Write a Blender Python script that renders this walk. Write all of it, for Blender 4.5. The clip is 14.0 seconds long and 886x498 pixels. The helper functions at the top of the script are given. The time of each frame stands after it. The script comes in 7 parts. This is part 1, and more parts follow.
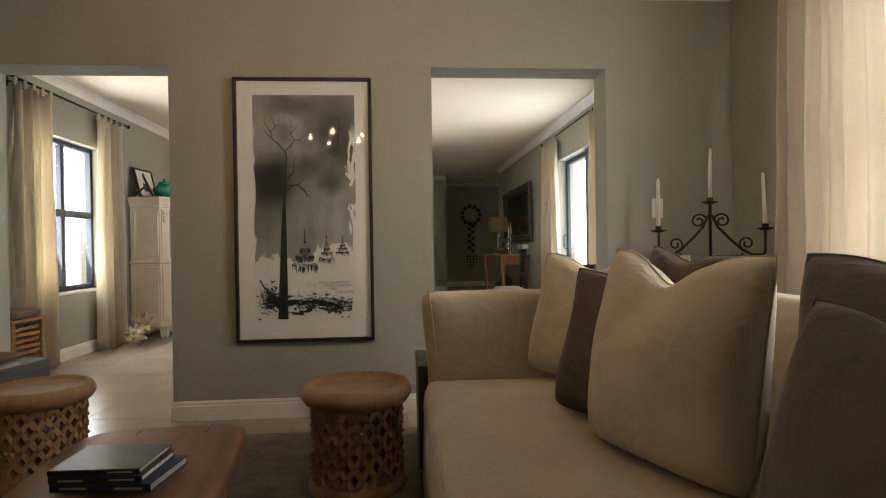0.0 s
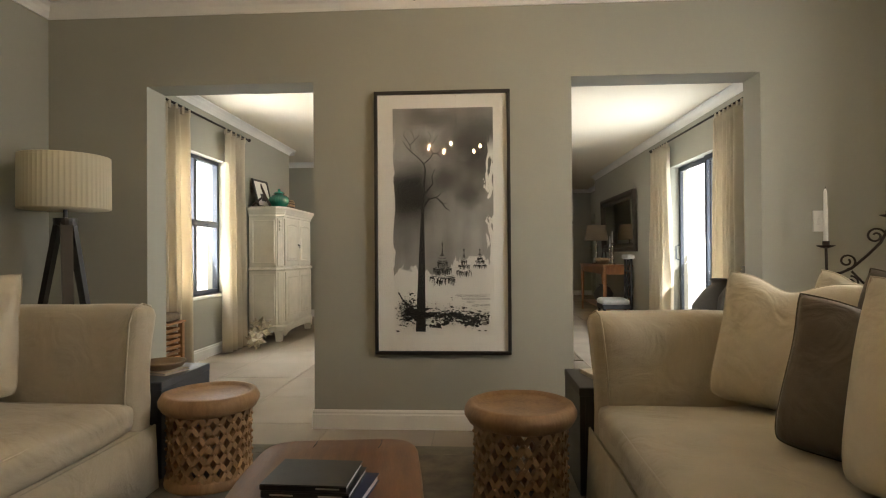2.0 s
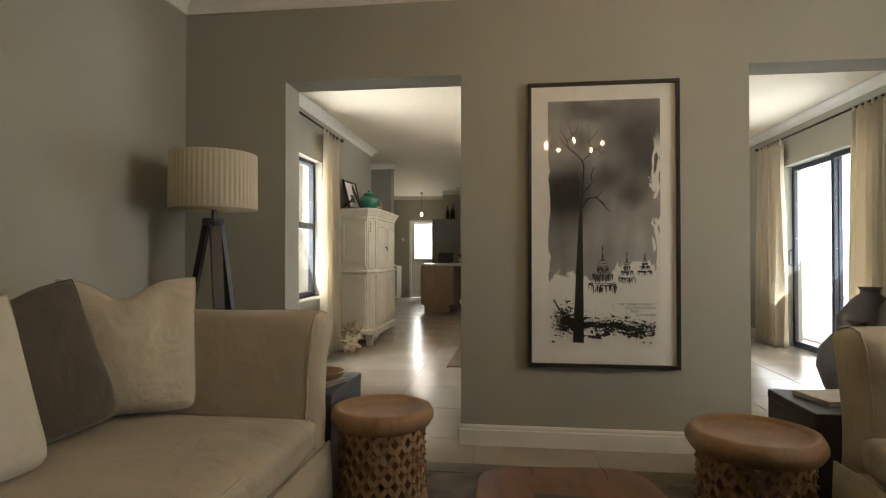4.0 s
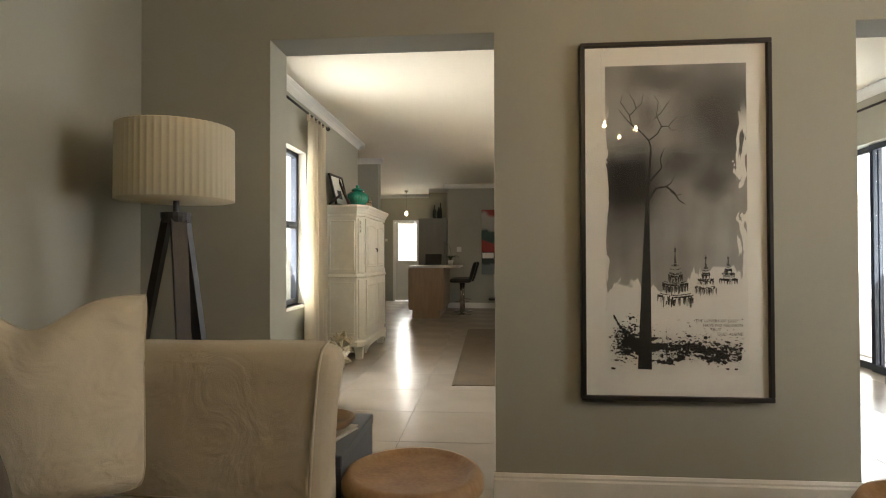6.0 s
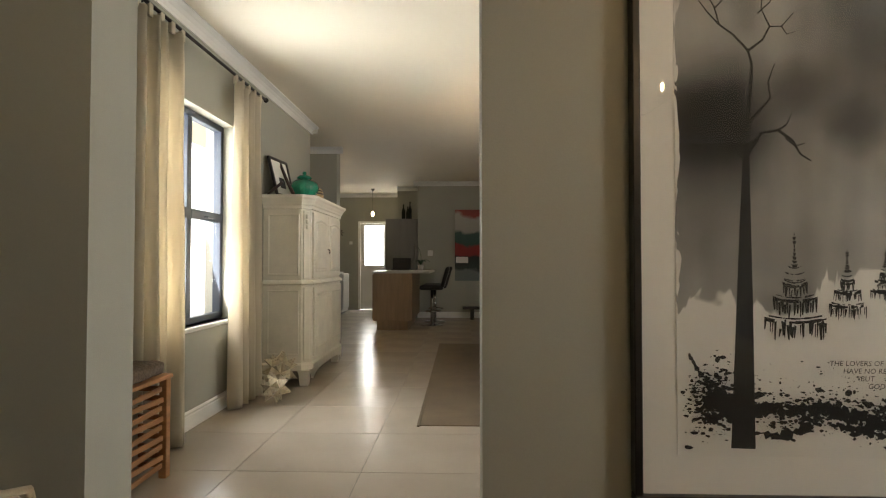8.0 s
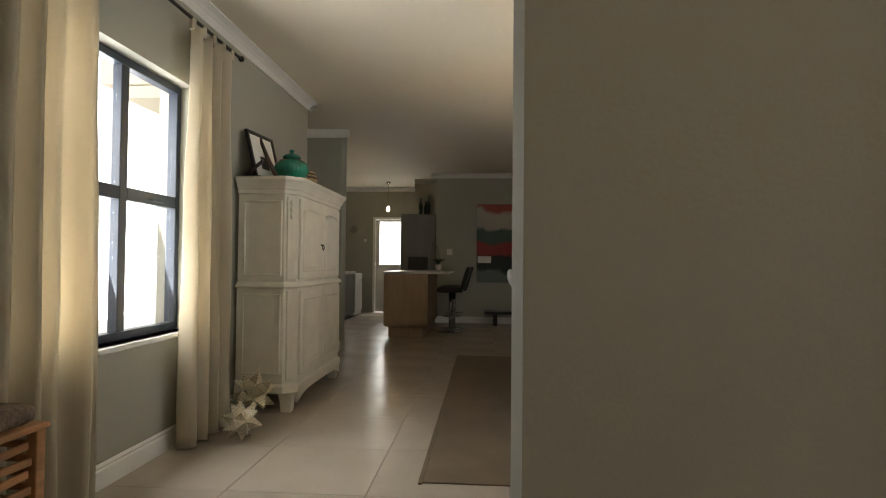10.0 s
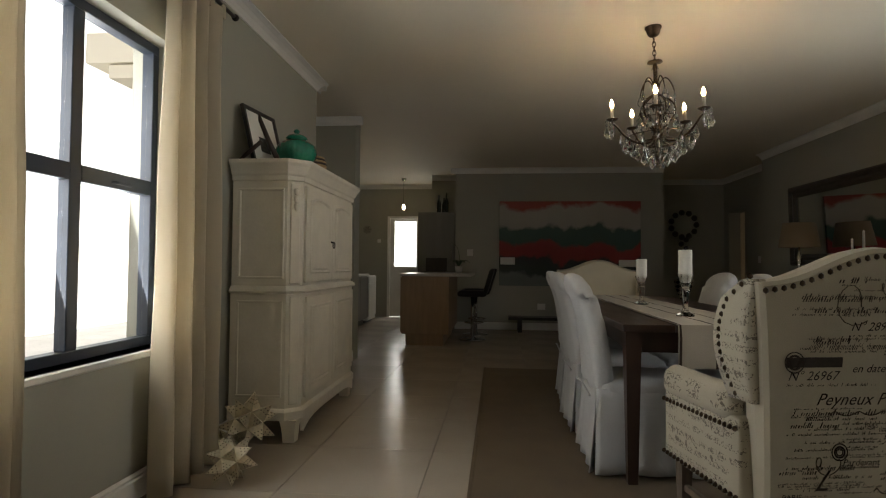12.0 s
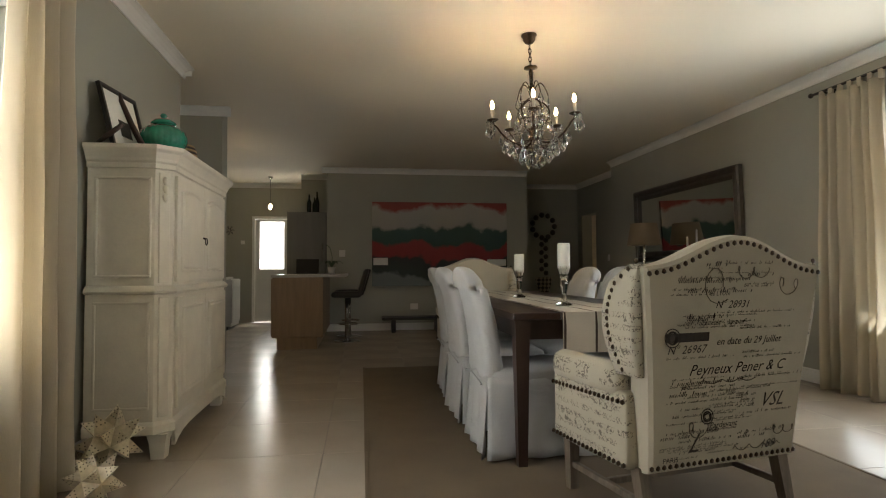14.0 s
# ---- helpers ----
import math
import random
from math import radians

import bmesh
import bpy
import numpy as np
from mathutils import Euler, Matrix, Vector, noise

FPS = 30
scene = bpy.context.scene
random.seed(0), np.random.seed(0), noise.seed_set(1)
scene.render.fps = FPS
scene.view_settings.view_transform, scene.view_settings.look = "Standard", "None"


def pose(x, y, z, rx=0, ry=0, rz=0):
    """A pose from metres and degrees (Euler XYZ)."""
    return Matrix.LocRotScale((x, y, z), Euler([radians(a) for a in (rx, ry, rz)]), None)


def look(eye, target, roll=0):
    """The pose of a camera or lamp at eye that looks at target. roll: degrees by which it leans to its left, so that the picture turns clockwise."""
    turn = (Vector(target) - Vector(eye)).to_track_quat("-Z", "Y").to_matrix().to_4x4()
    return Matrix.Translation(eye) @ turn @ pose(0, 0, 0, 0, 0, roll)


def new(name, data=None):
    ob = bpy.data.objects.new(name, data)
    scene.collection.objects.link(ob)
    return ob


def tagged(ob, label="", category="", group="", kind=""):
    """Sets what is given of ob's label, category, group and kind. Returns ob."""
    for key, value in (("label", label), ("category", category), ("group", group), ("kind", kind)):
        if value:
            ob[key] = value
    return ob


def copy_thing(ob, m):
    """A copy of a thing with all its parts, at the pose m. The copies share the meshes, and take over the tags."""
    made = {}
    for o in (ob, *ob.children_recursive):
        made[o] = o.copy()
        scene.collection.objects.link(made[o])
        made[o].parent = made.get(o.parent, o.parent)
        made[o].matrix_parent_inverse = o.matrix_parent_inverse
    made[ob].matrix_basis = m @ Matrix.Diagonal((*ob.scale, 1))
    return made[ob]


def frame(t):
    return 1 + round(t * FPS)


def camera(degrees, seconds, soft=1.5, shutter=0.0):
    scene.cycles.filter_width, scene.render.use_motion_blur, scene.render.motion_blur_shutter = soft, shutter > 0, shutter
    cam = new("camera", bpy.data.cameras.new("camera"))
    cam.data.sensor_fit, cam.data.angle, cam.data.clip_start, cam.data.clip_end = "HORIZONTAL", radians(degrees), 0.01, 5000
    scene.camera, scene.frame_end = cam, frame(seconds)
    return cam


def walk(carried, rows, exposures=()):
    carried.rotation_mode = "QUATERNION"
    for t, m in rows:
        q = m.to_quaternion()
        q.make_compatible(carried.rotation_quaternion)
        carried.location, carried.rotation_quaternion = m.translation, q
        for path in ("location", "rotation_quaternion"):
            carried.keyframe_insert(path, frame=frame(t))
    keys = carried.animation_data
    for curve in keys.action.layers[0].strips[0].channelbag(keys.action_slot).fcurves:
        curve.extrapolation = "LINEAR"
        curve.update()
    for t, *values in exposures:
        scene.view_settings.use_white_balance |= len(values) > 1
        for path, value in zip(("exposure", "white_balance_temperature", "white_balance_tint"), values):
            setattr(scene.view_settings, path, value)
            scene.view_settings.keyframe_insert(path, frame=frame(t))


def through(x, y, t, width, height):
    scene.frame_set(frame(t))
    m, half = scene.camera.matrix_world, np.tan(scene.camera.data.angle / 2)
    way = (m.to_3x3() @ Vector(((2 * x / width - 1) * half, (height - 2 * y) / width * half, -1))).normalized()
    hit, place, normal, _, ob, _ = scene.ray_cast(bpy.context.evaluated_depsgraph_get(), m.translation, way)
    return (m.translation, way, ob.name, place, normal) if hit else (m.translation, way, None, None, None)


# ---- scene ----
cam = camera(76.0, 14.0, soft=1.1)
PATH = [
    (0, (-0.129, 0.1, 1.036), (0.02, 2.095, 1.029), -0.9),
    (0.5, (-0.198, 0.13, 1.03), (-0.099, 2.127, 1.033), -0.7),
    (1, (-0.295, 0.138, 1.046), (-0.255, 2.137, 1.053), -0.7),
    (1.5, (-0.405, 0.147, 1.068), (-0.437, 2.147, 1.079), -0.6),
    (2, (-0.518, 0.163, 1.087), (-0.63, 2.16, 1.103), -0.4),
    (2.5, (-0.669, 0.212, 1.088), (-0.85, 2.203, 1.105), -0.4),
    (3, (-0.819, 0.258, 1.09), (-1.047, 2.245, 1.109), -0.2),
    (3.5, (-1.027, 0.282, 1.101), (-1.273, 2.267, 1.122), -0.2),
    (4, (-1.215, 0.348, 1.097), (-1.464, 2.333, 1.123), 0.0),
    (4.2, (-1.285, 0.393, 1.085), (-1.533, 2.376, 1.113), 0.0),
    (6.5, (-1.589, 1.269, 1.121), (-1.722, 3.264, 1.15), -0.1),
    (7, (-1.624, 1.556, 1.111), (-1.734, 3.553, 1.148), 0.0),
    (7.5, (-1.608, 1.845, 1.095), (-1.697, 3.842, 1.141), 0.0),
    (8, (-1.579, 2.147, 1.086), (-1.646, 4.145, 1.135), 0.0),
    (9.2, (-1.528, 2.76, 1.083), (-1.633, 4.757, 1.132), 0.2),
    (10.5, (-1.609, 3.369, 1.08), (-1.795, 5.36, 1.13), 0.6),
    (11, (-1.675, 3.555, 1.079), (-1.889, 5.542, 1.135), 0.5),
    (11.5, (-1.725, 3.736, 1.083), (-1.939, 5.724, 1.14), 0.5),
    (12, (-1.746, 3.84, 1.065), (-1.938, 5.83, 1.122), 0.5),
    (12.5, (-1.787, 3.883, 1.031), (-1.891, 5.88, 1.093), 0.4),
    (13, (-1.834, 3.894, 1.019), (-1.795, 5.893, 1.084), 0.1),
    (13.5, (-1.873, 3.876, 1.021), (-1.699, 5.867, 1.088), -0.0),
    (14, (-1.897, 3.875, 1.012), (-1.612, 5.853, 1.083), -0.3),
]
EXPOSURES = [(0.0, -0.16), (0.5, 0.02), (1.5, 0.2), (3.0, 0.06), (4.0, -0.12), (6.5, 0.18), (8.0, -0.02), (10.5, -0.7), (11.0, -0.8), (12.0, -1.25), (12.5, -1.36), (13.0, -1.28), (13.5, -0.97), (14.0, -0.48)]
walk(cam, [(t, look(eye, target, roll)) for t, eye, target, roll in PATH], EXPOSURES)

# ---- world, sun, window light ----
world = bpy.data.worlds.new("sky")
scene.world = world
world.use_nodes = True
wt = world.node_tree
sky = wt.nodes.new("ShaderNodeTexSky")
sky.sky_type = "NISHITA"
sky.sun_disc = False
sky.sun_elevation, sky.sun_rotation = radians(62), radians(20)
wt.links.new(sky.outputs["Color"], wt.nodes["Background"].inputs["Color"])
wt.nodes["Background"].inputs["Strength"].default_value = 0.15
sun = new("sun", bpy.data.lights.new("sun", "SUN"))
sun.data.energy, sun.data.angle, sun.data.color = 4.0, radians(0.5), (1.0, 0.95, 0.86)
sun.matrix_world = look((0, 0, 30), (0 - 30 * math.sin(radians(20)) * 0.53, -30 * math.cos(radians(20)) * 0.53, 0))


def window_light(name, eye, target, sx, sy, watts, color):
    lamp = new(name, bpy.data.lights.new(name, "AREA"))
    lamp.data.shape, lamp.data.size, lamp.data.size_y = "RECTANGLE", sx, sy
    lamp.data.energy, lamp.data.color = watts, color
    lamp.matrix_world = look(eye, target)
    return lamp


SKYLIGHT = (1.0, 0.97, 0.90)
window_light("sky_light_dining_window", (-3.62, 5.85, 1.42), (0, 5.85, 2.5), 1.3, 1.45, 98, (0.98, 0.98, 0.96))
window_light("sky_light_sliding_door", (2.30, 6.75, 1.1), (0, 6.75, 2.75), 1.95, 2.1, 86, (0.90, 0.96, 1.0))
window_light("sky_light_lounge_window", (2.28, 2.05, 1.5), (0, 2.8, 1.6), 1.5, 1.5, 68, SKYLIGHT)
window_light("sky_light_kitchen_door", (-3.68, 15.5, 1.45), (-3.2, 10, 1.4), 0.5, 0.95, 20, SKYLIGHT)
# weak fill lamp added behind the alcove curtain, where no sky opening exists
window_light("fill_light_alcove_door", (2.95, 14.3, 1.2), (0, 13.9, 1.0), 0.6, 1.6, 3, SKYLIGHT)


# ---- materials ----
def material(name, color, rough=0.6, metal=0.0, vary=0.12, scale=6.0, grain=120.0, bump=0.15, second=None, stretch=(1, 1, 1), coat=0.0, sheen=0.0, by_object=0.0):
    """Two scales of variation in colour, fine relief in the normal, uneven gloss."""
    m = bpy.data.materials.new(name)
    m.use_nodes = True
    nt = m.node_tree
    n, l = nt.nodes, nt.links
    b = n["Principled BSDF"]
    b.inputs["Metallic"].default_value = metal
    b.inputs["Coat Weight"].default_value = coat
    b.inputs["Sheen Weight"].default_value = sheen
    co = n.new("ShaderNodeTexCoord")
    mp = n.new("ShaderNodeMapping")
    mp.inputs["Scale"].default_value = stretch
    l.new(co.outputs["Object"], mp.inputs["Vector"])
    big, fine = n.new("ShaderNodeTexNoise"), n.new("ShaderNodeTexNoise")
    for t, s, d in ((big, scale, 4.0), (fine, grain, 3.0)):
        t.inputs["Scale"].default_value, t.inputs["Detail"].default_value = s, d
        l.new(mp.outputs["Vector"], t.inputs["Vector"])
    ramp = n.new("ShaderNodeMix")
    ramp.data_type = "RGBA"
    lo = second or [c * (1 - vary) for c in color]
    hi = color if second else [min(1, c * (1 + vary * 0.6)) for c in color]
    ramp.inputs[6].default_value, ramp.inputs[7].default_value = (*lo, 1), (*hi, 1)
    sharp = n.new("ShaderNodeMapRange")
    sharp.inputs["From Min"].default_value, sharp.inputs["From Max"].default_value = 0.3, 0.7
    l.new(big.outputs["Fac"], sharp.inputs["Value"])
    l.new(sharp.outputs["Result"], ramp.inputs["Factor"])
    hue = n.new("ShaderNodeHueSaturation")
    l.new(ramp.outputs[2], hue.inputs["Color"])
    span = n.new("ShaderNodeMapRange")
    span.inputs["To Min"].default_value, span.inputs["To Max"].default_value = 1 - vary * 0.7, 1 + vary * 0.7
    l.new(fine.outputs["Fac"], span.inputs["Value"])
    if by_object:
        info, add = n.new("ShaderNodeObjectInfo"), n.new("ShaderNodeMath")
        mul = n.new("ShaderNodeMath")
        mul.operation = "MULTIPLY_ADD"
        mul.inputs[1].default_value, mul.inputs[2].default_value = by_object, 1 - by_object / 2
        l.new(info.outputs["Random"], mul.inputs[0])
        add.operation = "MULTIPLY"
        l.new(mul.outputs[0], add.inputs[0])
        l.new(span.outputs["Result"], add.inputs[1])
        l.new(add.outputs[0], hue.inputs["Value"])
    else:
        l.new(span.outputs["Result"], hue.inputs["Value"])
    l.new(hue.outputs["Color"], b.inputs["Base Color"])
    rr = n.new("ShaderNodeMapRange")
    rr.inputs["To Min"].default_value, rr.inputs["To Max"].default_value = max(0.02, rough - 0.08), min(1, rough + 0.08)
    l.new(big.outputs["Fac"], rr.inputs["Value"])
    l.new(rr.outputs["Result"], b.inputs["Roughness"])
    if bump:
        bp = n.new("ShaderNodeBump")
        bp.inputs["Strength"].default_value, bp.inputs["Distance"].default_value = bump, 0.004
        l.new(fine.outputs["Fac"], bp.inputs["Height"])
        l.new(bp.outputs["Normal"], b.inputs["Normal"])
    return m


def emitter(name, color, strength):
    m = bpy.data.materials.new(name)
    m.use_nodes = True
    b = m.node_tree.nodes["Principled BSDF"]
    b.inputs["Base Color"].default_value = (*color, 1)
    b.inputs["Emission Color"].default_value = (*color, 1)
    b.inputs["Emission Strength"].default_value = strength
    return m


def clear_glass(name, least=0.035, tint=(1, 1, 1)):
    """Thin pane: lets light through and mirrors a little, more at a slant."""
    m = bpy.data.materials.new(name)
    m.use_nodes = True
    n, l = m.node_tree.nodes, m.node_tree.links
    out = n["Material Output"]
    tr, gl, mix, lw = n.new("ShaderNodeBsdfTransparent"), n.new("ShaderNodeBsdfGlossy"), n.new("ShaderNodeMixShader"), n.new("ShaderNodeLayerWeight")
    tr.inputs["Color"].default_value = (*tint, 1)
    gl.inputs["Roughness"].default_value = 0.02
    lw.inputs["Blend"].default_value = 0.5
    po, ma = n.new("ShaderNodeMath"), n.new("ShaderNodeMath")
    po.operation, ma.operation = "POWER", "MULTIPLY_ADD"
    po.inputs[1].default_value = 5.0
    ma.inputs[1].default_value, ma.inputs[2].default_value = 0.9, least
    l.new(lw.outputs["Facing"], po.inputs[0])
    l.new(po.outputs[0], ma.inputs[0])
    l.new(ma.outputs[0], mix.inputs[0])
    l.new(tr.outputs[0], mix.inputs[1])
    l.new(gl.outputs[0], mix.inputs[2])
    l.new(mix.outputs[0], out.inputs["Surface"])
    return m


def crystal(name):
    m = bpy.data.materials.new(name)
    m.use_nodes = True
    b = m.node_tree.nodes["Principled BSDF"]
    b.inputs["Base Color"].default_value = (0.98, 0.98, 0.96, 1)
    b.inputs["Roughness"].default_value = 0.02
    b.inputs["IOR"].default_value = 1.5
    b.inputs["Transmission Weight"].default_value = 1.0
    return m


def cloth(name, color, through=0.35, vary=0.1, weave=300.0, scale=3.0, streaks=False, crease=0.0):
    """Woven cloth that lets some light through."""
    m = material(name, color, rough=0.9, vary=vary, scale=scale, grain=weave, bump=0.25, sheen=0.15, stretch=(1, 1, 0.15) if streaks else (1, 1, 1))
    n, l = m.node_tree.nodes, m.node_tree.links
    if crease:
        co, wr, bp = n.new("ShaderNodeTexCoord"), n.new("ShaderNodeTexNoise"), n.new("ShaderNodeBump")
        wr.inputs["Scale"].default_value, wr.inputs["Detail"].default_value, wr.inputs["Distortion"].default_value = 4.5, 3.0, 1.6
        bp.inputs["Strength"].default_value, bp.inputs["Distance"].default_value = crease, 0.035
        l.new(co.outputs["Object"], wr.inputs["Vector"])
        l.new(wr.outputs["Fac"], bp.inputs["Height"])
        l.new(n["Principled BSDF"].inputs["Normal"].links[0].from_socket, bp.inputs["Normal"])
        l.new(bp.outputs["Normal"], n["Principled BSDF"].inputs["Normal"])
    if through:
        tl, mix = n.new("ShaderNodeBsdfTranslucent"), n.new("ShaderNodeMixShader")
        tl.inputs["Color"].default_value = (*[min(1, c * 1.05) for c in color], 1)
        mix.inputs[0].default_value = through
        l.new(n["Principled BSDF"].outputs[0], mix.inputs[1])
        l.new(tl.outputs[0], mix.inputs[2])
        l.new(mix.outputs[0], n["Material Output"].inputs["Surface"])
    return m


WALL = material("wall_paint", (0.358, 0.353, 0.296), rough=0.75, vary=0.05, scale=1.3, grain=220, bump=0.10)
CEIL = material("ceiling_paint", (0.82, 0.755, 0.62), rough=0.8, vary=0.03, scale=1.0, grain=160, bump=0.06)
TRIM = material("white_trim_paint", (0.78, 0.77, 0.73), rough=0.45, vary=0.05, scale=4, grain=90, bump=0.04)
TILE = material("porcelain_tile", (0.40, 0.347, 0.287), rough=0.24, vary=0.07, scale=2.2, grain=260, bump=0.03, by_object=0.07)
GROUT = material("grout", (0.24, 0.21, 0.18), rough=0.9, vary=0.15, scale=20)
BLACKFRAME = material("dark_aluminium", (0.016, 0.026, 0.045), rough=0.42, vary=0.15, scale=12, bump=0.03)
GLASS = clear_glass("window_glass", 0.03)
CURTAIN = cloth("curtain_linen", (0.61, 0.545, 0.42), through=0.40, vary=0.08, weave=420, streaks=True)
SHEER = cloth("pale_sheer_linen", (0.70, 0.645, 0.58), through=0.5, vary=0.06, weave=420, streaks=True)
IRON = material("wrought_iron", (0.035, 0.028, 0.024), rough=0.55, metal=0.7, vary=0.3, scale=30, grain=140, bump=0.3)
SOFA = cloth("sofa_slipcover", (0.475, 0.418, 0.315), through=0.0, vary=0.10, weave=380, scale=5, crease=0.35)
PILLOW = cloth("cushion_cream_linen", (0.545, 0.49, 0.375), through=0.0, vary=0.09, weave=330, scale=7, crease=0.5)
PILLOW_PALE = cloth("cushion_pale_linen", (0.60, 0.57, 0.48), through=0.0, vary=0.08, weave=330, scale=7, crease=0.5)
PILLOW_BROWN = cloth("cushion_brown_cotton", (0.095, 0.079, 0.06), through=0.0, vary=0.14, weave=330, scale=7, crease=0.5)
WHITECLOTH = cloth("white_slipcover", (0.49, 0.49, 0.485), through=0.0, vary=0.05, weave=300, scale=5, crease=0.3)
ARMOIRE = material("aged_white_paint", (0.74, 0.70, 0.60), rough=0.5, vary=0.07, scale=7, grain=60, bump=0.10)
WOODSTOOL = material("carved_wood", (0.38, 0.235, 0.12), rough=0.55, vary=0.3, scale=9, grain=70, bump=0.35, second=(0.25, 0.14, 0.07), stretch=(1, 1, 0.3))
WOODTABLE = material("slab_wood", (0.23, 0.115, 0.055), rough=0.48, vary=0.25, scale=7, grain=60, bump=0.2, second=(0.13, 0.058, 0.026), stretch=(3.0, 0.35, 1))
DARKWOOD = material("dark_stained_wood", (0.036, 0.018, 0.012), rough=0.35, vary=0.3, scale=8, grain=80, bump=0.15, second=(0.03, 0.013, 0.009), stretch=(3, 0.4, 1))
LEGWOOD = material("grey_oak", (0.16, 0.125, 0.09), rough=0.6, vary=0.3, scale=14, grain=80, bump=0.25, stretch=(3, 3, 0.4))
CONSOLEWOOD = material("honey_wood", (0.33, 0.15, 0.06), rough=0.4, vary=0.25, scale=8, grain=70, bump=0.15, second=(0.22, 0.09, 0.035), stretch=(3, 0.4, 1))
BLACKWOOD = material("black_wood", (0.014, 0.011, 0.010), rough=0.42, vary=0.3, scale=10, bump=0.1)
SHADE = cloth("pleated_shade", (0.80, 0.74, 0.58), through=0.45, vary=0.05, weave=260)

# ---- mesh helpers ----
def part(name, bm, mat, parent=None, label="", smooth=False):
    me = bpy.data.meshes.new(name)
    bmesh.ops.recalc_face_normals(bm, faces=bm.faces)
    for f in bm.faces:
        f.smooth = smooth
    bm.to_mesh(me)
    bm.free()
    me.materials.append(mat)
    ob = new(name, me)
    if parent is not None:
        ob.parent = parent
    if label:
        ob["label"] = label
    return ob


def shared(name, me, parent, m):
    ob = new(name, me)
    ob.parent = parent
    ob.matrix_basis = m
    return ob


def thing(name, label, category, m=None, group="", kind=""):
    ob = new(name)
    ob.empty_display_size = 0.1
    if m is not None:
        ob.matrix_basis = m
    return tagged(ob, label, category, group, kind)


def box(bm, x0, x1, y0, y1, z0, z1, bevel=0.0, seg=1):
    r = bmesh.ops.create_cube(bm, size=1.0, matrix=Matrix.Translation(((x0 + x1) / 2, (y0 + y1) / 2, (z0 + z1) / 2)) @ Matrix.Diagonal((abs(x1 - x0), abs(y1 - y0), abs(z1 - z0), 1)))
    if bevel:
        es = list({e for v in r["verts"] for e in v.link_edges})
        bmesh.ops.bevel(bm, geom=es, offset=bevel, segments=seg, affect="EDGES", profile=0.5)
    return r


def boxed(*a, **k):
    bm = bmesh.new()
    box(bm, *a, **k)
    return bm


def lathe(profile, seg=32, bm=None, at=(0, 0, 0), wave=None):
    """Turned shape from (radius, height) pairs. wave(angle, r, z) -> radius."""
    bm = bm or bmesh.new()
    rings = []
    for r, z in profile:
        ring = []
        for i in range(seg):
            a = 2 * math.pi * i / seg
            q = wave(a, r, z) if wave else r
            ring.append(bm.verts.new((at[0] + q * math.cos(a), at[1] + q * math.sin(a), at[2] + z)))
        rings.append(ring)
    for a, b in zip(rings, rings[1:]):
        for i in range(seg):
            j = (i + 1) % seg
            bm.faces.new((a[i], a[j], b[j], b[i]))
    for ring in (rings[0], rings[-1]):
        if profile[rings.index(ring)][0] > 1e-4:
            bm.faces.new(ring)
    return bm


def tube(points, radius, seg=8, bm=None, closed=False):
    """A round bar along points. radius: a number, or one for each point."""
    bm = bm or bmesh.new()
    pts = [Vector(p) for p in points]
    n = len(pts)
    rings = []
    up = Vector((0, 0, 1))
    prev = None
    for i, p in enumerate(pts):
        a = pts[(i - 1) % n] if closed or i else p
        b = pts[(i + 1) % n] if closed or i < n - 1 else p
        d = (b - a).normalized()
        side = d.cross(up) if prev is None else prev - d * prev.dot(d)
        if side.length < 1e-3:
            side = d.cross(Vector((1, 0, 0)))
        side.normalize()
        prev = side
        other = d.cross(side)
        r = radius[i] if isinstance(radius, (list, tuple)) else radius
        rings.append([bm.verts.new(p + side * (r * math.cos(2 * math.pi * k / seg)) + other * (r * math.sin(2 * math.pi * k / seg))) for k in range(seg)])
    pairs = list(zip(rings, rings[1:])) + ([(rings[-1], rings[0])] if closed else [])
    for a, b in pairs:
        for k in range(seg):
            j = (k + 1) % seg
            bm.faces.new((a[k], a[j], b[j], b[k]))
    if not closed:
        bm.faces.new(rings[0])
        bm.faces.new(rings[-1])
    return bm


def soft_box(x0, x1, y0, y1, z0, z1, r, n=10, lump=0.0, freq=4.0, crown=0.0, seed=0.0, bm=None):
    """A rounded, slightly uneven upholstered block. crown: how far the top bulges."""
    bm = bm or bmesh.new()
    c = Vector(((x0 + x1) / 2, (y0 + y1) / 2, (z0 + z1) / 2))
    h = Vector((x1 - x0, y1 - y0, z1 - z0)) / 2
    tmp = bmesh.new()
    bmesh.ops.create_cube(tmp, size=2.0)
    bmesh.ops.subdivide_edges(tmp, edges=tmp.edges, cuts=n, use_grid_fill=True)
    for v in tmp.verts:
        p = Vector((v.co.x * h.x, v.co.y * h.y, v.co.z * h.z))
        inner = Vector([max(-(h[i] - r), min(h[i] - r, p[i])) for i in range(3)])
        d = p - inner
        q = inner + d.normalized() * r if d.length > 1e-6 else p
        if crown and v.co.z > 0:
            q.z += crown * (1 - (v.co.x) ** 4) * (1 - (v.co.y) ** 4) * max(0, v.co.z)
        q += c
        if lump:
            w = noise.noise_vector((q + Vector((seed, seed * 2, 0))) * freq) + 0.5 * noise.noise_vector((q + Vector((seed, 0, seed))) * freq * 2.7)
            q += w * lump
        v.co = q
    me = bpy.data.meshes.new("tmp")
    tmp.to_mesh(me)
    tmp.free()
    bm.from_mesh(me)
    bpy.data.meshes.remove(me)
    return bm


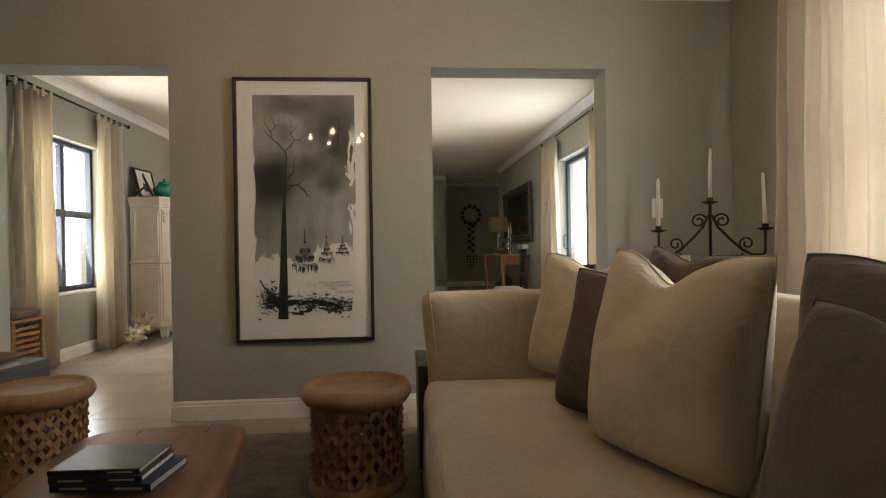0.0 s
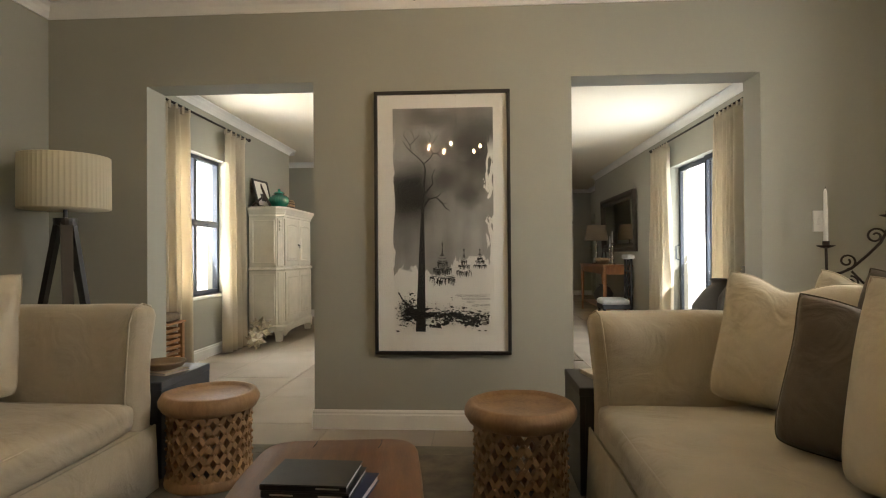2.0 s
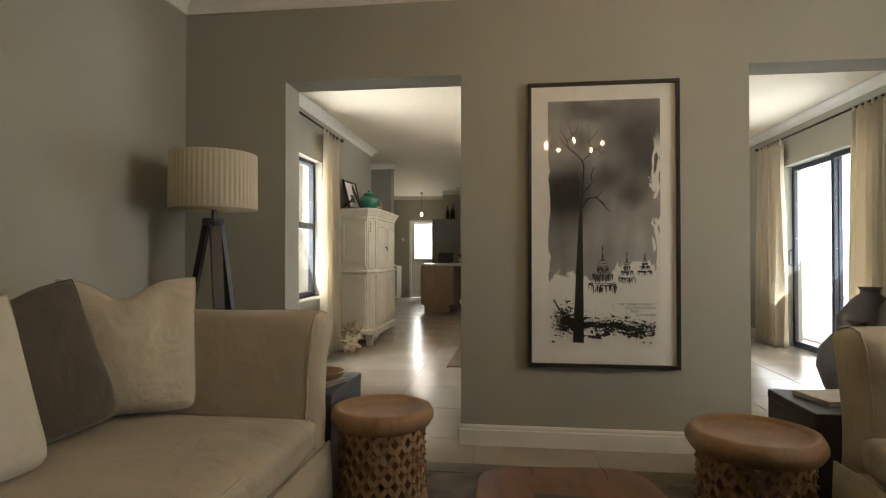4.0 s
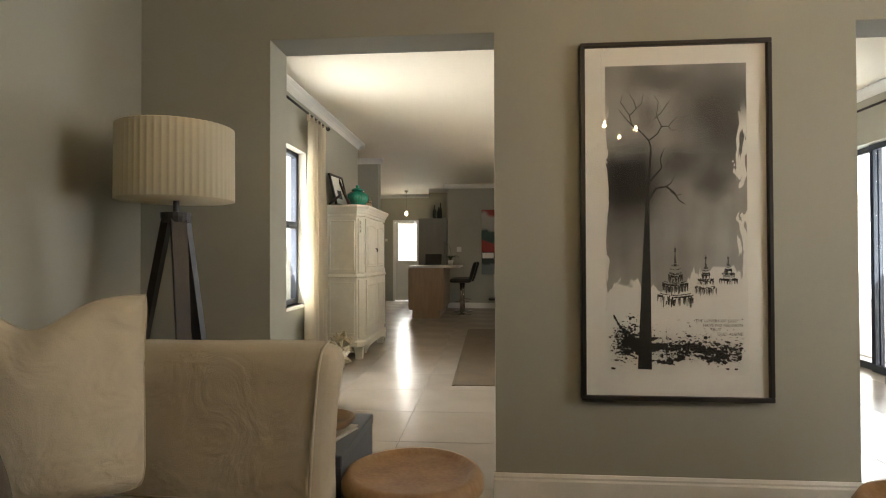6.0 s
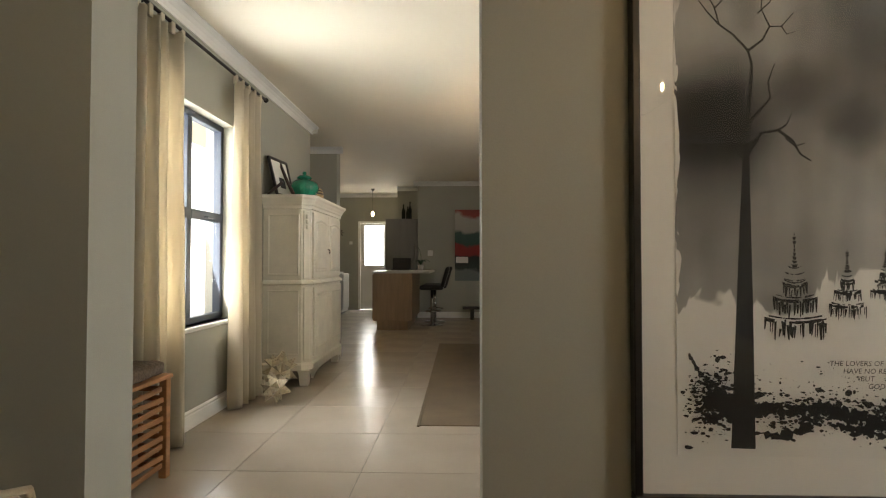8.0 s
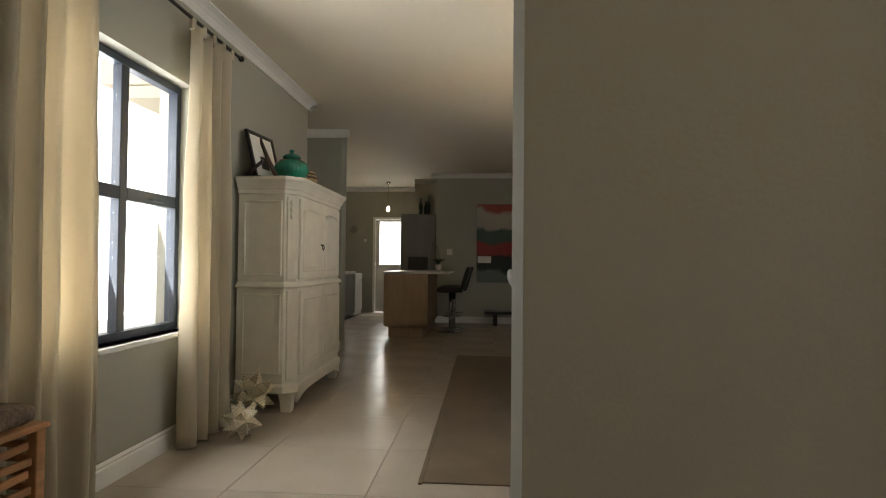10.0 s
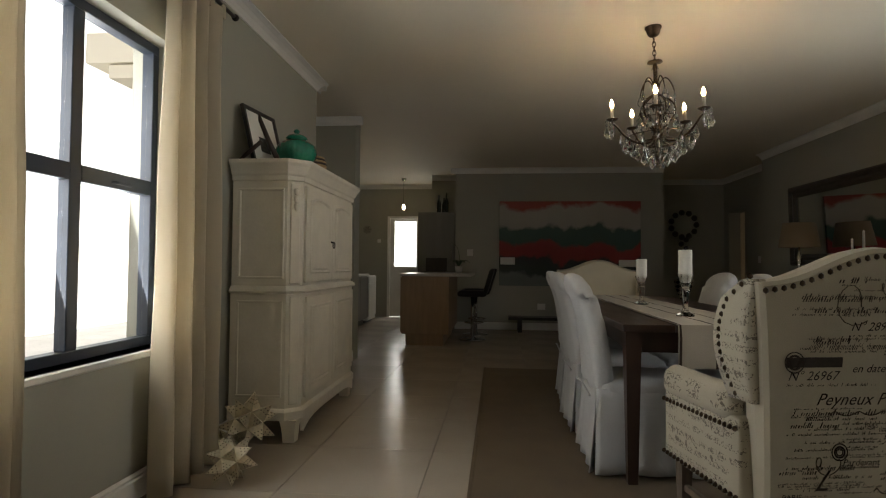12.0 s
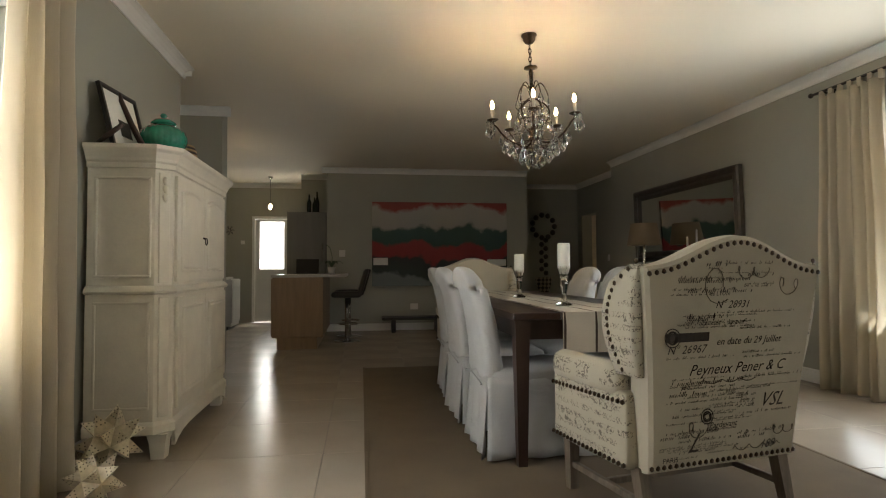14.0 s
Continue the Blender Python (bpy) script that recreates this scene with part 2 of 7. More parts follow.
def cushion(w, h, t, pinch=0.06, seed=0.0, n=18, chop=0.0):
    """Scatter cushion in the x-z plane, standing on its lower edge; chop: depth of the dent in its top."""
    bm = bmesh.new()
    sides = []
    rim = {}
    for s in (1, -1):
        g = {}
        for i in range(n + 1):
            for j in range(n + 1):
                u, v = 2 * i / n - 1, 2 * j / n - 1
                edge = i in (0, n) or j in (0, n)
                if edge and (i, j) in rim:
                    g[i, j] = rim[i, j]
                    continue
                fill = ((1 - abs(u) ** 2.6) * (1 - abs(v) ** 2.6)) ** 0.46
                x = w / 2 * u * (1 - pinch * (1 - v * v) * abs(u) ** 3)
                z = h / 2 * v * (1 - pinch * (1 - u * u) * abs(v) ** 3)
                corner = (u * u * v * v) ** 2.5
                x *= 1 - (0.09 if v < 0 else 0.05) * corner
                z *= 1 - (0.09 if v < 0 else 0.015) * corner
                if chop:
                    z -= chop * math.exp(-((u + 0.08) / 0.36) ** 2) * max(0, (v + 0.5) / 1.5) ** 2
                y = s * t / 2 * fill * (1 - 0.2 * v)
                p = Vector((x, y, z + h / 2))
                y_w = noise.noise(Vector((x * 5 + seed, z * 5, s + seed))) * 0.028 + noise.noise(Vector((x * 13, z * 6 + seed, s))) * 0.006
                p.y += y_w * fill
                p.x += noise.noise(Vector((seed, z * 4, 0))) * 0.012
                vert = bm.verts.new(p)
                g[i, j] = vert
                if edge:
                    rim[i, j] = vert
        sides.append(g)
        for i in range(n):
            for j in range(n):
                bm.faces.new((g[i, j], g[i + 1, j], g[i + 1, j + 1], g[i, j + 1]))
    loop = [rim[i, 0].co.copy() for i in range(n)] + [rim[n, j].co.copy() for j in range(n)] + [rim[i, n].co.copy() for i in range(n, 0, -1)] + [rim[0, j].co.copy() for j in range(n, 0, -1)]
    return bm, loop


def cells(cuts_a, cuts_b, holes):
    """The rectangles of a grid that no hole covers."""
    for a0, a1 in zip(cuts_a, cuts_a[1:]):
        for b0, b1 in zip(cuts_b, cuts_b[1:]):
            if not any(h[0] <= (a0 + a1) / 2 <= h[1] and h[2] <= (b0 + b1) / 2 <= h[3] for h in holes):
                yield a0, a1, b0, b1


def wall(name, along, f0, f1, a0, a1, z0, z1, holes=(), label=""):
    """A wall of thickness f0..f1, running a0..a1 along 'x' or 'y', with openings (a0, a1, z0, z1)."""
    bm = bmesh.new()
    ca = sorted({a0, a1, *[h[0] for h in holes], *[h[1] for h in holes]})
    cz = sorted({z0, z1, *[h[2] for h in holes if h[2] > z0], *[h[3] for h in holes]})
    for p, q, r, s in cells(ca, cz, holes):
        if along == "x":
            box(bm, p, q, f0, f1, r, s)
        else:
            box(bm, f0, f1, p, q, r, s)
    bmesh.ops.remove_doubles(bm, verts=bm.verts, dist=1e-5)
    twins = {}
    for f in bm.faces:
        twins.setdefault(tuple(round(v, 4) for v in f.calc_center_median()), []).append(f)
    bmesh.ops.delete(bm, geom=[f for fs in twins.values() if len(fs) > 1 for f in fs], context="FACES")
    return tagged(part(name, bm, WALL), label or "plain taupe-grey painted plaster wall", "wall", kind="structure")


# ---- structure ----
H = 2.70                    # ceiling
XL, XLD, XR = -3.26, -3.37, 2.045   # lounge left wall, dining left wall, right wall
W0, W1 = 3.67, 3.89         # wall between lounge and dining room
OL, OR = (-2.605, -1.525), (0.08, 1.205)
TOP = 2.168
YF = 13.40
wall("wall_between", "x", W0, W1, XLD - 0.22, XR + 0.22, -0.02, H, [(*OL, -0.02, TOP), (*OR, -0.02, TOP)], "taupe-grey plaster wall with two doorless openings")
wall("wall_lounge_left", "y", XL - 0.22, XL, -2.2, W0, -0.02, H)
wall("wall_lounge_right", "y", XR, XR + 0.22, -2.2, W0, -0.02, H, [(1.25, 2.85, 0.75, 2.3)])
wall("wall_lounge_rear", "x", -2.42, -2.2, XL - 0.22, XR + 0.22, -0.02, H)
wall("wall_dining_left", "y", XLD - 0.22, XLD, W1, 8.75, -0.02, H, [(5.2, 6.52, 0.66, 2.15)])
wall("wall_passage", "y", -4.32, -4.1, 8.53, 10.0, -0.02, H)
wall("wall_passage_near", "x", 8.53, 8.75, -4.1, XLD - 0.22, -0.02, H)
wall("wall_kitchen_pier", "x", 10.0, 10.22, -5.12, -3.33, -0.02, H)
wall("wall_kitchen_left", "y", -4.90, -4.68, 10.22, 15.4, -0.02, H)
wall("wall_kitchen_back", "x", 15.3, 15.52, -5.12, -2.24, -0.02, H, [(-4.0, -3.28, -0.02, 2.06)])
wall("wall_kitchen_right", "y", -2.46, -2.24, YF + 0.22, 15.3, -0.02, H)
wall("wall_far", "x", YF, YF + 0.22, -2.46, 0.95, -0.02, H)
wall("wall_kitchen_niche", "x", 14.15, 14.3, -2.95, -2.46, -0.02, H)
wall("wall_alcove_left", "y", 0.73, 0.95, YF + 0.22, 14.85, -0.02, H)
wall("wall_alcove_back", "x", 14.85, 15.05, 0.73, 2.7, -0.02, H)
wall("wall_alcove_right", "y", 2.45, 2.65, 12.39, 14.85, -0.02, H, [(13.95, 14.62, -0.02, 2.06)])
wall("wall_dining_right", "y", XR, XR + 0.22, W1, 12.39, -0.02, H, [(5.72, 7.75, -0.02, 2.19)])
# unseen wall added to keep the backdrop's glow off the alcove doorway curtain
wall("wall_side_passage", "y", 3.3, 3.45, 12.4, 15.3, -0.02, H)
wall("wall_alcove_front", "x", 12.17, 12.39, XR + 0.22, 2.65, -0.02, H)
bm = boxed(-3.62, 2.9, -2.5, 8.53, H, H + 0.12)
box(bm, -5.2, 3.5, 8.53, 15.6, H, H + 0.12)
tagged(part("ceiling", bm, CEIL), "matt off-white plaster ceiling", "ceiling", kind="structure")
bm = boxed(-3.64, 3.1, -2.6, 8.50, H + 0.13, H + 0.4)
box(bm, -5.4, 3.6, 8.50, 15.7, H + 0.13, H + 0.4)
tagged(part("roof_slab", bm, CEIL), "plain concrete roof slab", "roof", kind="structure")


def cornice(name, pts):
    """Coved white cornice: a stepped and curved section swept along wall tops; pts: runs (axis, fixed, start, end, side)."""
    bm = bmesh.new()
    sec = [(0, -0.085), (0.010, -0.085), (0.014, -0.070), (0.028, -0.045), (0.050, -0.025), (0.072, -0.014), (0.085, -0.010), (0.085, 0.0)]
    for axis, f, a, b, s in pts:
        rows = []
        for q in (a, b):
            rows.append([bm.verts.new((f + s * d, q, H + z - 0.001) if axis == "y" else (q, f + s * d, H + z - 0.001)) for d, z in sec])
        for k in range(len(sec) - 1):
            bm.faces.new((rows[0][k], rows[0][k + 1], rows[1][k + 1], rows[1][k]))
        for r in rows:
            bm.faces.new(r + [bm.verts.new((f, r[0].co.y, H - 0.001) if axis == "y" else (r[0].co.x, f, H - 0.001))])
    return tagged(part(name, bm, TRIM), "white coved plaster cornice", "cornice", kind="structure")


cornice("cornice_lounge", [("x", W0, XL, XR, -1), ("y", XL, -2.2, W0, 1), ("y", XR, -2.2, W0, -1), ("x", -2.2, XL, XR, 1)])
cornice("cornice_dining", [("y", XLD, W1, 8.835, 1), ("x", W1, XLD, XR, 1), ("y", XR, W1, 12.39, -1), ("x", YF, -2.545, 0.95, -1), ("x", 10.0, -4.1, -3.245, -1), ("x", 8.75, -4.1, -3.285, 1),
                           ("x", 15.3, -4.68, -2.46, -1), ("y", -4.68, 10.22, 15.3, 1), ("x", 14.85, 0.95, 2.45, -1), ("y", 2.45, 12.39, 14.85, -1), ("x", 14.15, -2.95, -2.46, -1)])


def skirting(name, runs, h=0.118):
    bm = bmesh.new()
    sec = [(0.0, 0.0), (0.018, 0.0), (0.018, h - 0.03), (0.012, h - 0.022), (0.014, h - 0.012), (0.006, h), (0.0, h)]
    for axis, f, a, b, s in runs:
        rows = [[bm.verts.new((f + s * d, q, z) if axis == "y" else (q, f + s * d, z)) for d, z in sec] for q in (a, b)]
        for k in range(len(sec) - 1):
            bm.faces.new((rows[0][k], rows[0][k + 1], rows[1][k + 1], rows[1][k]))
        for r in rows:
            bm.faces.new(r)
    return tagged(part(name, bm, TRIM), "white moulded skirting board", "baseboard", kind="structure")


skirting("baseboard_lounge", [("x", W0, XL, OL[0], -1), ("x", W0, OL[1] - 0.01, OR[0] + 0.01, -1), ("x", W0, OR[1], XR, -1), ("y", XL, -2.2, W0, 1), ("y", XR, -2.2, W0, -1)])
skirting("baseboard_dining", [("y", XLD, W1, 8.75, 1), ("x", W1, XLD, OL[0], 1), ("x", W1, OL[1], OR[0], 1), ("x", W1, OR[1], XR, 1), ("y", XR, W1, 5.72, -1), ("y", XR, 7.75, 12.39, -1),
                              ("x", YF, -2.46, 0.95, -1), ("x", 14.85, 0.95, 2.45, -1), ("x", 10.0, -4.1, -3.33, -1)])

# outside: ground, and emissive backdrops glowing white for the blown-out bright distance
PAVING = material("pale_paving", (0.62, 0.60, 0.56), rough=0.9, vary=0.1, scale=3, grain=60)
BACKDROP_GLOW = emitter("glowing_white_backdrop", (1.0, 0.985, 0.95), 2.6)
tagged(part("ground", boxed(-400, 400, -400, 400, -0.30, -0.10), PAVING), "pale paved ground around the house", "ground", kind="structure")
tagged(part("backdrop_west", boxed(-9.1, -9.0, -14, 30, -0.1, 9), BACKDROP_GLOW), "plain white backdrop that glows in place of bright distance", "backdrop", kind="structure")
tagged(part("backdrop_east", boxed(9.0, 9.1, -14, 30, -0.1, 9), BACKDROP_GLOW), "plain white backdrop that glows in place of bright distance", "backdrop", kind="structure")
tagged(part("backdrop_north", boxed(-9.0, 9.0, 21.0, 21.1, -0.1, 9), BACKDROP_GLOW), "plain white backdrop that glows in place of bright distance", "backdrop", kind="structure")
tagged(part("backdrop_south", boxed(-9.0, 9.0, -9.1, -9.0, -0.1, 9), BACKDROP_GLOW), "plain white backdrop that glows in place of bright distance", "backdrop", kind="structure")

# ---- windows, sliding door, doors ----
def bars(bm, axis, f, rects, depth):
    for a0, a1, z0, z1 in rects:
        if axis == "y":
            box(bm, f - depth / 2, f + depth / 2, a0, a1, z0, z1, 0.003)
        else:
            box(bm, a0, a1, f - depth / 2, f + depth / 2, z0, z1, 0.003)


def window(name, label, axis, f, a0, a1, z0, z1, mull=None, trans=None, sill=None, out=-1):
    w = tagged(new(name), label, "window", kind="structure")
    bm = bmesh.new()
    e = 0.045
    bars(bm, axis, f, [(a0, a1, z0, z0 + e), (a0, a1, z1 - e, z1), (a0, a0 + e, z0 + e, z1 - e), (a1 - e, a1, z0 + e, z1 - e)], 0.06)
    part("window_frame", bm, BLACKFRAME, w)
    xs = [a0 + e] + ([mull - 0.032, mull + 0.032] if mull else []) + [a1 - e]
    zs = [z0 + e] + ([trans - 0.035, trans + 0.035] if trans else []) + [z1 - e]
    if mull:
        bm = bmesh.new()
        bars(bm, axis, f, [(mull - 0.032, mull + 0.032, z0 + e, z1 - e)], 0.052)
        part("mullion", bm, BLACKFRAME, w)
    if trans:
        for p, q in zip(xs[::2], xs[1::2]):
            bm = bmesh.new()
            bars(bm, axis, f, [(p, q, trans - 0.035, trans + 0.035)], 0.056)
            part("transom", bm, BLACKFRAME, w)
        bm = bmesh.new()
        q = (xs[-2] + xs[-1]) / 2
        s = -out
        tube([(f + s * 0.03, q - 0.05, trans - 0.01), (f + s * 0.05, q - 0.04, trans - 0.012), (f + s * 0.052, q + 0.05, trans - 0.014)], 0.007, 6, bm)
        part("window_latch", bm, BLACKFRAME, w)
    for p, q in zip(xs[::2], xs[1::2]):
        for r, t in zip(zs[::2], zs[1::2]):
            bm = bmesh.new()
            bars(bm, axis, f, [(p, q, r, t)], 0.006)
            g = part("pane", bm, GLASS, w)
            g.visible_shadow = False
    if sill:
        bm = bmesh.new()
        box(bm, sill[0], sill[1], a0 - 0.0, a1 + 0.0, z0 - 0.035, z0 - 0.002, 0.006)
        part("window_sill", bm, TRIM, w)
    return w


window("window_1", "black aluminium casement window with white sill", "y", XLD - 0.11, 5.2, 6.52, 0.662, 2.148, 5.98, 1.43, (XLD - 0.19, XLD + 0.012))
window("window_2", "black aluminium lounge window", "y", XR + 0.11, 1.25, 2.85, 0.752, 2.298, 2.05, 1.55, None, 1)

slider = tagged(new("door_1"), "black aluminium glazed sliding door, closed", "sliding door", kind="structure")
for f, a0, a1 in ((XR + 0.085, 5.725, 6.80), (XR + 0.13, 6.74, 7.745)):
    bm = bmesh.new()
    e = 0.055
    bars(bm, "y", f, [(a0, a1, 0.005, e + 0.02), (a0, a1, 2.185 - e, 2.185), (a0, a0 + e, e + 0.02, 2.185 - e), (a1 - e, a1, e + 0.02, 2.185 - e)], 0.04)
    leaf = part("door_leaf", bm, BLACKFRAME, slider)
    bm = bmesh.new()
    bars(bm, "y", f, [(a0 + e, a1 - e, e + 0.02, 2.185 - e)], 0.006)
    g = part("pane", bm, GLASS, leaf)
    g.visible_shadow = False
bm = bmesh.new()
tube([(XR + 0.10, 7.71, 0.98), (XR + 0.055, 7.71, 1.0), (XR + 0.055, 7.71, 1.16), (XR + 0.10, 7.71, 1.18)], 0.008, 6, bm)
part("door_handle", bm, BLACKFRAME, slider)

kd = tagged(new("door_2"), "white kitchen back door with a large frosted pane", "door", kind="structure")
bm = bmesh.new()
bars(bm, "x", 15.36, [(-4.0, -3.95, 0, 2.06), (-3.33, -3.28, 0, 2.06), (-3.95, -3.33, 2.01, 2.06)], 0.10)
part("door_frame", bm, TRIM, kd)
bm = bmesh.new()
for p, q, r, s in cells([-3.945, -3.86, -3.40, -3.335], [0.01, 1.03, 1.96, 2.005], [(-3.86, -3.40, 1.03, 1.96)]):
    box(bm, p, q, 15.345, 15.385, r, s)
leaf = part("door_leaf", bm, TRIM, kd)
bm = boxed(-3.86, -3.40, 15.362, 15.368, 1.03, 1.96)
g = part("pane", bm, GLASS, leaf)
g.visible_shadow = False


# ---- curtains ----
def curtain(label, x, y0, y1, z0, z1, side, folds, seed, parent_group="curtains", hook=True, spread=1.0, mat=None):
    """A hanging pleated curtain along y. side: +1 when the room lies towards +x."""
    random.seed(seed)
    c = thing("curtain", label, "curtain", pose(x, (y0 + y1) / 2, z0), parent_group)
    w, h = y1 - y0, z1 - z0
    n, m = folds * 10, 26
    ph = [random.uniform(-0.5, 0.5) for _ in range(folds + 2)]
    am = [random.uniform(0.65, 1.2) for _ in range(folds + 2)]
    bm = bmesh.new()
    sheets = []
    for lay in (0.0, 0.006):
        g = []
        for j in range(m + 1):
            t = j / m
            row = []
            for i in range(n + 1):
                u = i / n
                k = folds * min(1.0, max(0.0, u + 0.055 * math.sin(2 * math.pi * u * 1.5 + seed) * math.sin(math.pi * u)))
                a = am[int(k)] * (1 - k % 1) + am[int(k) + 1] * (k % 1)
                p = ph[int(k)] * (1 - k % 1) + ph[int(k) + 1] * (k % 1)
                depth = 0.040 + 0.026 * (1 - t)
                wave = math.sin(2 * math.pi * k + p * (1 - 0.6 * t) + 0.5 * noise.noise(Vector((k, t * 2, seed))))
                wave = math.copysign(abs(wave) ** 0.8, wave)
                tight = (1 - 0.13 * t ** 2.2 * spread)
                yy = (u - 0.5) * w * tight + 0.010 * noise.noise(Vector((u * 6, t * 3, seed)))
                xx = depth * a * wave + 0.012 * noise.noise(Vector((u * 4 + seed, t * 4, 1))) + lay * side
                row.append(bm.verts.new((xx, yy, t * h + (0.012 * math.sin(k * 3) if j == 0 else 0))))
            g.append(row)
        sheets.append(g)
        for j in range(m):
            for i in range(n):
                bm.faces.new((g[j][i], g[j][i + 1], g[j + 1][i + 1], g[j + 1][i]))
    a, b = sheets
    edge = [(0, i) for i in range(n + 1)] + [(j, n) for j in range(1, m + 1)] + [(m, i) for i in range(n - 1, -1, -1)] + [(j, 0) for j in range(m - 1, 0, -1)]
    for (j0, i0), (j1, i1) in zip(edge, edge[1:] + edge[:1]):
        bm.faces.new((a[j0][i0], a[j1][i1], b[j1][i1], b[j0][i0]))
    part("drape", bm, mat or CURTAIN, c, smooth=True)
    if hook:
        for k in range(folds + 1):
            yy = (k / folds - 0.5) * w * 0.85
            bm = boxed(-0.012, 0.012, yy - 0.022, yy + 0.022, h - 0.02, h + 0.055, 0.004)
            part("tab_top", bm, mat or CURTAIN, c)
    return c


def rod(label, x, y0, y1, z, wall_x, r=0.011):
    c = thing("curtain_rod", label, "curtain rod", pose(x, y0, z), "curtain rods")
    part("rod", tube([(0, 0, 0), (0, y1 - y0, 0)], r, 10), IRON, c, smooth=True)
    for q in (0, y1 - y0):
        part("finial", lathe([(0.001, -0.022), (0.016, -0.014), (0.022, 0), (0.016, 0.014), (0.001, 0.022)], 12, at=(0, q, 0)), IRON, c, smooth=True)
    d = wall_x - x
    for q in (0.14, y1 - y0 - 0.14):
        bm = tube([(0, q, -0.012), (d * 0.5, q, -0.02), (d, q, -0.02)], 0.007, 8)
        box(bm, d - 0.006, d + 0.001, q - 0.018, q + 0.018, -0.055, 0.02)
        part("bracket", bm, IRON, c)
    return c


rod("dark iron curtain rod above the dining window", XLD + 0.10, 4.93, 6.96, 2.49, XLD)
curtain("natural linen tab-top curtain beside the dining window", XLD + 0.10, 4.97, 5.53, 0.012, 2.44, 1, 4, 3)
curtain("sunlit linen tab-top curtain beside the cupboard", XLD + 0.10, 6.26, 6.85, 0.012, 2.44, 1, 4, 8)
rod("dark iron curtain rod above the sliding door", XR - 0.10, 5.4, 8.22, 2.49, XR)
curtain("natural linen tab-top curtain by the mirror side of the sliding door", XR - 0.10, 7.50, 8.15, 0.012, 2.44, -1, 6, 11)
curtain("natural linen tab-top curtain by the vases at the sliding door", XR - 0.10, 5.45, 6.12, 0.012, 2.44, -1, 6, 15)
rod("dark iron curtain rod above the lounge window", XR - 0.10, 0.6, 3.12, 2.49, XR)
curtain("long pale linen curtain in the lounge corner", XR - 0.10, 2.33, 3.06, 0.012, 2.44, -1, 7, 21, mat=SHEER)
curtain("long pale linen curtain at the lounge window", XR - 0.10, 0.72, 1.25, 0.012, 2.44, -1, 5, 27, mat=SHEER)

# ---- lounge ----
def text(name, body, size, m, mat, parent, align="LEFT", shear=0.0, label=""):
    cu = bpy.data.curves.new(name, "FONT")
    cu.body, cu.size, cu.align_x, cu.shear, cu.resolution_u = body, size, align, shear, 2
    cu.materials.append(mat)
    ob = new(name, cu)
    ob.parent = parent
    ob.matrix_basis = m
    if label:
        ob["label"] = label
    return ob


def sofa(label, m, length, depth, arm_top, back_top, seat, seed):
    """Loose-covered sofa facing +x, running along y from 0 (the far arm's outer face) to -length."""
    s = thing("sofa", label, "sofa", m, "sofas")
    a = 0.17
    part("base", soft_box(-depth, -0.015, -length + 0.01, -0.01, 0.02, seat - 0.16, 0.035, 14, 0.006, 5, seed=seed), SOFA, s, smooth=True)
    n = 1
    w = (length - 2 * a) / n
    for k in range(n):
        y1 = -a - k * w
        c = part("seat_cushion", soft_box(-depth + 0.2, 0.005, y1 - w + 0.004, y1 - 0.004, seat - 0.17, seat - 0.015, 0.055, 16, 0.007, 5, 0.018, seed + k), SOFA, s, smooth=True)
        z = seat - 0.035
        loop = [(-0.03, y1 - w + 0.04, z), (-0.006, y1 - w / 2, z + 0.002), (-0.03, y1 - 0.04, z), (-depth + 0.24, y1 - 0.015, z + 0.004)]
        part("piping", tube(loop, 0.006, 6), SOFA, c, smooth=True)
    for y0, y1 in ((-a, 0), (-length, -length + a)):
        bm = soft_box(-depth + 0.03, -0.02, y0, y1, 0.03, arm_top, 0.062, 16, 0.007, 4, seed=seed + y0)
        mid = (y0 + y1) / 2
        for v in bm.verts:
            t = max(0, v.co.z - 0.45) / (arm_top - 0.45)
            v.co.y += (v.co.y - mid) * 0.07 * t * t
            v.co.x += 0.035 * t * t * (1 if v.co.x > -depth / 2 else 0)
        arm = part("arm", bm, SOFA, s, smooth=True)
        for o in (y0 - 0.002, y1 + 0.002):
            k = 1 if o > mid else -1
            rim = [(-0.06, o, 0.06), (-0.06, o, 0.45), (-0.05, o + k * 0.002, 0.62), (-0.035, o + k * 0.004, arm_top - 0.07), (-0.03, o - k * 0.02, arm_top - 0.012), (-0.03, mid, arm_top + 0.004)]
            part("piping", tube(rim, 0.0045, 6), SOFA, arm, smooth=True)
    bm = soft_box(-depth, -depth + 0.23, -length + 0.02, -0.02, 0.03, back_top, 0.06, 16, 0.008, 4, seed=seed + 5)
    part("backrest", bm, SOFA, s, smooth=True)
    bm = bmesh.new()
    n = 60
    lo, hi = [], []
    for i in range(n + 1):
        y = -length + 0.02 + (length - 0.04) * i / n
        lo.append(bm.verts.new((0.008 + 0.008 * math.sin(i * 1.3) * noise.noise(Vector((i * 0.2, seed, 0))), y, 0.012)))
        hi.append(bm.verts.new((-0.006, y, seat - 0.17)))
    back = [bm.verts.new(v.co - Vector((0.008, 0, 0))) for v in lo], [bm.verts.new(v.co - Vector((0.008, 0, 0))) for v in hi]
    for p, q in ((lo, hi), back):
        for i in range(n):
            bm.faces.new((p[i], p[i + 1], q[i + 1], q[i]))
    for p, q in ((lo, back[0]), (hi, back[1])):
        for i in range(n):
            bm.faces.new((p[i], p[i + 1], q[i + 1], q[i]))
    part("skirt", bm, SOFA, s, smooth=True)
    return s


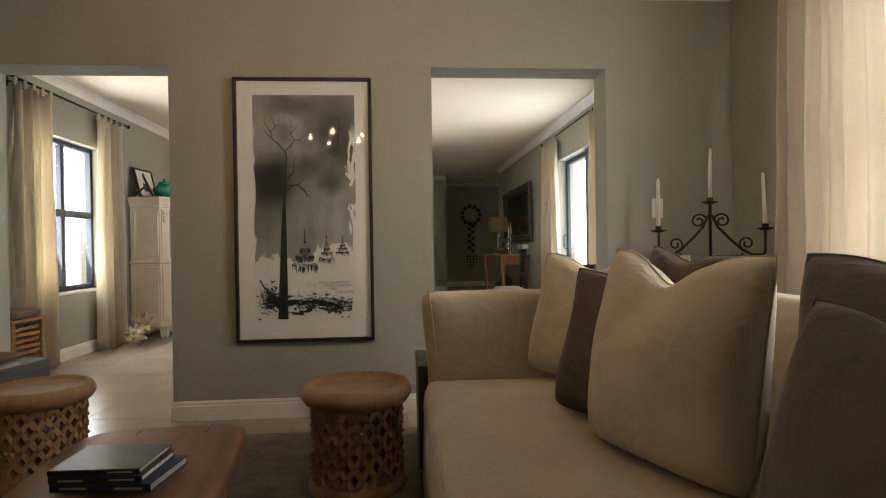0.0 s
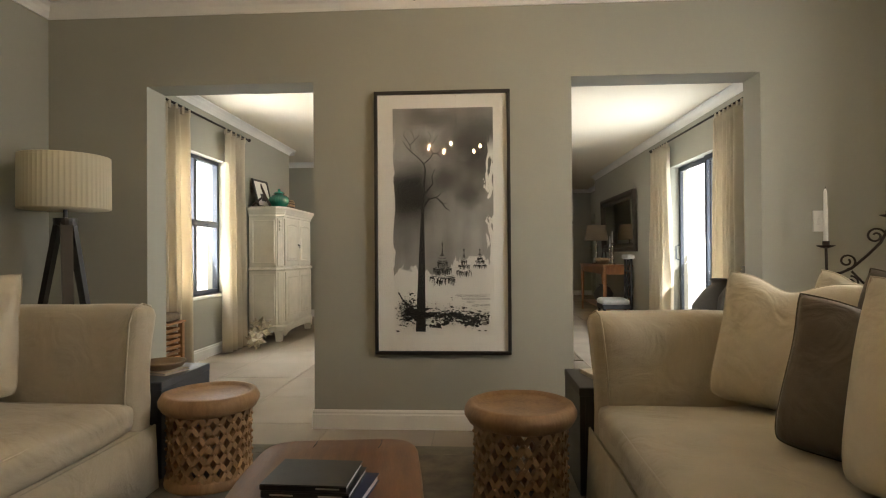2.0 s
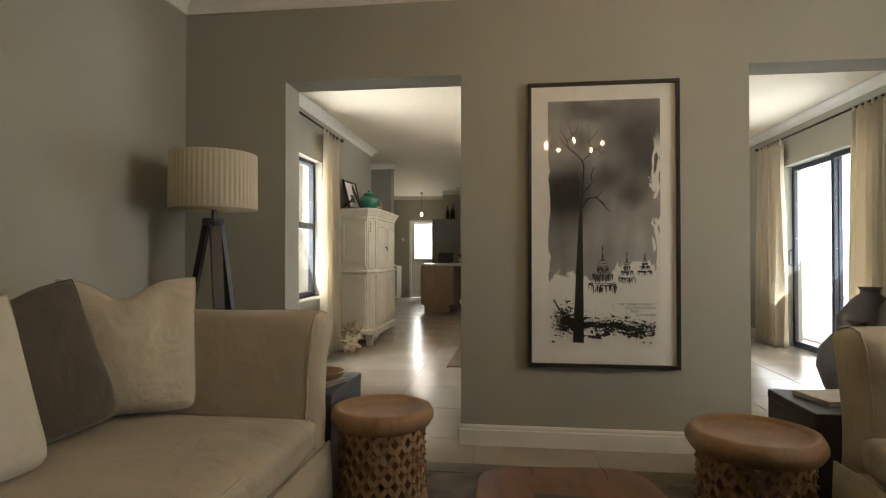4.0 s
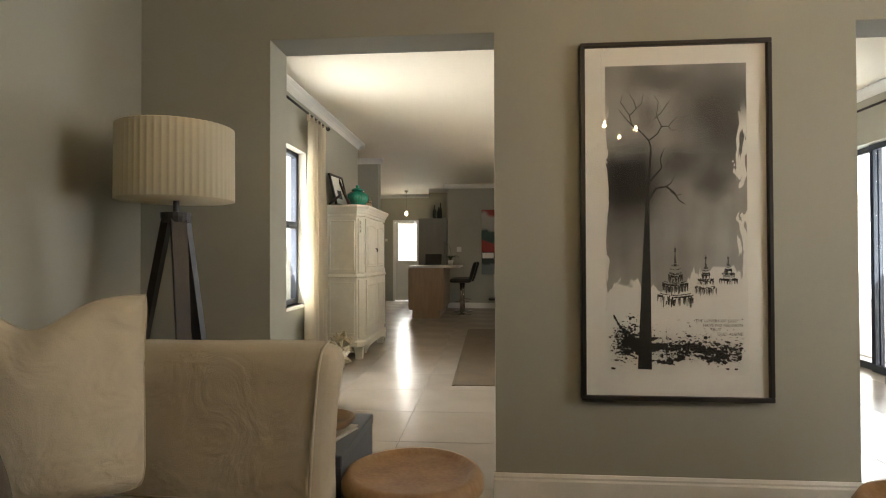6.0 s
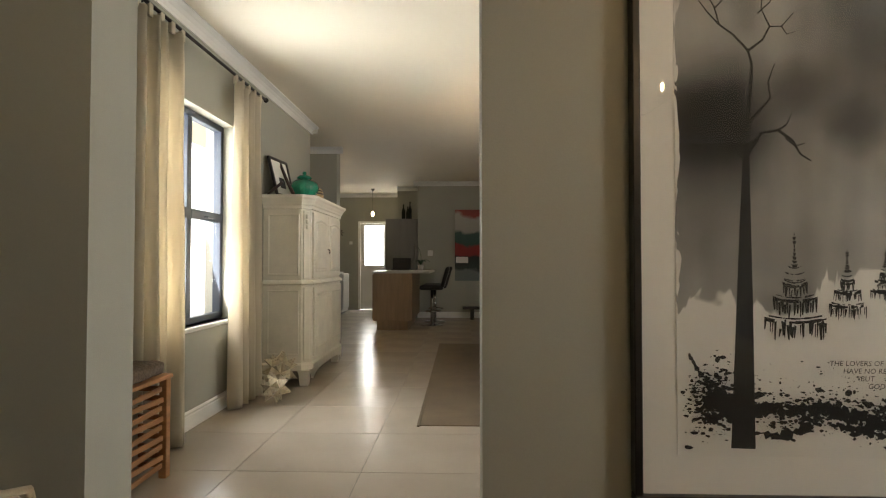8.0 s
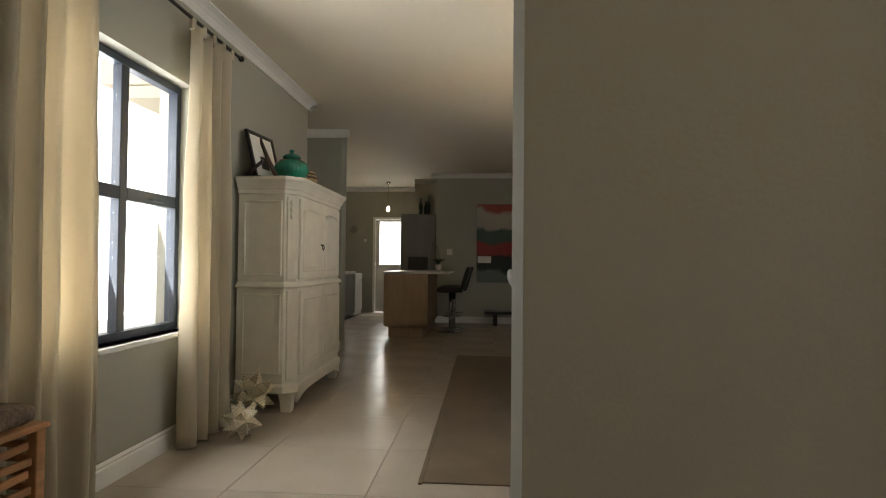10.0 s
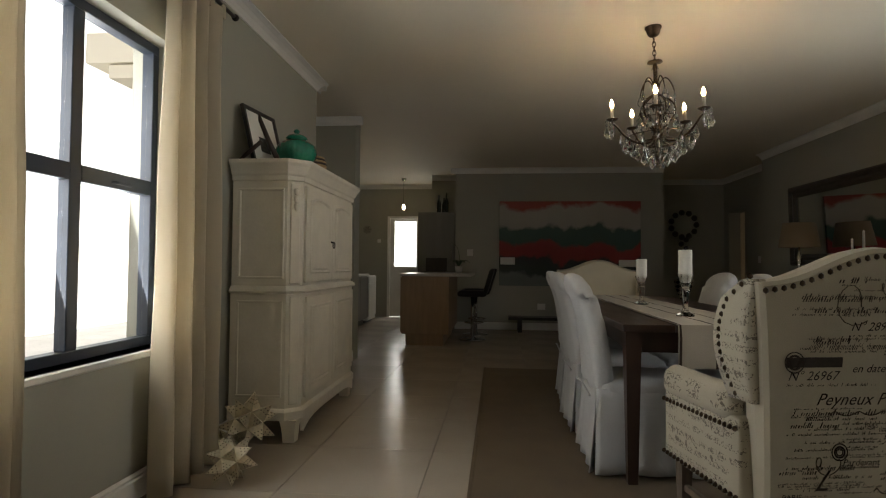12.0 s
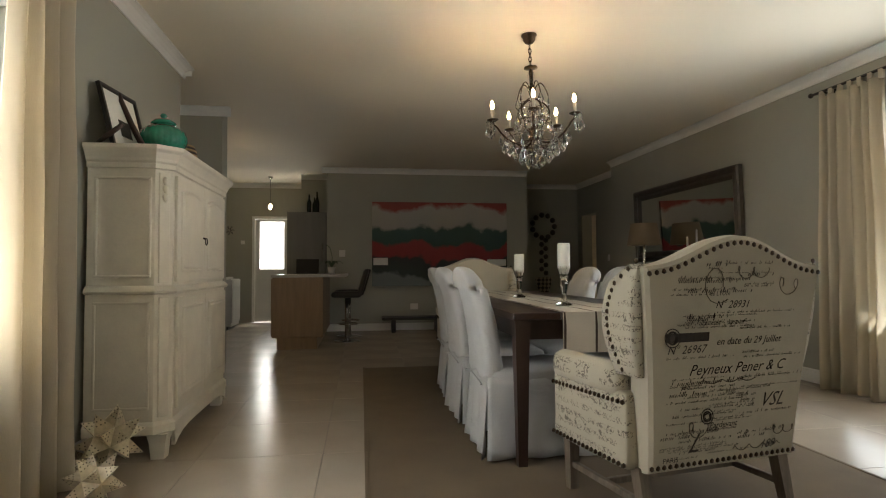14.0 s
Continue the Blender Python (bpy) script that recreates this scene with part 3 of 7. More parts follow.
sofa("beige loose-covered two-seater sofa against the lounge side wall", pose(-1.995, 2.74, 0), 2.25, 1.06, 0.865, 0.86, 0.475, 2.0)
sofa("cream loose-covered sofa with a heap of scatter cushions", pose(-0.04, 2.66, 0, 0, 0, 180) @ pose(0, 2.28, 0), 2.28, 1.12, 0.84, 0.88, 0.505, 9.0)


def scatter(label, m, mat, w=0.52, h=0.52, t=0.17, seed=0.0, chop=0.06, trim=True):
    c = thing("scatter_cushion", label, "cushion", m, "scatter cushions")
    bm, loop = cushion(w, h, t * 1.15, 0.055, seed, 26, chop)
    body = part("cover", bm, mat, c, smooth=True)
    if trim:
        part("piping", tube(loop, 0.003, 6, closed=True), mat, c, smooth=True)
    return c


scatter("cream linen cushion with a chopped top, leaning in the sofa corner", pose(-2.70, 2.37, 0.475, -15, 0, 32), PILLOW, seed=1.2, chop=0.08, w=0.52, h=0.555, t=0.2)
scatter("dark brown cotton cushion leaning on the beige sofa", pose(-2.71, 2.04, 0.475, -18, -9, 70), PILLOW_BROWN, w=0.48, h=0.54, t=0.16, seed=4.4, chop=0.03)
scatter("pale linen cushion on the beige sofa", pose(-2.62, 1.60, 0.475, -20, -5, 68), PILLOW_PALE, seed=7.7, chop=0.06)
scatter("cream linen cushion tucked against the sofa arm", pose(0.56, 2.27, 0.50, -15, 5, -42), PILLOW, w=0.50, seed=2.1, chop=0.05, h=0.51)
scatter("dark brown cotton cushion between cream ones", pose(0.505, 1.72, 0.50, -14, 6, -46), PILLOW_BROWN, w=0.48, h=0.455, t=0.14, seed=5.2, chop=0.02)
scatter("large cream linen cushion with a deeply chopped top", pose(0.485, 1.425, 0.49, -9, 2, -66), PILLOW, w=0.475, h=0.535, t=0.21, seed=8.3, chop=0.075)
scatter("dark taupe cushion at the near end of the cream sofa", pose(0.69, 0.93, 0.49, -10, -4, -78), PILLOW_BROWN, w=0.52, h=0.55, t=0.18, seed=3.3, chop=0.03)
scatter("dark taupe cushion slumped in front of its twin", pose(0.565, 0.83, 0.49, -16, 3, -72), PILLOW_BROWN, w=0.50, h=0.45, t=0.2, seed=10.3, chop=0.05)
scatter("cream piped cushion behind the others against the sofa back", pose(0.80, 2.27, 0.50, -7, 3, -84), PILLOW, w=0.46, seed=6.1, chop=0.03, h=0.51)
scatter("brown piped cushion behind the others against the sofa back", pose(0.80, 1.98, 0.50, -7, 4, -80), PILLOW_BROWN, w=0.46, seed=9.4, chop=0.03, h=0.52)


def drum_stool(label, m, r, h):
    """Carved drum stool: dished top, lattice wall of crossing helical bars, ring base."""
    s = thing("carved_stool", label, "stool", m, "carved stools")
    top = lathe([(0.001, h - 0.018), (r * 0.74, h - 0.018), (r * 0.80, h - 0.012), (r * 0.86, h), (r * 0.94, h - 0.004), (r, h - 0.03), (r, h - 0.05), (r * 0.93, h - 0.078), (r * 0.82, h - 0.09), (0.001, h - 0.09)], 48)
    for v in top.verts:
        v.co += noise.noise_vector(v.co * 9) * 0.0035
    part("top", top, WOODSTOOL, s, smooth=True)
    part("base_ring", lathe([(r * 0.70, 0), (r * 0.88, 0), (r * 0.90, 0.02), (r * 0.88, 0.05), (r * 0.80, 0.065), (r * 0.70, 0.06), (r * 0.70, 0)], 40), WOODSTOOL, s, smooth=True)
    z0, z1 = 0.05, h - 0.08
    ri = r * 0.80
    count = 20
    for way in (1, -1):
        bm = bmesh.new()
        rows = []
        steps = 14
        for i in range(steps + 1):
            t = i / steps
            a = way * t * 7 * math.pi / count
            z = z0 + (z1 - z0) * t
            bulge = 1.0 - 0.03 * math.sin(math.pi * t)
            hw = 0.44 * 2 * math.pi / count * 0.50
            row = []
            for da, dr in ((-hw, 0.012 + 0.001 * way), (hw, 0.012 + 0.001 * way), (hw, -0.016), (-hw, -0.016)):
                q = ri * bulge + dr
                row.append(bm.verts.new((q * math.cos(a + da), q * math.sin(a + da), z)))
            rows.append(row)
        for p, q in zip(rows, rows[1:]):
            for c in range(4):
                d = (c + 1) % 4
                bm.faces.new((p[c], p[d], q[d], q[c]))
        bm.faces.new(rows[0])
        bm.faces.new(rows[-1])
        first = part("lattice_bar", bm, WOODSTOOL, s)
        for k in range(1, count):
            shared("lattice_bar", first.data, s, pose(0, 0, 0, 0, 0, 360 * k / count))
    bm = bmesh.new()
    bmesh.ops.create_icosphere(bm, subdivisions=1, radius=0.0085)
    stud = None
    for k in range(count):
        for i in range(1, 7):
            a = 2 * math.pi * (k + i / 2) / count
            m_s = Matrix.Translation(((ri + 0.009) * math.cos(a), (ri + 0.009) * math.sin(a), z0 + (z1 - z0) * i / 7))
            if stud is None:
                stud = part("carved_knob", bm, WOODSTOOL, s, smooth=True)
                stud.matrix_basis = m_s
            else:
                shared("carved_knob", stud.data, s, m_s)
    return s


drum_stool("round carved wooden drum stool with lattice sides beside the cream sofa", pose(-0.33, 2.60, 0), 0.236, 0.455)
drum_stool("pale carved wooden drum stool with lattice sides beside the beige sofa", pose(-1.80, 2.84, 0, 0, 0, 20), 0.227, 0.435)

# coffee table: a worn slab with a rounded outline on stub legs
ct = thing("coffee_table", "low reddish wooden slab coffee table with worn rounded corners", "coffee table", pose(-0.985, 1.83, 0, 0, 0, 7))
bm = bmesh.new()
ring = []
for i in range(96):
    a = 2 * math.pi * i / 96
    c, sn = math.cos(a), math.sin(a)
    x = 0.315 * math.copysign(abs(c) ** 0.30, c)
    y = 0.65 * math.copysign(abs(sn) ** 0.34, sn)
    k = 1 + 0.018 * noise.noise(Vector((x * 5, y * 5, 3)))
    ring.append((x * k, y * k))
lays = [(0.94, 0.245), (0.985, 0.262), (1.0, 0.30), (0.99, 0.322), (0.96, 0.333)]
vs = [[bm.verts.new((x * s, y * s, z + (0.004 * noise.noise(Vector((x * 6, y * 6, 0))) if z > 0.3 else 0))) for x, y in ring] for s, z in lays]
for p, q in zip(vs, vs[1:]):
    for i in range(96):
        j = (i + 1) % 96
        bm.faces.new((p[i], p[j], q[j], q[i]))
prev = vs[-1]
for s in (0.7, 0.4, 0.1):
    cur = [bm.verts.new((x * s, y * s, 0.334 - 0.006 * (1 - s) + 0.003 * noise.noise(Vector((x * s * 7, y * s * 7, 1))))) for x, y in ring]
    for i in range(96):
        j = (i + 1) % 96
        bm.faces.new((prev[i], prev[j], cur[j], cur[i]))
    prev = cur
bm.faces.new(prev)
bm.faces.new(vs[0])
part("tabletop", bm, WOODTABLE, ct, smooth=True)
for x, y in ((-0.19, -0.46), (0.19, -0.46), (-0.19, 0.46), (0.19, 0.46)):
    part("leg", lathe([(0.045, 0), (0.05, 0.02), (0.06, 0.12), (0.075, 0.26)], 14, at=(x, y, 0)), WOODTABLE, ct, smooth=True)
for x0, y0, x1, y1 in ((-0.10, 0.615, -0.105, 0.54), (0.16, 0.61, 0.150, 0.51)):
    part("drying_crack", tube([(x0, y0, 0.3330), ((x0 + x1) / 2 + 0.004, (y0 + y1) / 2, 0.3330), (x1, y1, 0.3325)], 0.0022, 4), BLACKWOOD, ct)

PAGES = material("paper_edges", (0.62, 0.62, 0.62), rough=0.9, vary=0.12, scale=300, grain=500, stretch=(0.02, 0.02, 3))
BOOKBLACK = material("black_book_cloth", (0.016, 0.016, 0.017), rough=0.35, vary=0.3, scale=30, bump=0.08)
BOOKBLUE = material("navy_book_cloth", (0.018, 0.026, 0.07), rough=0.4, vary=0.3, scale=30, bump=0.08)
LETTER = material("pale_lettering", (0.5, 0.48, 0.44), rough=0.6, vary=0.02)
BOOKCREAM = material("cream_book_cover", (0.55, 0.50, 0.42), rough=0.6, vary=0.15, scale=20)


def book(label, m, w, d, h, cover, bars_n=2):
    b = thing("book", label, "book", m, "books")
    part("pages", boxed(-w / 2 + 0.004, w / 2 - 0.006, -d / 2 + 0.005, d / 2 - 0.005, 0.003, h - 0.003), PAGES, b)
    bm = boxed(-w / 2, w / 2, -d / 2, d / 2, 0, 0.0028, 0.0008)
    box(bm, -w / 2, w / 2, -d / 2, d / 2, h - 0.0028, h, 0.0008)
    box(bm, -w / 2 - 0.001, -w / 2 + 0.0025, -d / 2, d / 2, 0.0028, h - 0.0028)
    part("cover", bm, cover, b)
    for k in range(bars_n):
        part("spine_lettering", boxed(-w / 2 - 0.0016, -w / 2 - 0.001, -d * 0.42 + k * d * 0.55, -d * 0.42 + k * d * 0.55 + d * 0.27, h * 0.38, h * 0.62), LETTER, b)
    return b


book("navy hardback under the pile on the coffee table", pose(-1.00, 1.93, 0.337, 0, 0, 84), 0.23, 0.30, 0.026, BOOKBLUE)
book("black hardback in the pile on the coffee table", pose(-1.02, 1.925, 0.3635, 0, 0, 87), 0.215, 0.27, 0.020, BOOKBLACK)
book("glossy black book on top of the pile", pose(-1.03, 1.93, 0.384, 0, 0, 88), 0.21, 0.265, 0.018, BOOKBLACK, 1)

BLUEGREY = material("blue_grey_paint", (0.085, 0.10, 0.125), rough=0.5, vary=0.12, scale=5, grain=80, bump=0.08)
CHARCOAL = material("charcoal_paint", (0.055, 0.053, 0.05), rough=0.5, vary=0.18, scale=5, grain=80, bump=0.08)


def side_table(label, m, w, d, h, mat):
    s = thing("side_table", label, "side table", m, "side tables")
    part("top", boxed(-w / 2, w / 2, -d / 2, d / 2, h - 0.04, h, 0.004), mat, s)
    for x in (-w / 2 + 0.002, w / 2 - 0.027):
        part("side_panel", boxed(x, x + 0.025, -d / 2 + 0.002, d / 2 - 0.002, 0, h - 0.04, 0.002), mat, s)
    part("back_panel", boxed(-w / 2 + 0.027, w / 2 - 0.027, d / 2 - 0.024, d / 2 - 0.004, 0, h - 0.04), mat, s)
    part("front_panel", boxed(-w / 2 + 0.027, w / 2 - 0.027, -d / 2 + 0.004, -d / 2 + 0.024, 0, h - 0.04), mat, s)
    return s


side_table("blue-grey painted box side table beside the beige sofa", pose(-2.31, 3.07, 0), 0.56, 0.50, 0.475, BLUEGREY)
side_table("charcoal painted box side table behind the cream sofa arm", pose(0.22, 2.92, 0), 0.56, 0.42, 0.488, CHARCOAL)
book("cream magazine lying on the charcoal side table", pose(0.16, 2.95, 0.489, 0, 0, 12), 0.28, 0.21, 0.02, BOOKCREAM, 0)
book("thin cream book lying on the blue-grey side table", pose(-2.17, 3.06, 0.476, 0, 0, -15), 0.22, 0.17, 0.014, BOOKCREAM, 0)
BOWLWOOD = material("turned_bowl_wood", (0.24, 0.16, 0.09), rough=0.5, vary=0.3, scale=12, grain=60, bump=0.2)
b = thing("wooden_bowl", "shallow turned wooden bowl on the blue-grey side table", "bowl", pose(-2.16, 3.06, 0.491))
part("bowl", lathe([(0.001, 0), (0.06, 0), (0.095, 0.012), (0.115, 0.035), (0.118, 0.042), (0.108, 0.042), (0.09, 0.022), (0.001, 0.012)], 32), BOWLWOOD, b, smooth=True)
b = thing("wooden_bowl", "small brown glazed bowl on the charcoal side table", "bowl", pose(0.26, 2.98, 0.51))
part("bowl", lathe([(0.001, 0), (0.035, 0), (0.065, 0.02), (0.072, 0.045), (0.068, 0.048), (0.055, 0.02), (0.001, 0.012)], 28), BOWLWOOD, b, smooth=True)

# tripod floor lamp
lamp = thing("floor_lamp", "black wooden tripod floor lamp with a pleated cream drum shade", "floor lamp", pose(-2.845, 3.265, 0))
n = 160
part("shade", lathe([(0.226, 1.352), (0.227, 1.356), (0.225, 1.650), (0.224, 1.654), (0.220, 1.650), (0.221, 1.356)], n, wave=lambda a, r, z: r + 0.0032 * math.sin(a * 53)), SHADE, lamp, smooth=True)
part("shade_ring", tube([(0.219 * math.cos(a), 0.219 * math.sin(a), 1.63) for a in [2 * math.pi * i / 40 for i in range(40)]], 0.003, 5, closed=True), IRON, lamp)
for k in range(3):
    a = 2 * math.pi * k / 3 + 0.4
    part("spoke", tube([(0, 0, 1.635), (0.219 * math.cos(a), 0.219 * math.sin(a), 1.63)], 0.003, 5), IRON, lamp)
part("stem", tube([(0, 0, 1.30), (0, 0, 1.64)], 0.012, 10), BLACKWOOD, lamp)
part("bulb", lathe([(0.001, 1.47), (0.014, 1.475), (0.03, 1.52), (0.03, 1.54), (0.014, 1.57), (0.001, 1.575)], 14, at=(0.03, 0, 0)), PAGES, lamp, smooth=True)
part("tripod_head", lathe([(0.001, 1.262), (0.055, 1.262), (0.06, 1.287), (0.06, 1.302), (0.001, 1.307)], 20), BLACKWOOD, lamp)
for k in range(3):
    a = 2 * math.pi * k / 3 - 0.82
    c, sn = math.cos(a), math.sin(a)
    bm = bmesh.new()
    rows = []
    for d, z, hw in ((0.035, 1.277, 0.030), (0.265, 0.0, 0.020)):
        rows.append([bm.verts.new((c * (d + o) - sn * q, sn * (d + o) + c * q, z)) for o, q in ((-0.014, -hw), (0.014, -hw), (0.014, hw), (-0.014, hw))])
    for i in range(4):
        j = (i + 1) % 4
        bm.faces.new((rows[0][i], rows[0][j], rows[1][j], rows[1][i]))
    bm.faces.new(rows[0])
    bm.faces.new(rows[1])
    part("leg", bm, BLACKWOOD, lamp)

# wrought-iron candelabrum with three tapers
WAX = material("white_wax", (0.74, 0.72, 0.66), rough=0.5, vary=0.05, scale=20, bump=0.03)
cd = thing("candelabrum", "tall wrought-iron floor candelabrum with scrolls and three cups", "candelabrum", pose(1.69, 3.31, 0, 0, 0, -25))


def spiral(cx, cz, r0, turns, start, way, n=26):
    return [(cx + (r0 * (1 - 0.75 * i / n)) * math.cos(start + way * 2 * math.pi * turns * i / n), 0, cz + (r0 * (1 - 0.75 * i / n)) * math.sin(start + way * 2 * math.pi * turns * i / n)) for i in range(n + 1)]


part("stem", tube([(0, 0, 0.02), (0, 0, 1.27)], 0.009, 8), IRON, cd)
for k in range(3):
    a = 2 * math.pi * k / 3 + 0.5
    part("foot", tube([(0, 0, 0.16), (0.08 * math.cos(a), 0.08 * math.sin(a), 0.13), (0.16 * math.cos(a), 0.16 * math.sin(a), 0.04), (0.22 * math.cos(a), 0.22 * math.sin(a), 0.009)], 0.009, 8), IRON, cd)
for s in (1, -1):
    part("arm", tube([(s * 0.01, 0, 1.20), (s * 0.04, 0, 1.13), (s * 0.10, 0, 1.06), (s * 0.17, 0, 0.99), (s * 0.22, 0, 0.965), (s * 0.272, 0, 0.965), (s * 0.283, 0, 0.98), (s * 0.285, 0, 1.11)], 0.0075, 8), IRON, cd, smooth=True)
    part("scroll", tube(spiral(s * 0.062, 1.165, 0.045, 1.4, math.pi / 2 + s * 1.57, -s), 0.006, 6), IRON, cd, smooth=True)
    part("scroll", tube(spiral(s * 0.19, 1.03, 0.043, 1.4, -math.pi / 2, -s), 0.006, 6), IRON, cd, smooth=True)
    part("scroll", tube(spiral(s * 0.175, 0.91, 0.040, 1.4, math.pi / 2, s), 0.006, 6), IRON, cd, smooth=True)
    part("brace", tube([(s * 0.17, 0, 0.975), (s * 0.10, 0, 0.89), (s * 0.03, 0, 0.82), (0, 0, 0.78)], 0.007, 6), IRON, cd, smooth=True)
CUPS = ((-0.285, 1.112), (0, 1.272), (0.285, 1.112))
for x, z in CUPS:
    part("cup", lathe([(0.001, z - 0.012), (0.02, z - 0.008), (0.045, z + 0.002), (0.046, z + 0.006), (0.018, z + 0.006), (0.018, z + 0.028), (0.012, z + 0.03), (0.001, z + 0.02)], 20, at=(x, 0, 0)), IRON, cd, smooth=True)
    cp = thing("candle", "slender white taper candle in the iron candelabrum", "candle", pose(1.69, 3.31, 0, 0, 0, -25) @ pose(x, 0, z + 0.02, 0, -2 if x > 0 else 1.0 if x == 0 else 0), "candles")
    part("taper", lathe([(0.001, 0), (0.0115, 0.0), (0.0105, 0.15), (0.0085, 0.285), (0.003, 0.30), (0.001, 0.301)], 12), WAX, cp, smooth=True)
    part("wick", tube([(0, 0, 0.298), (0.001, 0, 0.312)], 0.0012, 5), BLACKWOOD, cp)

PLASTIC = material("white_plastic", (0.70, 0.69, 0.65), rough=0.4, vary=0.03, scale=10, bump=0.0)


def plate(name, label, m, w, h, holes):
    p = thing(name, label, name.replace("_", " "), m, "wall plates")
    part("plate", boxed(-w / 2, w / 2, -0.010, 0, -h / 2, h / 2, 0.003), PLASTIC, p)
    for x, z in holes:
        part("rocker", boxed(x - 0.014, x + 0.014, -0.014, -0.009, z - 0.022, z + 0.022, 0.002), PLASTIC, p)
    return p


plate("light_switch", "white light switch plate on the lounge wall", pose(1.535, W0, 1.265), 0.075, 0.125, [(0, 0)])

# rug under the seats
RUG = material("woven_grey_rug", (0.20, 0.172, 0.135), rough=0.95, vary=0.25, scale=7, grain=40, bump=0.6, second=(0.085, 0.078, 0.068))
RUGEDGE = material("rug_border", (0.17, 0.15, 0.118), rough=0.95, vary=0.2, scale=9, grain=60, bump=0.5)
rg = thing("rug", "faded grey-brown patterned wool rug on the lounge floor", "rug", pose(-0.95, 1.4, 0.001))
part("field", boxed(-1.25, 1.25, -1.75, 1.80, 0, 0.010, 0.003), RUG, rg)
for x0, x1, y0, y1 in ((-1.38, 1.38, 1.80, 1.93), (-1.38, 1.38, -1.88, -1.75), (-1.38, -1.25, -1.75, 1.80), (1.25, 1.38, -1.75, 1.80)):
    part("border", boxed(x0, x1, y0, y1, 0, 0.011, 0.003), RUGEDGE, rg)

# ---- large framed ink print ----
INK = material("black_ink", (0.012, 0.012, 0.012), rough=0.7, vary=0.3, scale=40, bump=0.0)
INKGREY = material("diluted_ink", (0.06, 0.058, 0.055), rough=0.8, vary=0.5, scale=60, bump=0.0)
MATBOARD = material("white_mount", (0.78, 0.77, 0.73), rough=0.85, vary=0.03, scale=5, grain=200, bump=0.03)


def ink_wash():
    """Paper with clouds of ink over its upper part, ending below in a ragged, dripping edge; local x 0..0.62, z 0..1.40."""
    m = material("ink_wash_paper", (0.74, 0.73, 0.69), rough=0.85, vary=0.04, scale=4, grain=220, bump=0.05)
    n, l = m.node_tree.nodes, m.node_tree.links

    def put(socket, v):
        if isinstance(v, (int, float)):
            socket.default_value = v
        elif isinstance(v, tuple):
            socket.default_value = v
        else:
            l.new(v, socket)

    def calc(op, a, b=0.0, c=0.0):
        q = n.new("ShaderNodeMath")
        q.operation = op
        for k, v in enumerate((a, b, c)):
            put(q.inputs[k], v)
        return q.outputs[0]

    def step(v, lo, hi):
        q = n.new("ShaderNodeMapRange")
        q.interpolation_type = "SMOOTHSTEP"
        q.inputs["From Min"].default_value, q.inputs["From Max"].default_value = lo, hi
        put(q.inputs["Value"], v)
        return q.outputs["Result"]

    def cloud(scale, stretch, detail, rough=0.5, twist=0.0):
        mp, q = n.new("ShaderNodeMapping"), n.new("ShaderNodeTexNoise")
        mp.inputs["Scale"].default_value = stretch
        l.new(co.outputs["Object"], mp.inputs["Vector"])
        l.new(mp.outputs["Vector"], q.inputs["Vector"])
        q.inputs["Scale"].default_value, q.inputs["Detail"].default_value = scale, detail
        q.inputs["Roughness"].default_value, q.inputs["Distortion"].default_value = rough, twist
        return q.outputs

    co = n.new("ShaderNodeTexCoord")
    sep = n.new("ShaderNodeSeparateXYZ")
    l.new(co.outputs["Object"], sep.inputs[0])
    x, z = sep.outputs["X"], sep.outputs["Z"]
    warp = cloud(4.5, (1, 1, 1), 2.0)["Color"]
    shift = n.new("ShaderNodeVectorMath")
    shift.operation = "MULTIPLY_ADD"
    shift.inputs[1].default_value, shift.inputs[2].default_value = (0.20, 0.0, 0.20), (-0.10, 0, -0.10)
    l.new(warp, shift.inputs[0])
    place = n.new("ShaderNodeVectorMath")
    l.new(co.outputs["Object"], place.inputs[0])
    l.new(shift.outputs[0], place.inputs[1])
    tone = calc("MULTIPLY_ADD", cloud(3.2, (1, 1, 0.8), 3.0)["Fac"], -0.55, 0.72)
    # centre x, centre z, radius across, radius up, depth of tone
    for cx, cz, rx, rz, deep in ((0.10, 0.87, 0.22, 0.21, 0.92), (0.24, 1.34, 0.20, 0.09, 0.62), (0.52, 1.16, 0.22, 0.30, 0.78), (0.32, 0.96, 0.09, 0.075, 0.60), (0.47, 0.88, 0.14, 0.10, 0.62), (0.19, 1.17, 0.07, 0.07, 0.40), (0.06, 0.62, 0.16, 0.22, 0.42), (0.33, 0.72, 0.36, 0.26, 0.22)):
        sub_, sc, ln = n.new("ShaderNodeVectorMath"), n.new("ShaderNodeVectorMath"), n.new("ShaderNodeVectorMath")
        sub_.operation, sc.operation, ln.operation = "SUBTRACT", "MULTIPLY", "LENGTH"
        sub_.inputs[1].default_value = (cx, 0, cz)
        sc.inputs[1].default_value = (1 / rx, 0, 1 / rz)
        l.new(place.outputs[0], sub_.inputs[0])
        l.new(sub_.outputs[0], sc.inputs[0])
        l.new(sc.outputs[0], ln.inputs[0])
        tone = calc("MULTIPLY", tone, calc("MULTIPLY_ADD", step(ln.outputs["Value"], 0.2, 1.25), deep, 1 - deep))
    # streaks of diluted ink running down
    tone = calc("MULTIPLY", tone, calc("MULTIPLY_ADD", cloud(16.0, (1, 1, 0.12), 2.0)["Fac"], 0.45, 0.78))
    # the ragged lower edge, a little lower at the tree's side
    edge = calc("MULTIPLY_ADD", cloud(9.0, (1, 1, 0.35), 3.0, 0.65, 0.6)["Fac"], 0.34, 0.215)
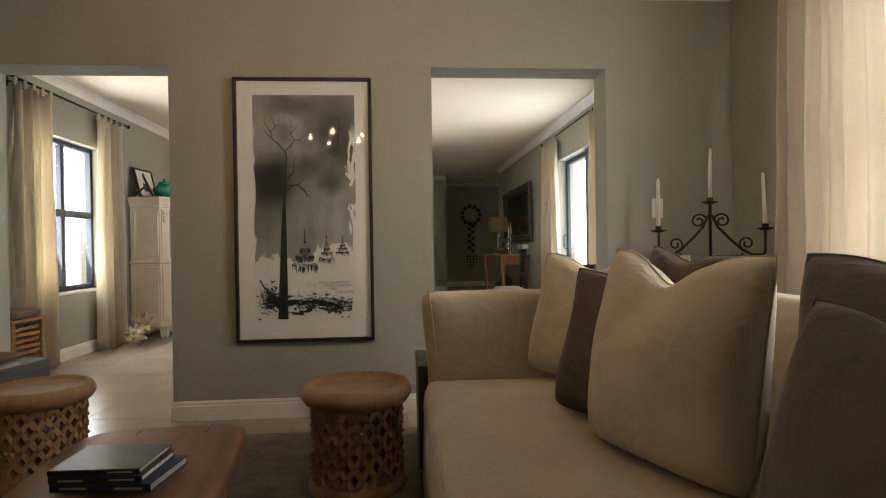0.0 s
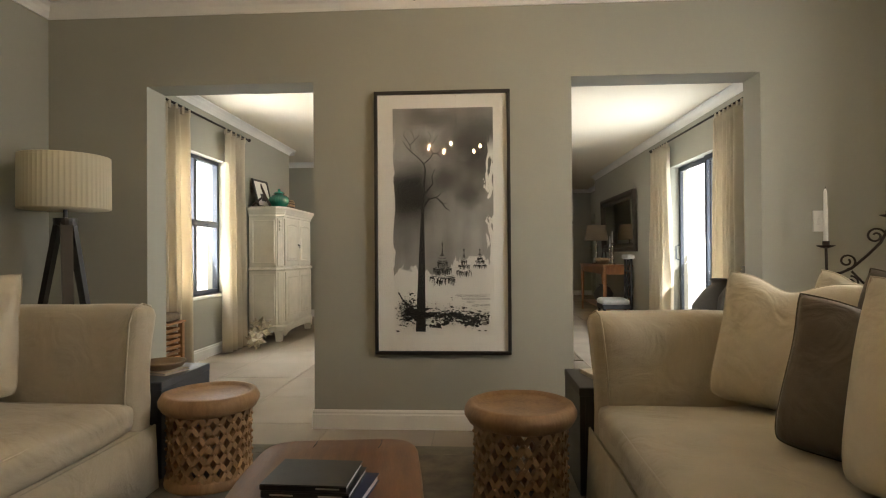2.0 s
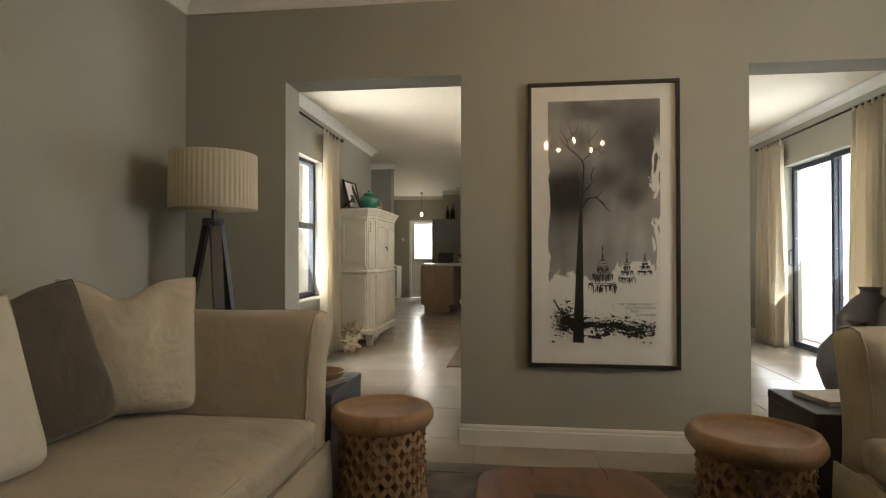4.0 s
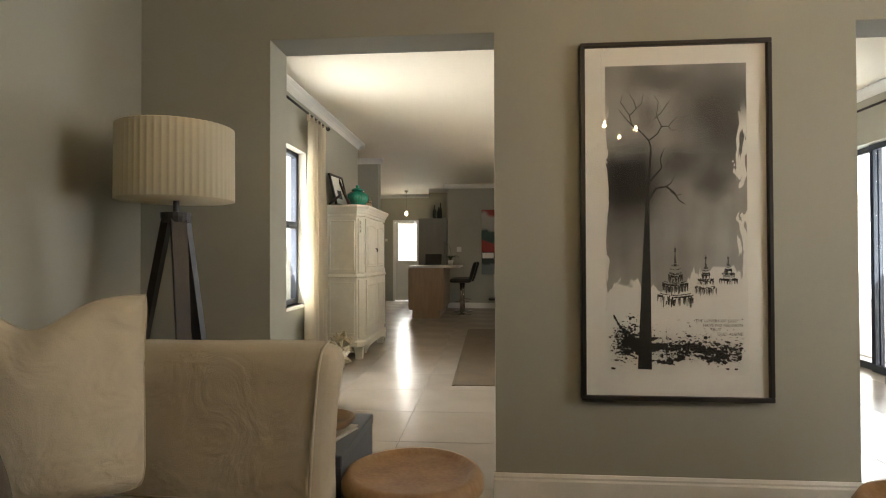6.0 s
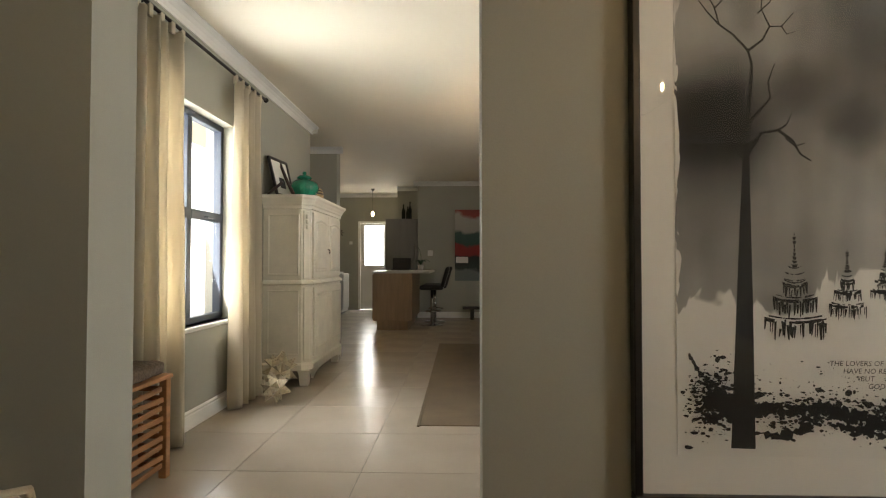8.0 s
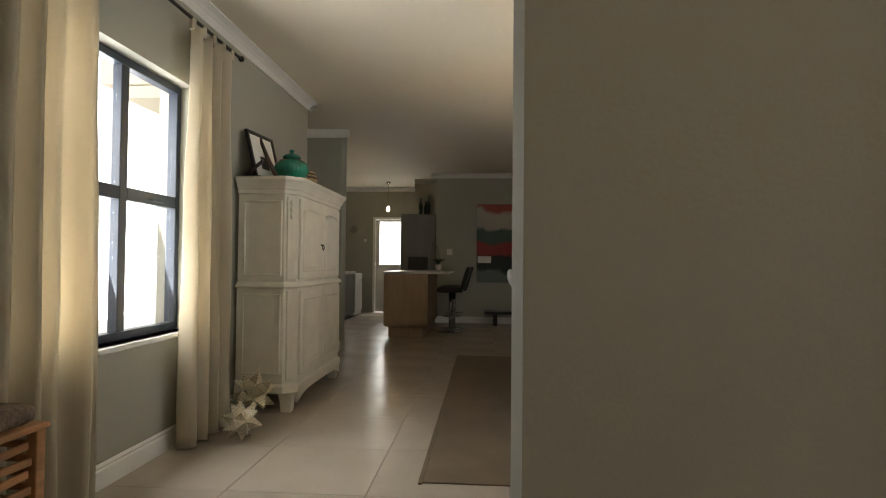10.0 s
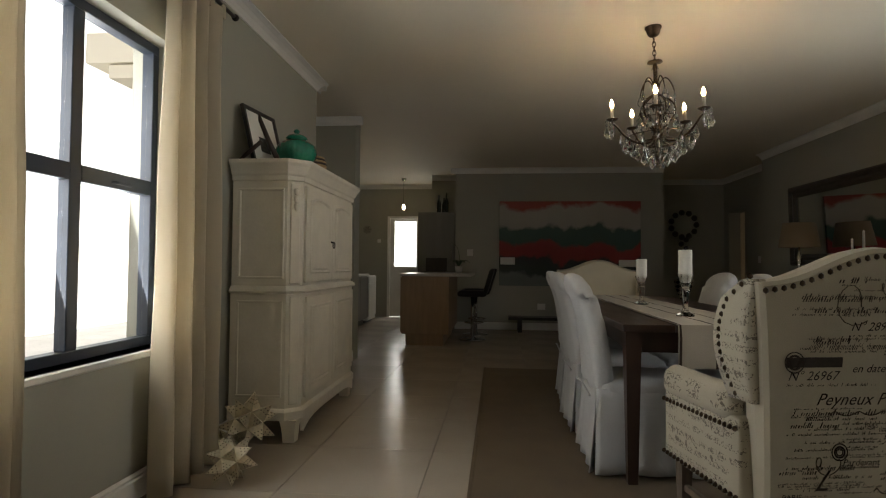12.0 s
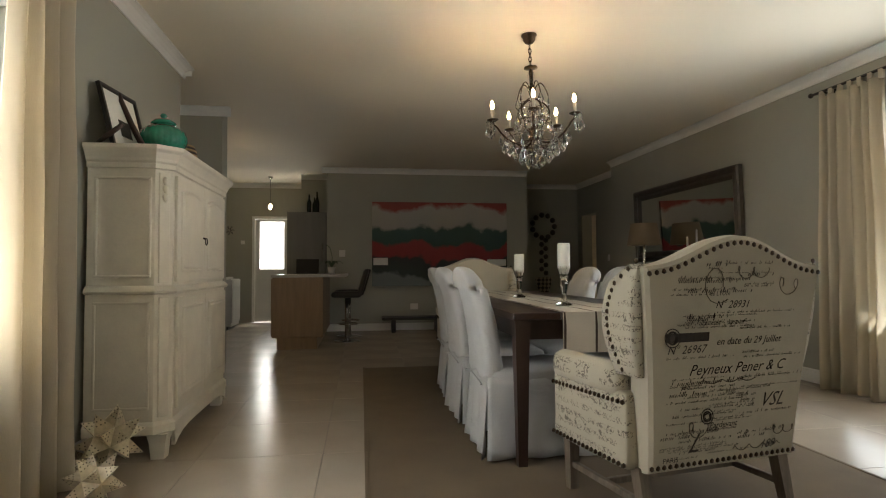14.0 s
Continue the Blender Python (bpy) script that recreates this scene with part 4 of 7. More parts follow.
    edge = calc("MULTIPLY_ADD", x, 0.16, edge)
    bare = step(calc("SUBTRACT", edge, z), -0.004, 0.012)
    # bare flecks up the two sides
    side = calc("MAXIMUM", step(x, 0.53, 0.62), step(x, 0.035, 0.0))
    fleck = step(calc("MULTIPLY_ADD", side, 0.24, cloud(15.0, (1, 1, 0.3), 3.0, 0.6, 0.8)["Fac"]), 0.72, 0.74)
    fleck = calc("MULTIPLY", fleck, step(z, 1.25, 1.1))
    bare = calc("MINIMUM", calc("ADD", bare, fleck), 1.0)
    tone = calc("MULTIPLY_ADD", calc("SUBTRACT", 1.0, tone), bare, tone)
    bs_ = n["Principled BSDF"]
    mix = n.new("ShaderNodeMix")
    mix.data_type, mix.blend_type = "RGBA", "MULTIPLY"
    mix.inputs["Factor"].default_value = 1.0
    l.new(bs_.inputs["Base Color"].links[0].from_socket, mix.inputs[6])
    l.new(tone, mix.inputs[7])
    l.new(mix.outputs[2], bs_.inputs["Base Color"])
    return m


PX0, PX1, PZ0, PZ1, PY = -1.135, -0.298, 0.468, 2.09, 3.672
pic = thing("framed_print", "large framed black ink drawing of a bare tree and stupas", "picture", pose(PX0, PY - 0.002, PZ0))
PW, PH = PX1 - PX0, PZ1 - PZ0
bm = bmesh.new()
e = 0.020
for x0, x1, z0, z1 in ((0, PW, 0, e), (0, PW, PH - e, PH), (0, e, e, PH - e), (PW - e, PW, e, PH - e)):
    box(bm, x0, x1, -0.042, 0, z0, z1, 0.003)
part("frame", bm, BLACKWOOD, pic)
part("backing", boxed(e, PW - e, -0.016, -0.002, e, PH - e), BLACKWOOD, pic)
part("mount", boxed(e, PW - e, -0.020, -0.016, e, PH - e), MATBOARD, pic)
U0, U1, V0, V1 = 0.114, PW - 0.104, 0.118, PH - 0.105   # printed sheet
pw, ph = U1 - U0, V1 - V0
sheet = part("sheet", boxed(0, pw, -0.0225, -0.0205, 0, ph), ink_wash(), pic, "paper with grey ink clouds")
sheet.location = (U0, 0, V0)


def on_sheet(u, v, y=-0.0232):
    return Vector((U0 + u * pw, y, V0 + (1 - v) * ph))


def stroke(pts, widths, mat, name="brush_stroke", y=-0.0232):
    """A flat tapering brush stroke on the sheet through (u, v) points."""
    bm = bmesh.new()
    ps = [on_sheet(u, v, y) for u, v in pts]
    rows = []
    for i, p in enumerate(ps):
        d = (ps[min(i + 1, len(ps) - 1)] - ps[max(i - 1, 0)]).normalized()
        side = Vector((-d.z, 0, d.x))
        rows.append((bm.verts.new(p + side * widths[i]), bm.verts.new(p - side * widths[i])))
    for a, b in zip(rows, rows[1:]):
        bm.faces.new((a[0], a[1], b[1], b[0]))
    return part(name, bm, mat, pic)


def limb(pts, w0, w1, depth, mat):
    n = len(pts)
    stroke(pts, [w0 + (w1 - w0) * i / (n - 1) for i in range(n)], mat, "branch_stroke", -0.0233 - 0.0001 * depth)


stroke([(0.270, 0.985), (0.275, 0.88), (0.283, 0.72), (0.290, 0.56), (0.296, 0.45)], [0.031, 0.027, 0.021, 0.014, 0.009], INK, "trunk_stroke")
limb([(0.296, 0.46), (0.30, 0.40), (0.315, 0.33), (0.325, 0.27), (0.31, 0.245)], 0.0075, 0.003, 1, INK)
limb([(0.30, 0.44), (0.36, 0.40), (0.43, 0.395), (0.49, 0.415), (0.52, 0.44), (0.565, 0.453)], 0.006, 0.0018, 2, INK)
limb([(0.43, 0.395), (0.465, 0.385), (0.485, 0.365)], 0.0035, 0.0012, 3, INK)
limb([(0.46, 0.41), (0.50, 0.425), (0.54, 0.42)], 0.003, 0.0012, 4, INK)
limb([(0.31, 0.38), (0.36, 0.355), (0.40, 0.335), (0.39, 0.305), (0.42, 0.27)], 0.005, 0.0015, 5, INK)
limb([(0.31, 0.245), (0.25, 0.215), (0.19, 0.195), (0.14, 0.17), (0.10, 0.145)], 0.0035, 0.0014, 6, INK)
limb([(0.19, 0.195), (0.17, 0.16), (0.11, 0.12), (0.12, 0.10)], 0.0025, 0.001, 7, INK)
limb([(0.17, 0.165), (0.22, 0.14), (0.26, 0.125), (0.27, 0.095)], 0.0022, 0.001, 8, INK)
limb([(0.22, 0.14), (0.20, 0.11), (0.17, 0.095)], 0.002, 0.001, 9, INK)
limb([(0.31, 0.245), (0.37, 0.225), (0.40, 0.20), (0.45, 0.20), (0.50, 0.175)], 0.0035, 0.0014, 10, INK)
limb([(0.35, 0.175), (0.40, 0.155), (0.43, 0.135), (0.455, 0.12)], 0.0022, 0.001, 11, INK)
limb([(0.40, 0.20), (0.365, 0.165), (0.38, 0.12), (0.35, 0.10)], 0.0022, 0.001, 12, INK)
limb([(0.45, 0.20), (0.47, 0.215), (0.51, 0.21)], 0.002, 0.001, 13, INK)
limb([(0.29, 0.45), (0.265, 0.44), (0.25, 0.425)], 0.004, 0.0015, 14, INK)


def stupa(cu, top, base, w, seed):
    """A ringed spire over three tiers: sagging eaves with ragged brush drips under them."""
    random.seed(seed)
    bm = bmesh.new()
    span = base - top

    def dab(u, v, hw, hh, lean=0.0):
        c = on_sheet(u, v, -0.0234 - random.random() * 0.0004)
        q = [c + Vector((-hw, 0, hh * random.uniform(0.7, 1))), c + Vector((hw, 0, hh * random.uniform(0.7, 1))), c + Vector((hw * 0.5 + lean, 0, -hh * random.uniform(0.6, 1.1))), c + Vector((-hw * 0.5 + lean, 0, -hh * random.uniform(0.6, 1.1)))]
        bm.faces.new([bm.verts.new(x) for x in q])

    def eave(v, half, thick, sag):
        k = 12
        for i in range(k):
            a, b = 2 * i / k - 1, 2 * (i + 1) / k - 1
            if random.random() < 0.12:
                continue
            th = thick * random.uniform(0.5, 1.3)
            y = -0.0234 - random.random() * 0.0004
            q = [on_sheet(cu + p * half, v + sag * (1 - p * p), y) + Vector((0, 0, o)) for p, o in ((a, th), (b, th), (b, -th), (a, -th))]
            bm.faces.new([bm.verts.new(x) for x in q])

    for k in range(9):
        f = k / 8
        dab(cu, top + span * 0.30 * f, 0.0012 + 0.008 * f * f + (0.004 if k in (1, 2) else 0), span * ph * 0.018)
    for f, half in ((0.30, 0.11), (0.36, 0.15), (0.42, 0.17)):
        eave(top + span * f, w * half, 0.0016, span * 0.02)
    for f, half, tall, cnt in ((0.46, 0.20, 0.12, 9), (0.60, 0.36, 0.15, 17), (0.80, 0.50, 0.17, 25)):
        v = top + span * f
        eave(v - span * 0.03, w * half * 0.86, 0.0020, span * 0.030)
        eave(v, w * half, 0.0042, span * 0.035)
        for i in range(cnt):
            p = (i + 0.5) / cnt * 2 - 1
            if random.random() < 0.2:
                continue
            dab(cu + p * w * half, v + span * (0.035 * (1 - p * p) + tall * random.uniform(0.30, 0.62)), half * w * pw / cnt * random.uniform(0.5, 1.5), span * ph * tall * random.uniform(0.30, 0.62), random.uniform(-0.004, 0.002))
    return part("stupa_drawing", bm, INK, pic)


stupa(0.490, 0.590, 0.785, 0.255, 3)
stupa(0.705, 0.620, 0.745, 0.155, 5)
stupa(0.862, 0.622, 0.712, 0.130, 8)


def swash(pts, w, seed, name="brush_swash"):
    """A dry, broken brush mark along (u, v) points with a torn outline."""
    random.seed(seed)
    fine = []
    for (a, b), (c, d) in zip(pts, pts[1:]):
        fine += [(a + (c - a) * i / 9, b + (d - b) * i / 9) for i in range(9)]
    fine.append(pts[-1])
    k = len(fine)
    stroke([(u, v + random.uniform(-0.0022, 0.0022)) for u, v in fine], [w * (0.25 + 0.75 * math.sin(math.pi * (i + 0.6) / (k + 0.2)) ** 0.6) * random.choice([0.25, 0.6, 0.9, 1.1, 1.5]) for i in range(k)], INK, name, -0.0235 - 0.00004 * seed)


swash([(0.05, 0.812), (0.09, 0.845), (0.15, 0.868), (0.18, 0.895)], 0.007, 1)
swash([(0.09, 0.915), (0.16, 0.895), (0.22, 0.905), (0.30, 0.895)], 0.022, 2)
swash([(0.12, 0.935), (0.20, 0.925), (0.33, 0.915), (0.45, 0.905)], 0.014, 3)
swash([(0.33, 0.905), (0.45, 0.918), (0.60, 0.905), (0.70, 0.915)], 0.010, 4)
swash([(0.55, 0.905), (0.66, 0.920), (0.76, 0.925), (0.86, 0.948)], 0.021, 5)
swash([(0.30, 0.955), (0.42, 0.962), (0.54, 0.945), (0.58, 0.930)], 0.010, 6)
swash([(0.62, 0.940), (0.74, 0.950), (0.85, 0.960)], 0.009, 7)
swash([(0.70, 0.895), (0.82, 0.905), (0.92, 0.925)], 0.006, 8)

random.seed(12)
bm = bmesh.new()
for k in range(1700):
    g = random.random()
    if g < 0.32:
        u, v = random.gauss(0.14, 0.055), random.gauss(0.895, 0.028)
    elif g < 0.80:
        u = random.uniform(0.28, 0.95)
        v = random.gauss(0.918, 0.018) + 0.035 * (u - 0.5)
    else:
        u, v = random.uniform(0.02, 0.97), random.gauss(0.90, 0.04)
    if not (0.015 < u < 0.985 and 0.80 < v < 0.985):
        continue
    r = abs(random.gauss(0, 0.0016)) * (1.5 if g < 0.8 else 0.7) + 0.0004
    c = on_sheet(u, v, -0.0231 - 0.0000025 * k)
    st, tilt = random.uniform(0.8, 2.6), random.uniform(-0.9, 0.5)
    q = 7
    bm.faces.new([bm.verts.new(c + Vector((r * st * math.cos(a) * random.uniform(0.6, 1.3) - tilt * r * math.sin(a), 0, r * math.sin(a) * random.uniform(0.6, 1.3) + tilt * r * math.cos(a)))) for a in [2 * math.pi * i / q for i in range(q)]])
part("ink_splatter", bm, INK, pic)
for k, (body, u, v) in enumerate((("THE LOVERS OF GOD", 0.625, 0.832), ("HAVE NO RELIGION", 0.68, 0.846), ("BUT", 0.75, 0.860), ("GOD ALONE", 0.78, 0.874))):
    text("handwriting", body, 0.019, Matrix.Translation(on_sheet(u, v, -0.0236)) @ pose(0, 0, 0, 90), INKGREY, pic, shear=0.15)
pane = part("glass", boxed(e + 0.001, PW - e - 0.001, -0.030, -0.028, e + 0.001, PH - e - 0.001), clear_glass("picture_glass", 0.03), pic)
pane.visible_shadow = False

# ---- dining room ----
# white two-part cupboard against the window wall; local x runs along the wall's length, -y is its front
def armoire(label, m, length=1.36, depth=0.44, h=1.69):
    """Two-part cupboard with canted front corners, panelled doors and a shaped apron."""
    a = thing("cupboard", label, "cupboard", m)
    mid = 0.915
    d = depth
    cant = 0.075

    def outline(o):
        """The footprint, set out by o."""
        k = 0.414 * o
        y = -d + 0.02
        return [(0.02 - o, 0), (0.02 - o, y + cant - k), (0.02 + cant - k, y - o), (length - 0.02 - cant + k, y - o), (length - 0.02 + o, y + cant - k), (length - 0.02 + o, 0)]

    def moulding(name, z, prof, parent=None):
        bm = bmesh.new()
        rings = [[bm.verts.new((x, y, z + dz)) for x, y in outline(o)] for o, dz in prof]
        for p, q in zip(rings, rings[1:]):
            for i in range(6):
                j = (i + 1) % 6
                bm.faces.new((p[i], p[j], q[j], q[i]))
        bm.faces.new(rings[0])
        bm.faces.new(rings[-1])
        return part(name, bm, ARMOIRE, parent or a)

    def slab(name, x0, x1, y0, y1, z0, z1, bev=0.006, mat=ARMOIRE, parent=None):
        return part(name, boxed(x0, x1, y0, y1, z0, z1, bev, 2), mat, parent or a)

    moulding("lower_body", 0, [(0.0, 0.20), (0.0, mid - 0.032)])
    moulding("upper_body", 0, [(-0.01, mid + 0.016), (-0.01, h - 0.122)])
    moulding("waist_moulding", mid - 0.03, [(0.002, 0), (0.018, 0.004), (0.026, 0.016), (0.018, 0.028), (0.012, 0.034), (0.0, 0.045)])
    moulding("cornice", h - 0.125, [(-0.006, 0), (0.006, 0.004), (0.006, 0.03), (0.016, 0.040), (0.022, 0.055), (0.040, 0.085), (0.052, 0.098), (0.055, 0.104), (0.055, 0.122), (0.045, 0.125)])
    moulding("plinth_moulding", 0.135, [(0.010, 0), (0.020, 0.006), (0.020, 0.05), (0.010, 0.062), (0.0, 0.07)])
    for x, y in ((0.075, -d + 0.075), (length - 0.075, -d + 0.075), (0.06, -0.05), (length - 0.06, -0.05)):
        bm = bmesh.new()
        rows = [[bm.verts.new((x + sx * w, y + sy * w, z)) for sx, sy in ((-1, -1), (1, -1), (1, 1), (-1, 1))] for w, z in ((0.034, 0), (0.036, 0.02), (0.042, 0.09), (0.052, 0.136))]
        for p, q in zip(rows, rows[1:]):
            for i in range(4):
                j = (i + 1) % 4
                bm.faces.new((p[i], p[j], q[j], q[i]))
        bm.faces.new(rows[0])
        bm.faces.new(rows[-1])
        part("foot", bm, ARMOIRE, a)
    bm = bmesh.new()
    n = 24
    rows = []
    for y in (-d + 0.003, -d + 0.023):
        rows.append(([bm.verts.new((0.10 + (length - 0.20) * i / n, y, 0.138)) for i in range(n + 1)], [bm.verts.new((0.10 + (length - 0.20) * i / n, y, 0.118 - 0.060 * abs(2 * i / n - 1) ** 5)) for i in range(n + 1)]))
    for vt, vb in rows:
        for i in range(n):
            bm.faces.new((vb[i], vb[i + 1], vt[i + 1], vt[i]))
    for i in range(n):
        bm.faces.new((rows[0][1][i], rows[0][1][i + 1], rows[1][1][i + 1], rows[1][1][i]))
    part("apron", bm, ARMOIRE, a)

    def door(x0, x1, z0, z1, arch, f):
        dr = slab("door", x0, x1, f - 0.018, f, z0, z1, 0.004)
        w = 0.055
        bm = bmesh.new()
        n = 14
        ins = [(x0 + w, z0 + w), (x1 - w, z0 + w)]
        arc = [(x1 - w - (x1 - x0 - 2 * w) * i / n, z1 - w - arch * (1 - math.sin(math.pi * i / n))) for i in range(n + 1)]
        pts = ins + arc
        cx, cz = (x0 + x1) / 2, (z0 + z1) / 2
        o = [bm.verts.new((x, f - 0.0185, z)) for x, z in pts]
        i1 = [bm.verts.new((cx + (x - cx) * 0.95, f - 0.027, cz + (z - cz) * 0.97)) for x, z in pts]
        i2 = [bm.verts.new((cx + (x - cx) * 0.80, f - 0.0195, cz + (z - cz) * 0.91)) for x, z in pts]
        i3 = [bm.verts.new((cx + (x - cx) * 0.72, f - 0.026, cz + (z - cz) * 0.87)) for x, z in pts]
        for p, q in ((o, i1), (i1, i2), (i2, i3)):
            for i in range(len(pts)):
                j = (i + 1) % len(pts)
                bm.faces.new((p[i], p[j], q[j], q[i]))
        bm.faces.new(i3)
        part("raised_panel", bm, ARMOIRE, dr)
        return dr

    xm = length / 2
    for x0, x1 in ((0.13, xm - 0.003), (xm + 0.003, length - 0.13)):
        door(x0, x1, mid + 0.035, h - 0.145, 0.025, -d + 0.03)
        door(x0, x1, 0.25, mid - 0.05, 0.0, -d + 0.02)
    # pilaster strips and carved drops on the canted corners
    for sx in (1, -1):
        x = 0.02 + cant / 2 if sx > 0 else length - 0.02 - cant / 2
        for z0, z1, o in ((mid + 0.03, h - 0.14, -0.01), (0.225, mid - 0.045, 0.0)):
            bm = boxed(-0.030, 0.030, -0.010 - o, 0.004 - o, z0, z1, 0.004)
            part("pilaster", bm, ARMOIRE, a).matrix_basis = pose(x, -d + 0.02 + cant / 2, 0, 0, 0, -45 * sx)
        for z in (h - 0.19, h - 0.235, h - 0.28):
            part("carved_drop", lathe([(0.001, -0.026), (0.010, -0.015), (0.017, 0.006), (0.010, 0.022), (0.001, 0.026)], 10, at=(x - 0.004 * sx, -d + 0.016 + cant / 2, z)), ARMOIRE, a, smooth=True)
    for z0, z1 in ((0.27, mid - 0.07), (mid + 0.06, h - 0.17)):
        for y0, y1, p, q in ((-d + 0.115, -0.04, z0, z0 + 0.014), (-d + 0.115, -0.04, z1 - 0.014, z1), (-d + 0.115, -d + 0.129, z0 + 0.014, z1 - 0.014), (-0.054, -0.04, z0 + 0.014, z1 - 0.014)):
            part("side_bead", boxed(0.014, 0.034, y0, y1, p, q, 0.003), ARMOIRE, a)
    bm = tube([(xm - 0.05, -d + 0.012, 1.22), (xm - 0.05, -d - 0.012, 1.215)], 0.006, 8)
    tube([(xm - 0.05 + 0.022 * math.cos(q), -d - 0.014, 1.197 + 0.022 * math.sin(q)) for q in [2 * math.pi * i / 18 for i in range(18)]], 0.0035, 6, bm, closed=True)
    part("ring_handle", bm, IRON, a, "dark iron ring pull")
    return a


armoire("tall white painted two-part cupboard with panelled doors, all closed", pose(XLD + 0.025, 7.10, 0, 0, 0, 90))

# things on top of the cupboard (its top is at 1.69)
GREEN = material("green_glaze", (0.012, 0.20, 0.125), rough=0.18, vary=0.35, scale=9, grain=50, bump=0.05, coat=0.5)
STRAW = material("woven_straw", (0.42, 0.29, 0.15), rough=0.9, vary=0.3, scale=40, grain=150, bump=0.6)
DARKSTRAW = material("dark_woven_band", (0.06, 0.04, 0.03), rough=0.9, vary=0.3, scale=40, grain=150, bump=0.6)
TOPZ = 1.69
g = thing("ginger_jar", "ribbed green glazed jar with a lid on the cupboard", "jar", pose(-3.06, 7.42, TOPZ) @ Matrix.Diagonal((1.15, 1.15, 1.2, 1)))
part("jar", lathe([(0.001, 0), (0.055, 0), (0.075, 0.012), (0.108, 0.055), (0.115, 0.085), (0.105, 0.118), (0.075, 0.142), (0.052, 0.150), (0.050, 0.158)], 72, wave=lambda a, r, z: r * (1 + 0.022 * math.sin(a * 26)) if 0.01 < z < 0.145 else r), GREEN, g, smooth=True)
lid = part("lid", lathe([(0.060, 0.155), (0.062, 0.163), (0.045, 0.178), (0.016, 0.186), (0.012, 0.192), (0.018, 0.200), (0.012, 0.210), (0.001, 0.213)], 36), GREEN, g, smooth=True)
bk = thing("straw_basket", "round striped straw basket on the cupboard", "basket", pose(-3.08, 7.74, TOPZ))
for k in range(9):
    z = 0.008 + k * 0.0145
    r = 0.085 + 0.028 * math.sin(math.pi * (k + 1) / 10.5)
    part("coil", tube([(r * math.cos(q), r * math.sin(q), z) for q in [2 * math.pi * i / 30 for i in range(30)]], 0.0085, 6, closed=True), DARKSTRAW if k in (2, 5, 7) else STRAW, bk, smooth=True)
part("base", lathe([(0.001, 0), (0.09, 0), (0.09, 0.006), (0.001, 0.006)], 24), STRAW, bk)
pf = thing("small_picture", "small black-framed drawing leaning on the cupboard top", "picture", pose(-3.25, 7.17, TOPZ) @ pose(0, 0, 0, 0, -14, -6))
bm = bmesh.new()
for y0, y1, z0, z1 in ((0, 0.40, 0, 0.022), (0, 0.40, 0.35, 0.372), (0, 0.022, 0.022, 0.35), (0.378, 0.40, 0.022, 0.35)):
    box(bm, 0, 0.024, y0, y1, z0, z1, 0.002)
part("frame", bm, BLACKWOOD, pf)
part("drawing", boxed(0.004, 0.010, 0.022, 0.378, 0.022, 0.35), MATBOARD, pf)
part("sketch", boxed(0.0103, 0.0113, 0.14, 0.26, 0.09, 0.19), INKGREY, pf)
wf = thing("wooden_carving", "dark forked wooden carving on the cupboard top", "carving", pose(-3.16, 7.16, TOPZ))
part("long_limb", tube([(0.06, 0.05, 0.014), (0.01, 0.02, 0.13), (-0.035, 0.0, 0.25), (-0.04, -0.01, 0.29)], [0.017, 0.016, 0.013, 0.006], 8), DARKWOOD, wf, smooth=True)
part("short_limb", tube([(-0.02, -0.01, 0.12), (-0.10, -0.01, 0.055), (-0.16, 0.0, 0.010)], [0.013, 0.015, 0.010], 8), DARKWOOD, wf, smooth=True)


# pierced metal stars standing on the floor
def pierced_star(label, m, r):
    s = thing("star_ornament", label, "ornament", m, "star ornaments")
    tin = STAR
    bm = bmesh.new()
    bmesh.ops.create_icosphere(bm, subdivisions=1, radius=r * 0.52)
    fs = list(bm.faces)
    holes = []
    for i, f in enumerate(fs):
        c = f.calc_center_median()
        d = c.normalized()
        tip = d * r * (1.0 if i % 2 else 0.9)
        vs = list(f.verts)
        t = bm.verts.new(tip)
        for a, b in zip(vs, vs[1:] + vs[:1]):
            nf = bm.faces.new((a, b, t))
            for k in range(3):
                for j in range(k + 1):
                    u, v = (k + 0.8) / 4.6, (j + 0.5) / (k + 1)
                    p = t.co + ((a.co * (1 - v) + b.co * v) - t.co) * u
                    holes.append((p, (a.co - t.co).cross(b.co - t.co).normalized()))
        bm.faces.remove(f)
    part("star_body", bm, tin, s)
    bm = bmesh.new()
    for p, nrm in holes:
        if nrm.dot(p) < 0:
            nrm = -nrm
        q = nrm.to_track_quat("Z", "Y").to_matrix().to_4x4()
        bmesh.ops.create_circle(bm, cap_ends=True, segments=6, radius=r * 0.022, matrix=Matrix.Translation(p + nrm * 0.0012) @ q)
    tagged(part("pierced_hole", bm, BLACKWOOD, s), kind="stuff")
    return s


STAR = material("tarnished_tin", (0.64, 0.57, 0.42), rough=0.42, metal=0.35, vary=0.25, scale=14, grain=60, bump=0.15)
pierced_star("pierced tin star ornament on the floor by the curtain", pose(-3.01, 6.47, 0.128, 20, 10, 30), 0.135)
pierced_star("larger pierced tin star ornament leaning behind the other", pose(-3.10, 6.86, 0.205, 40, 25, 10), 0.17)
pierced_star("half-hidden pierced tin star ornament on the floor", pose(-3.20, 6.82, 0.085, 5, 50, 0), 0.10)

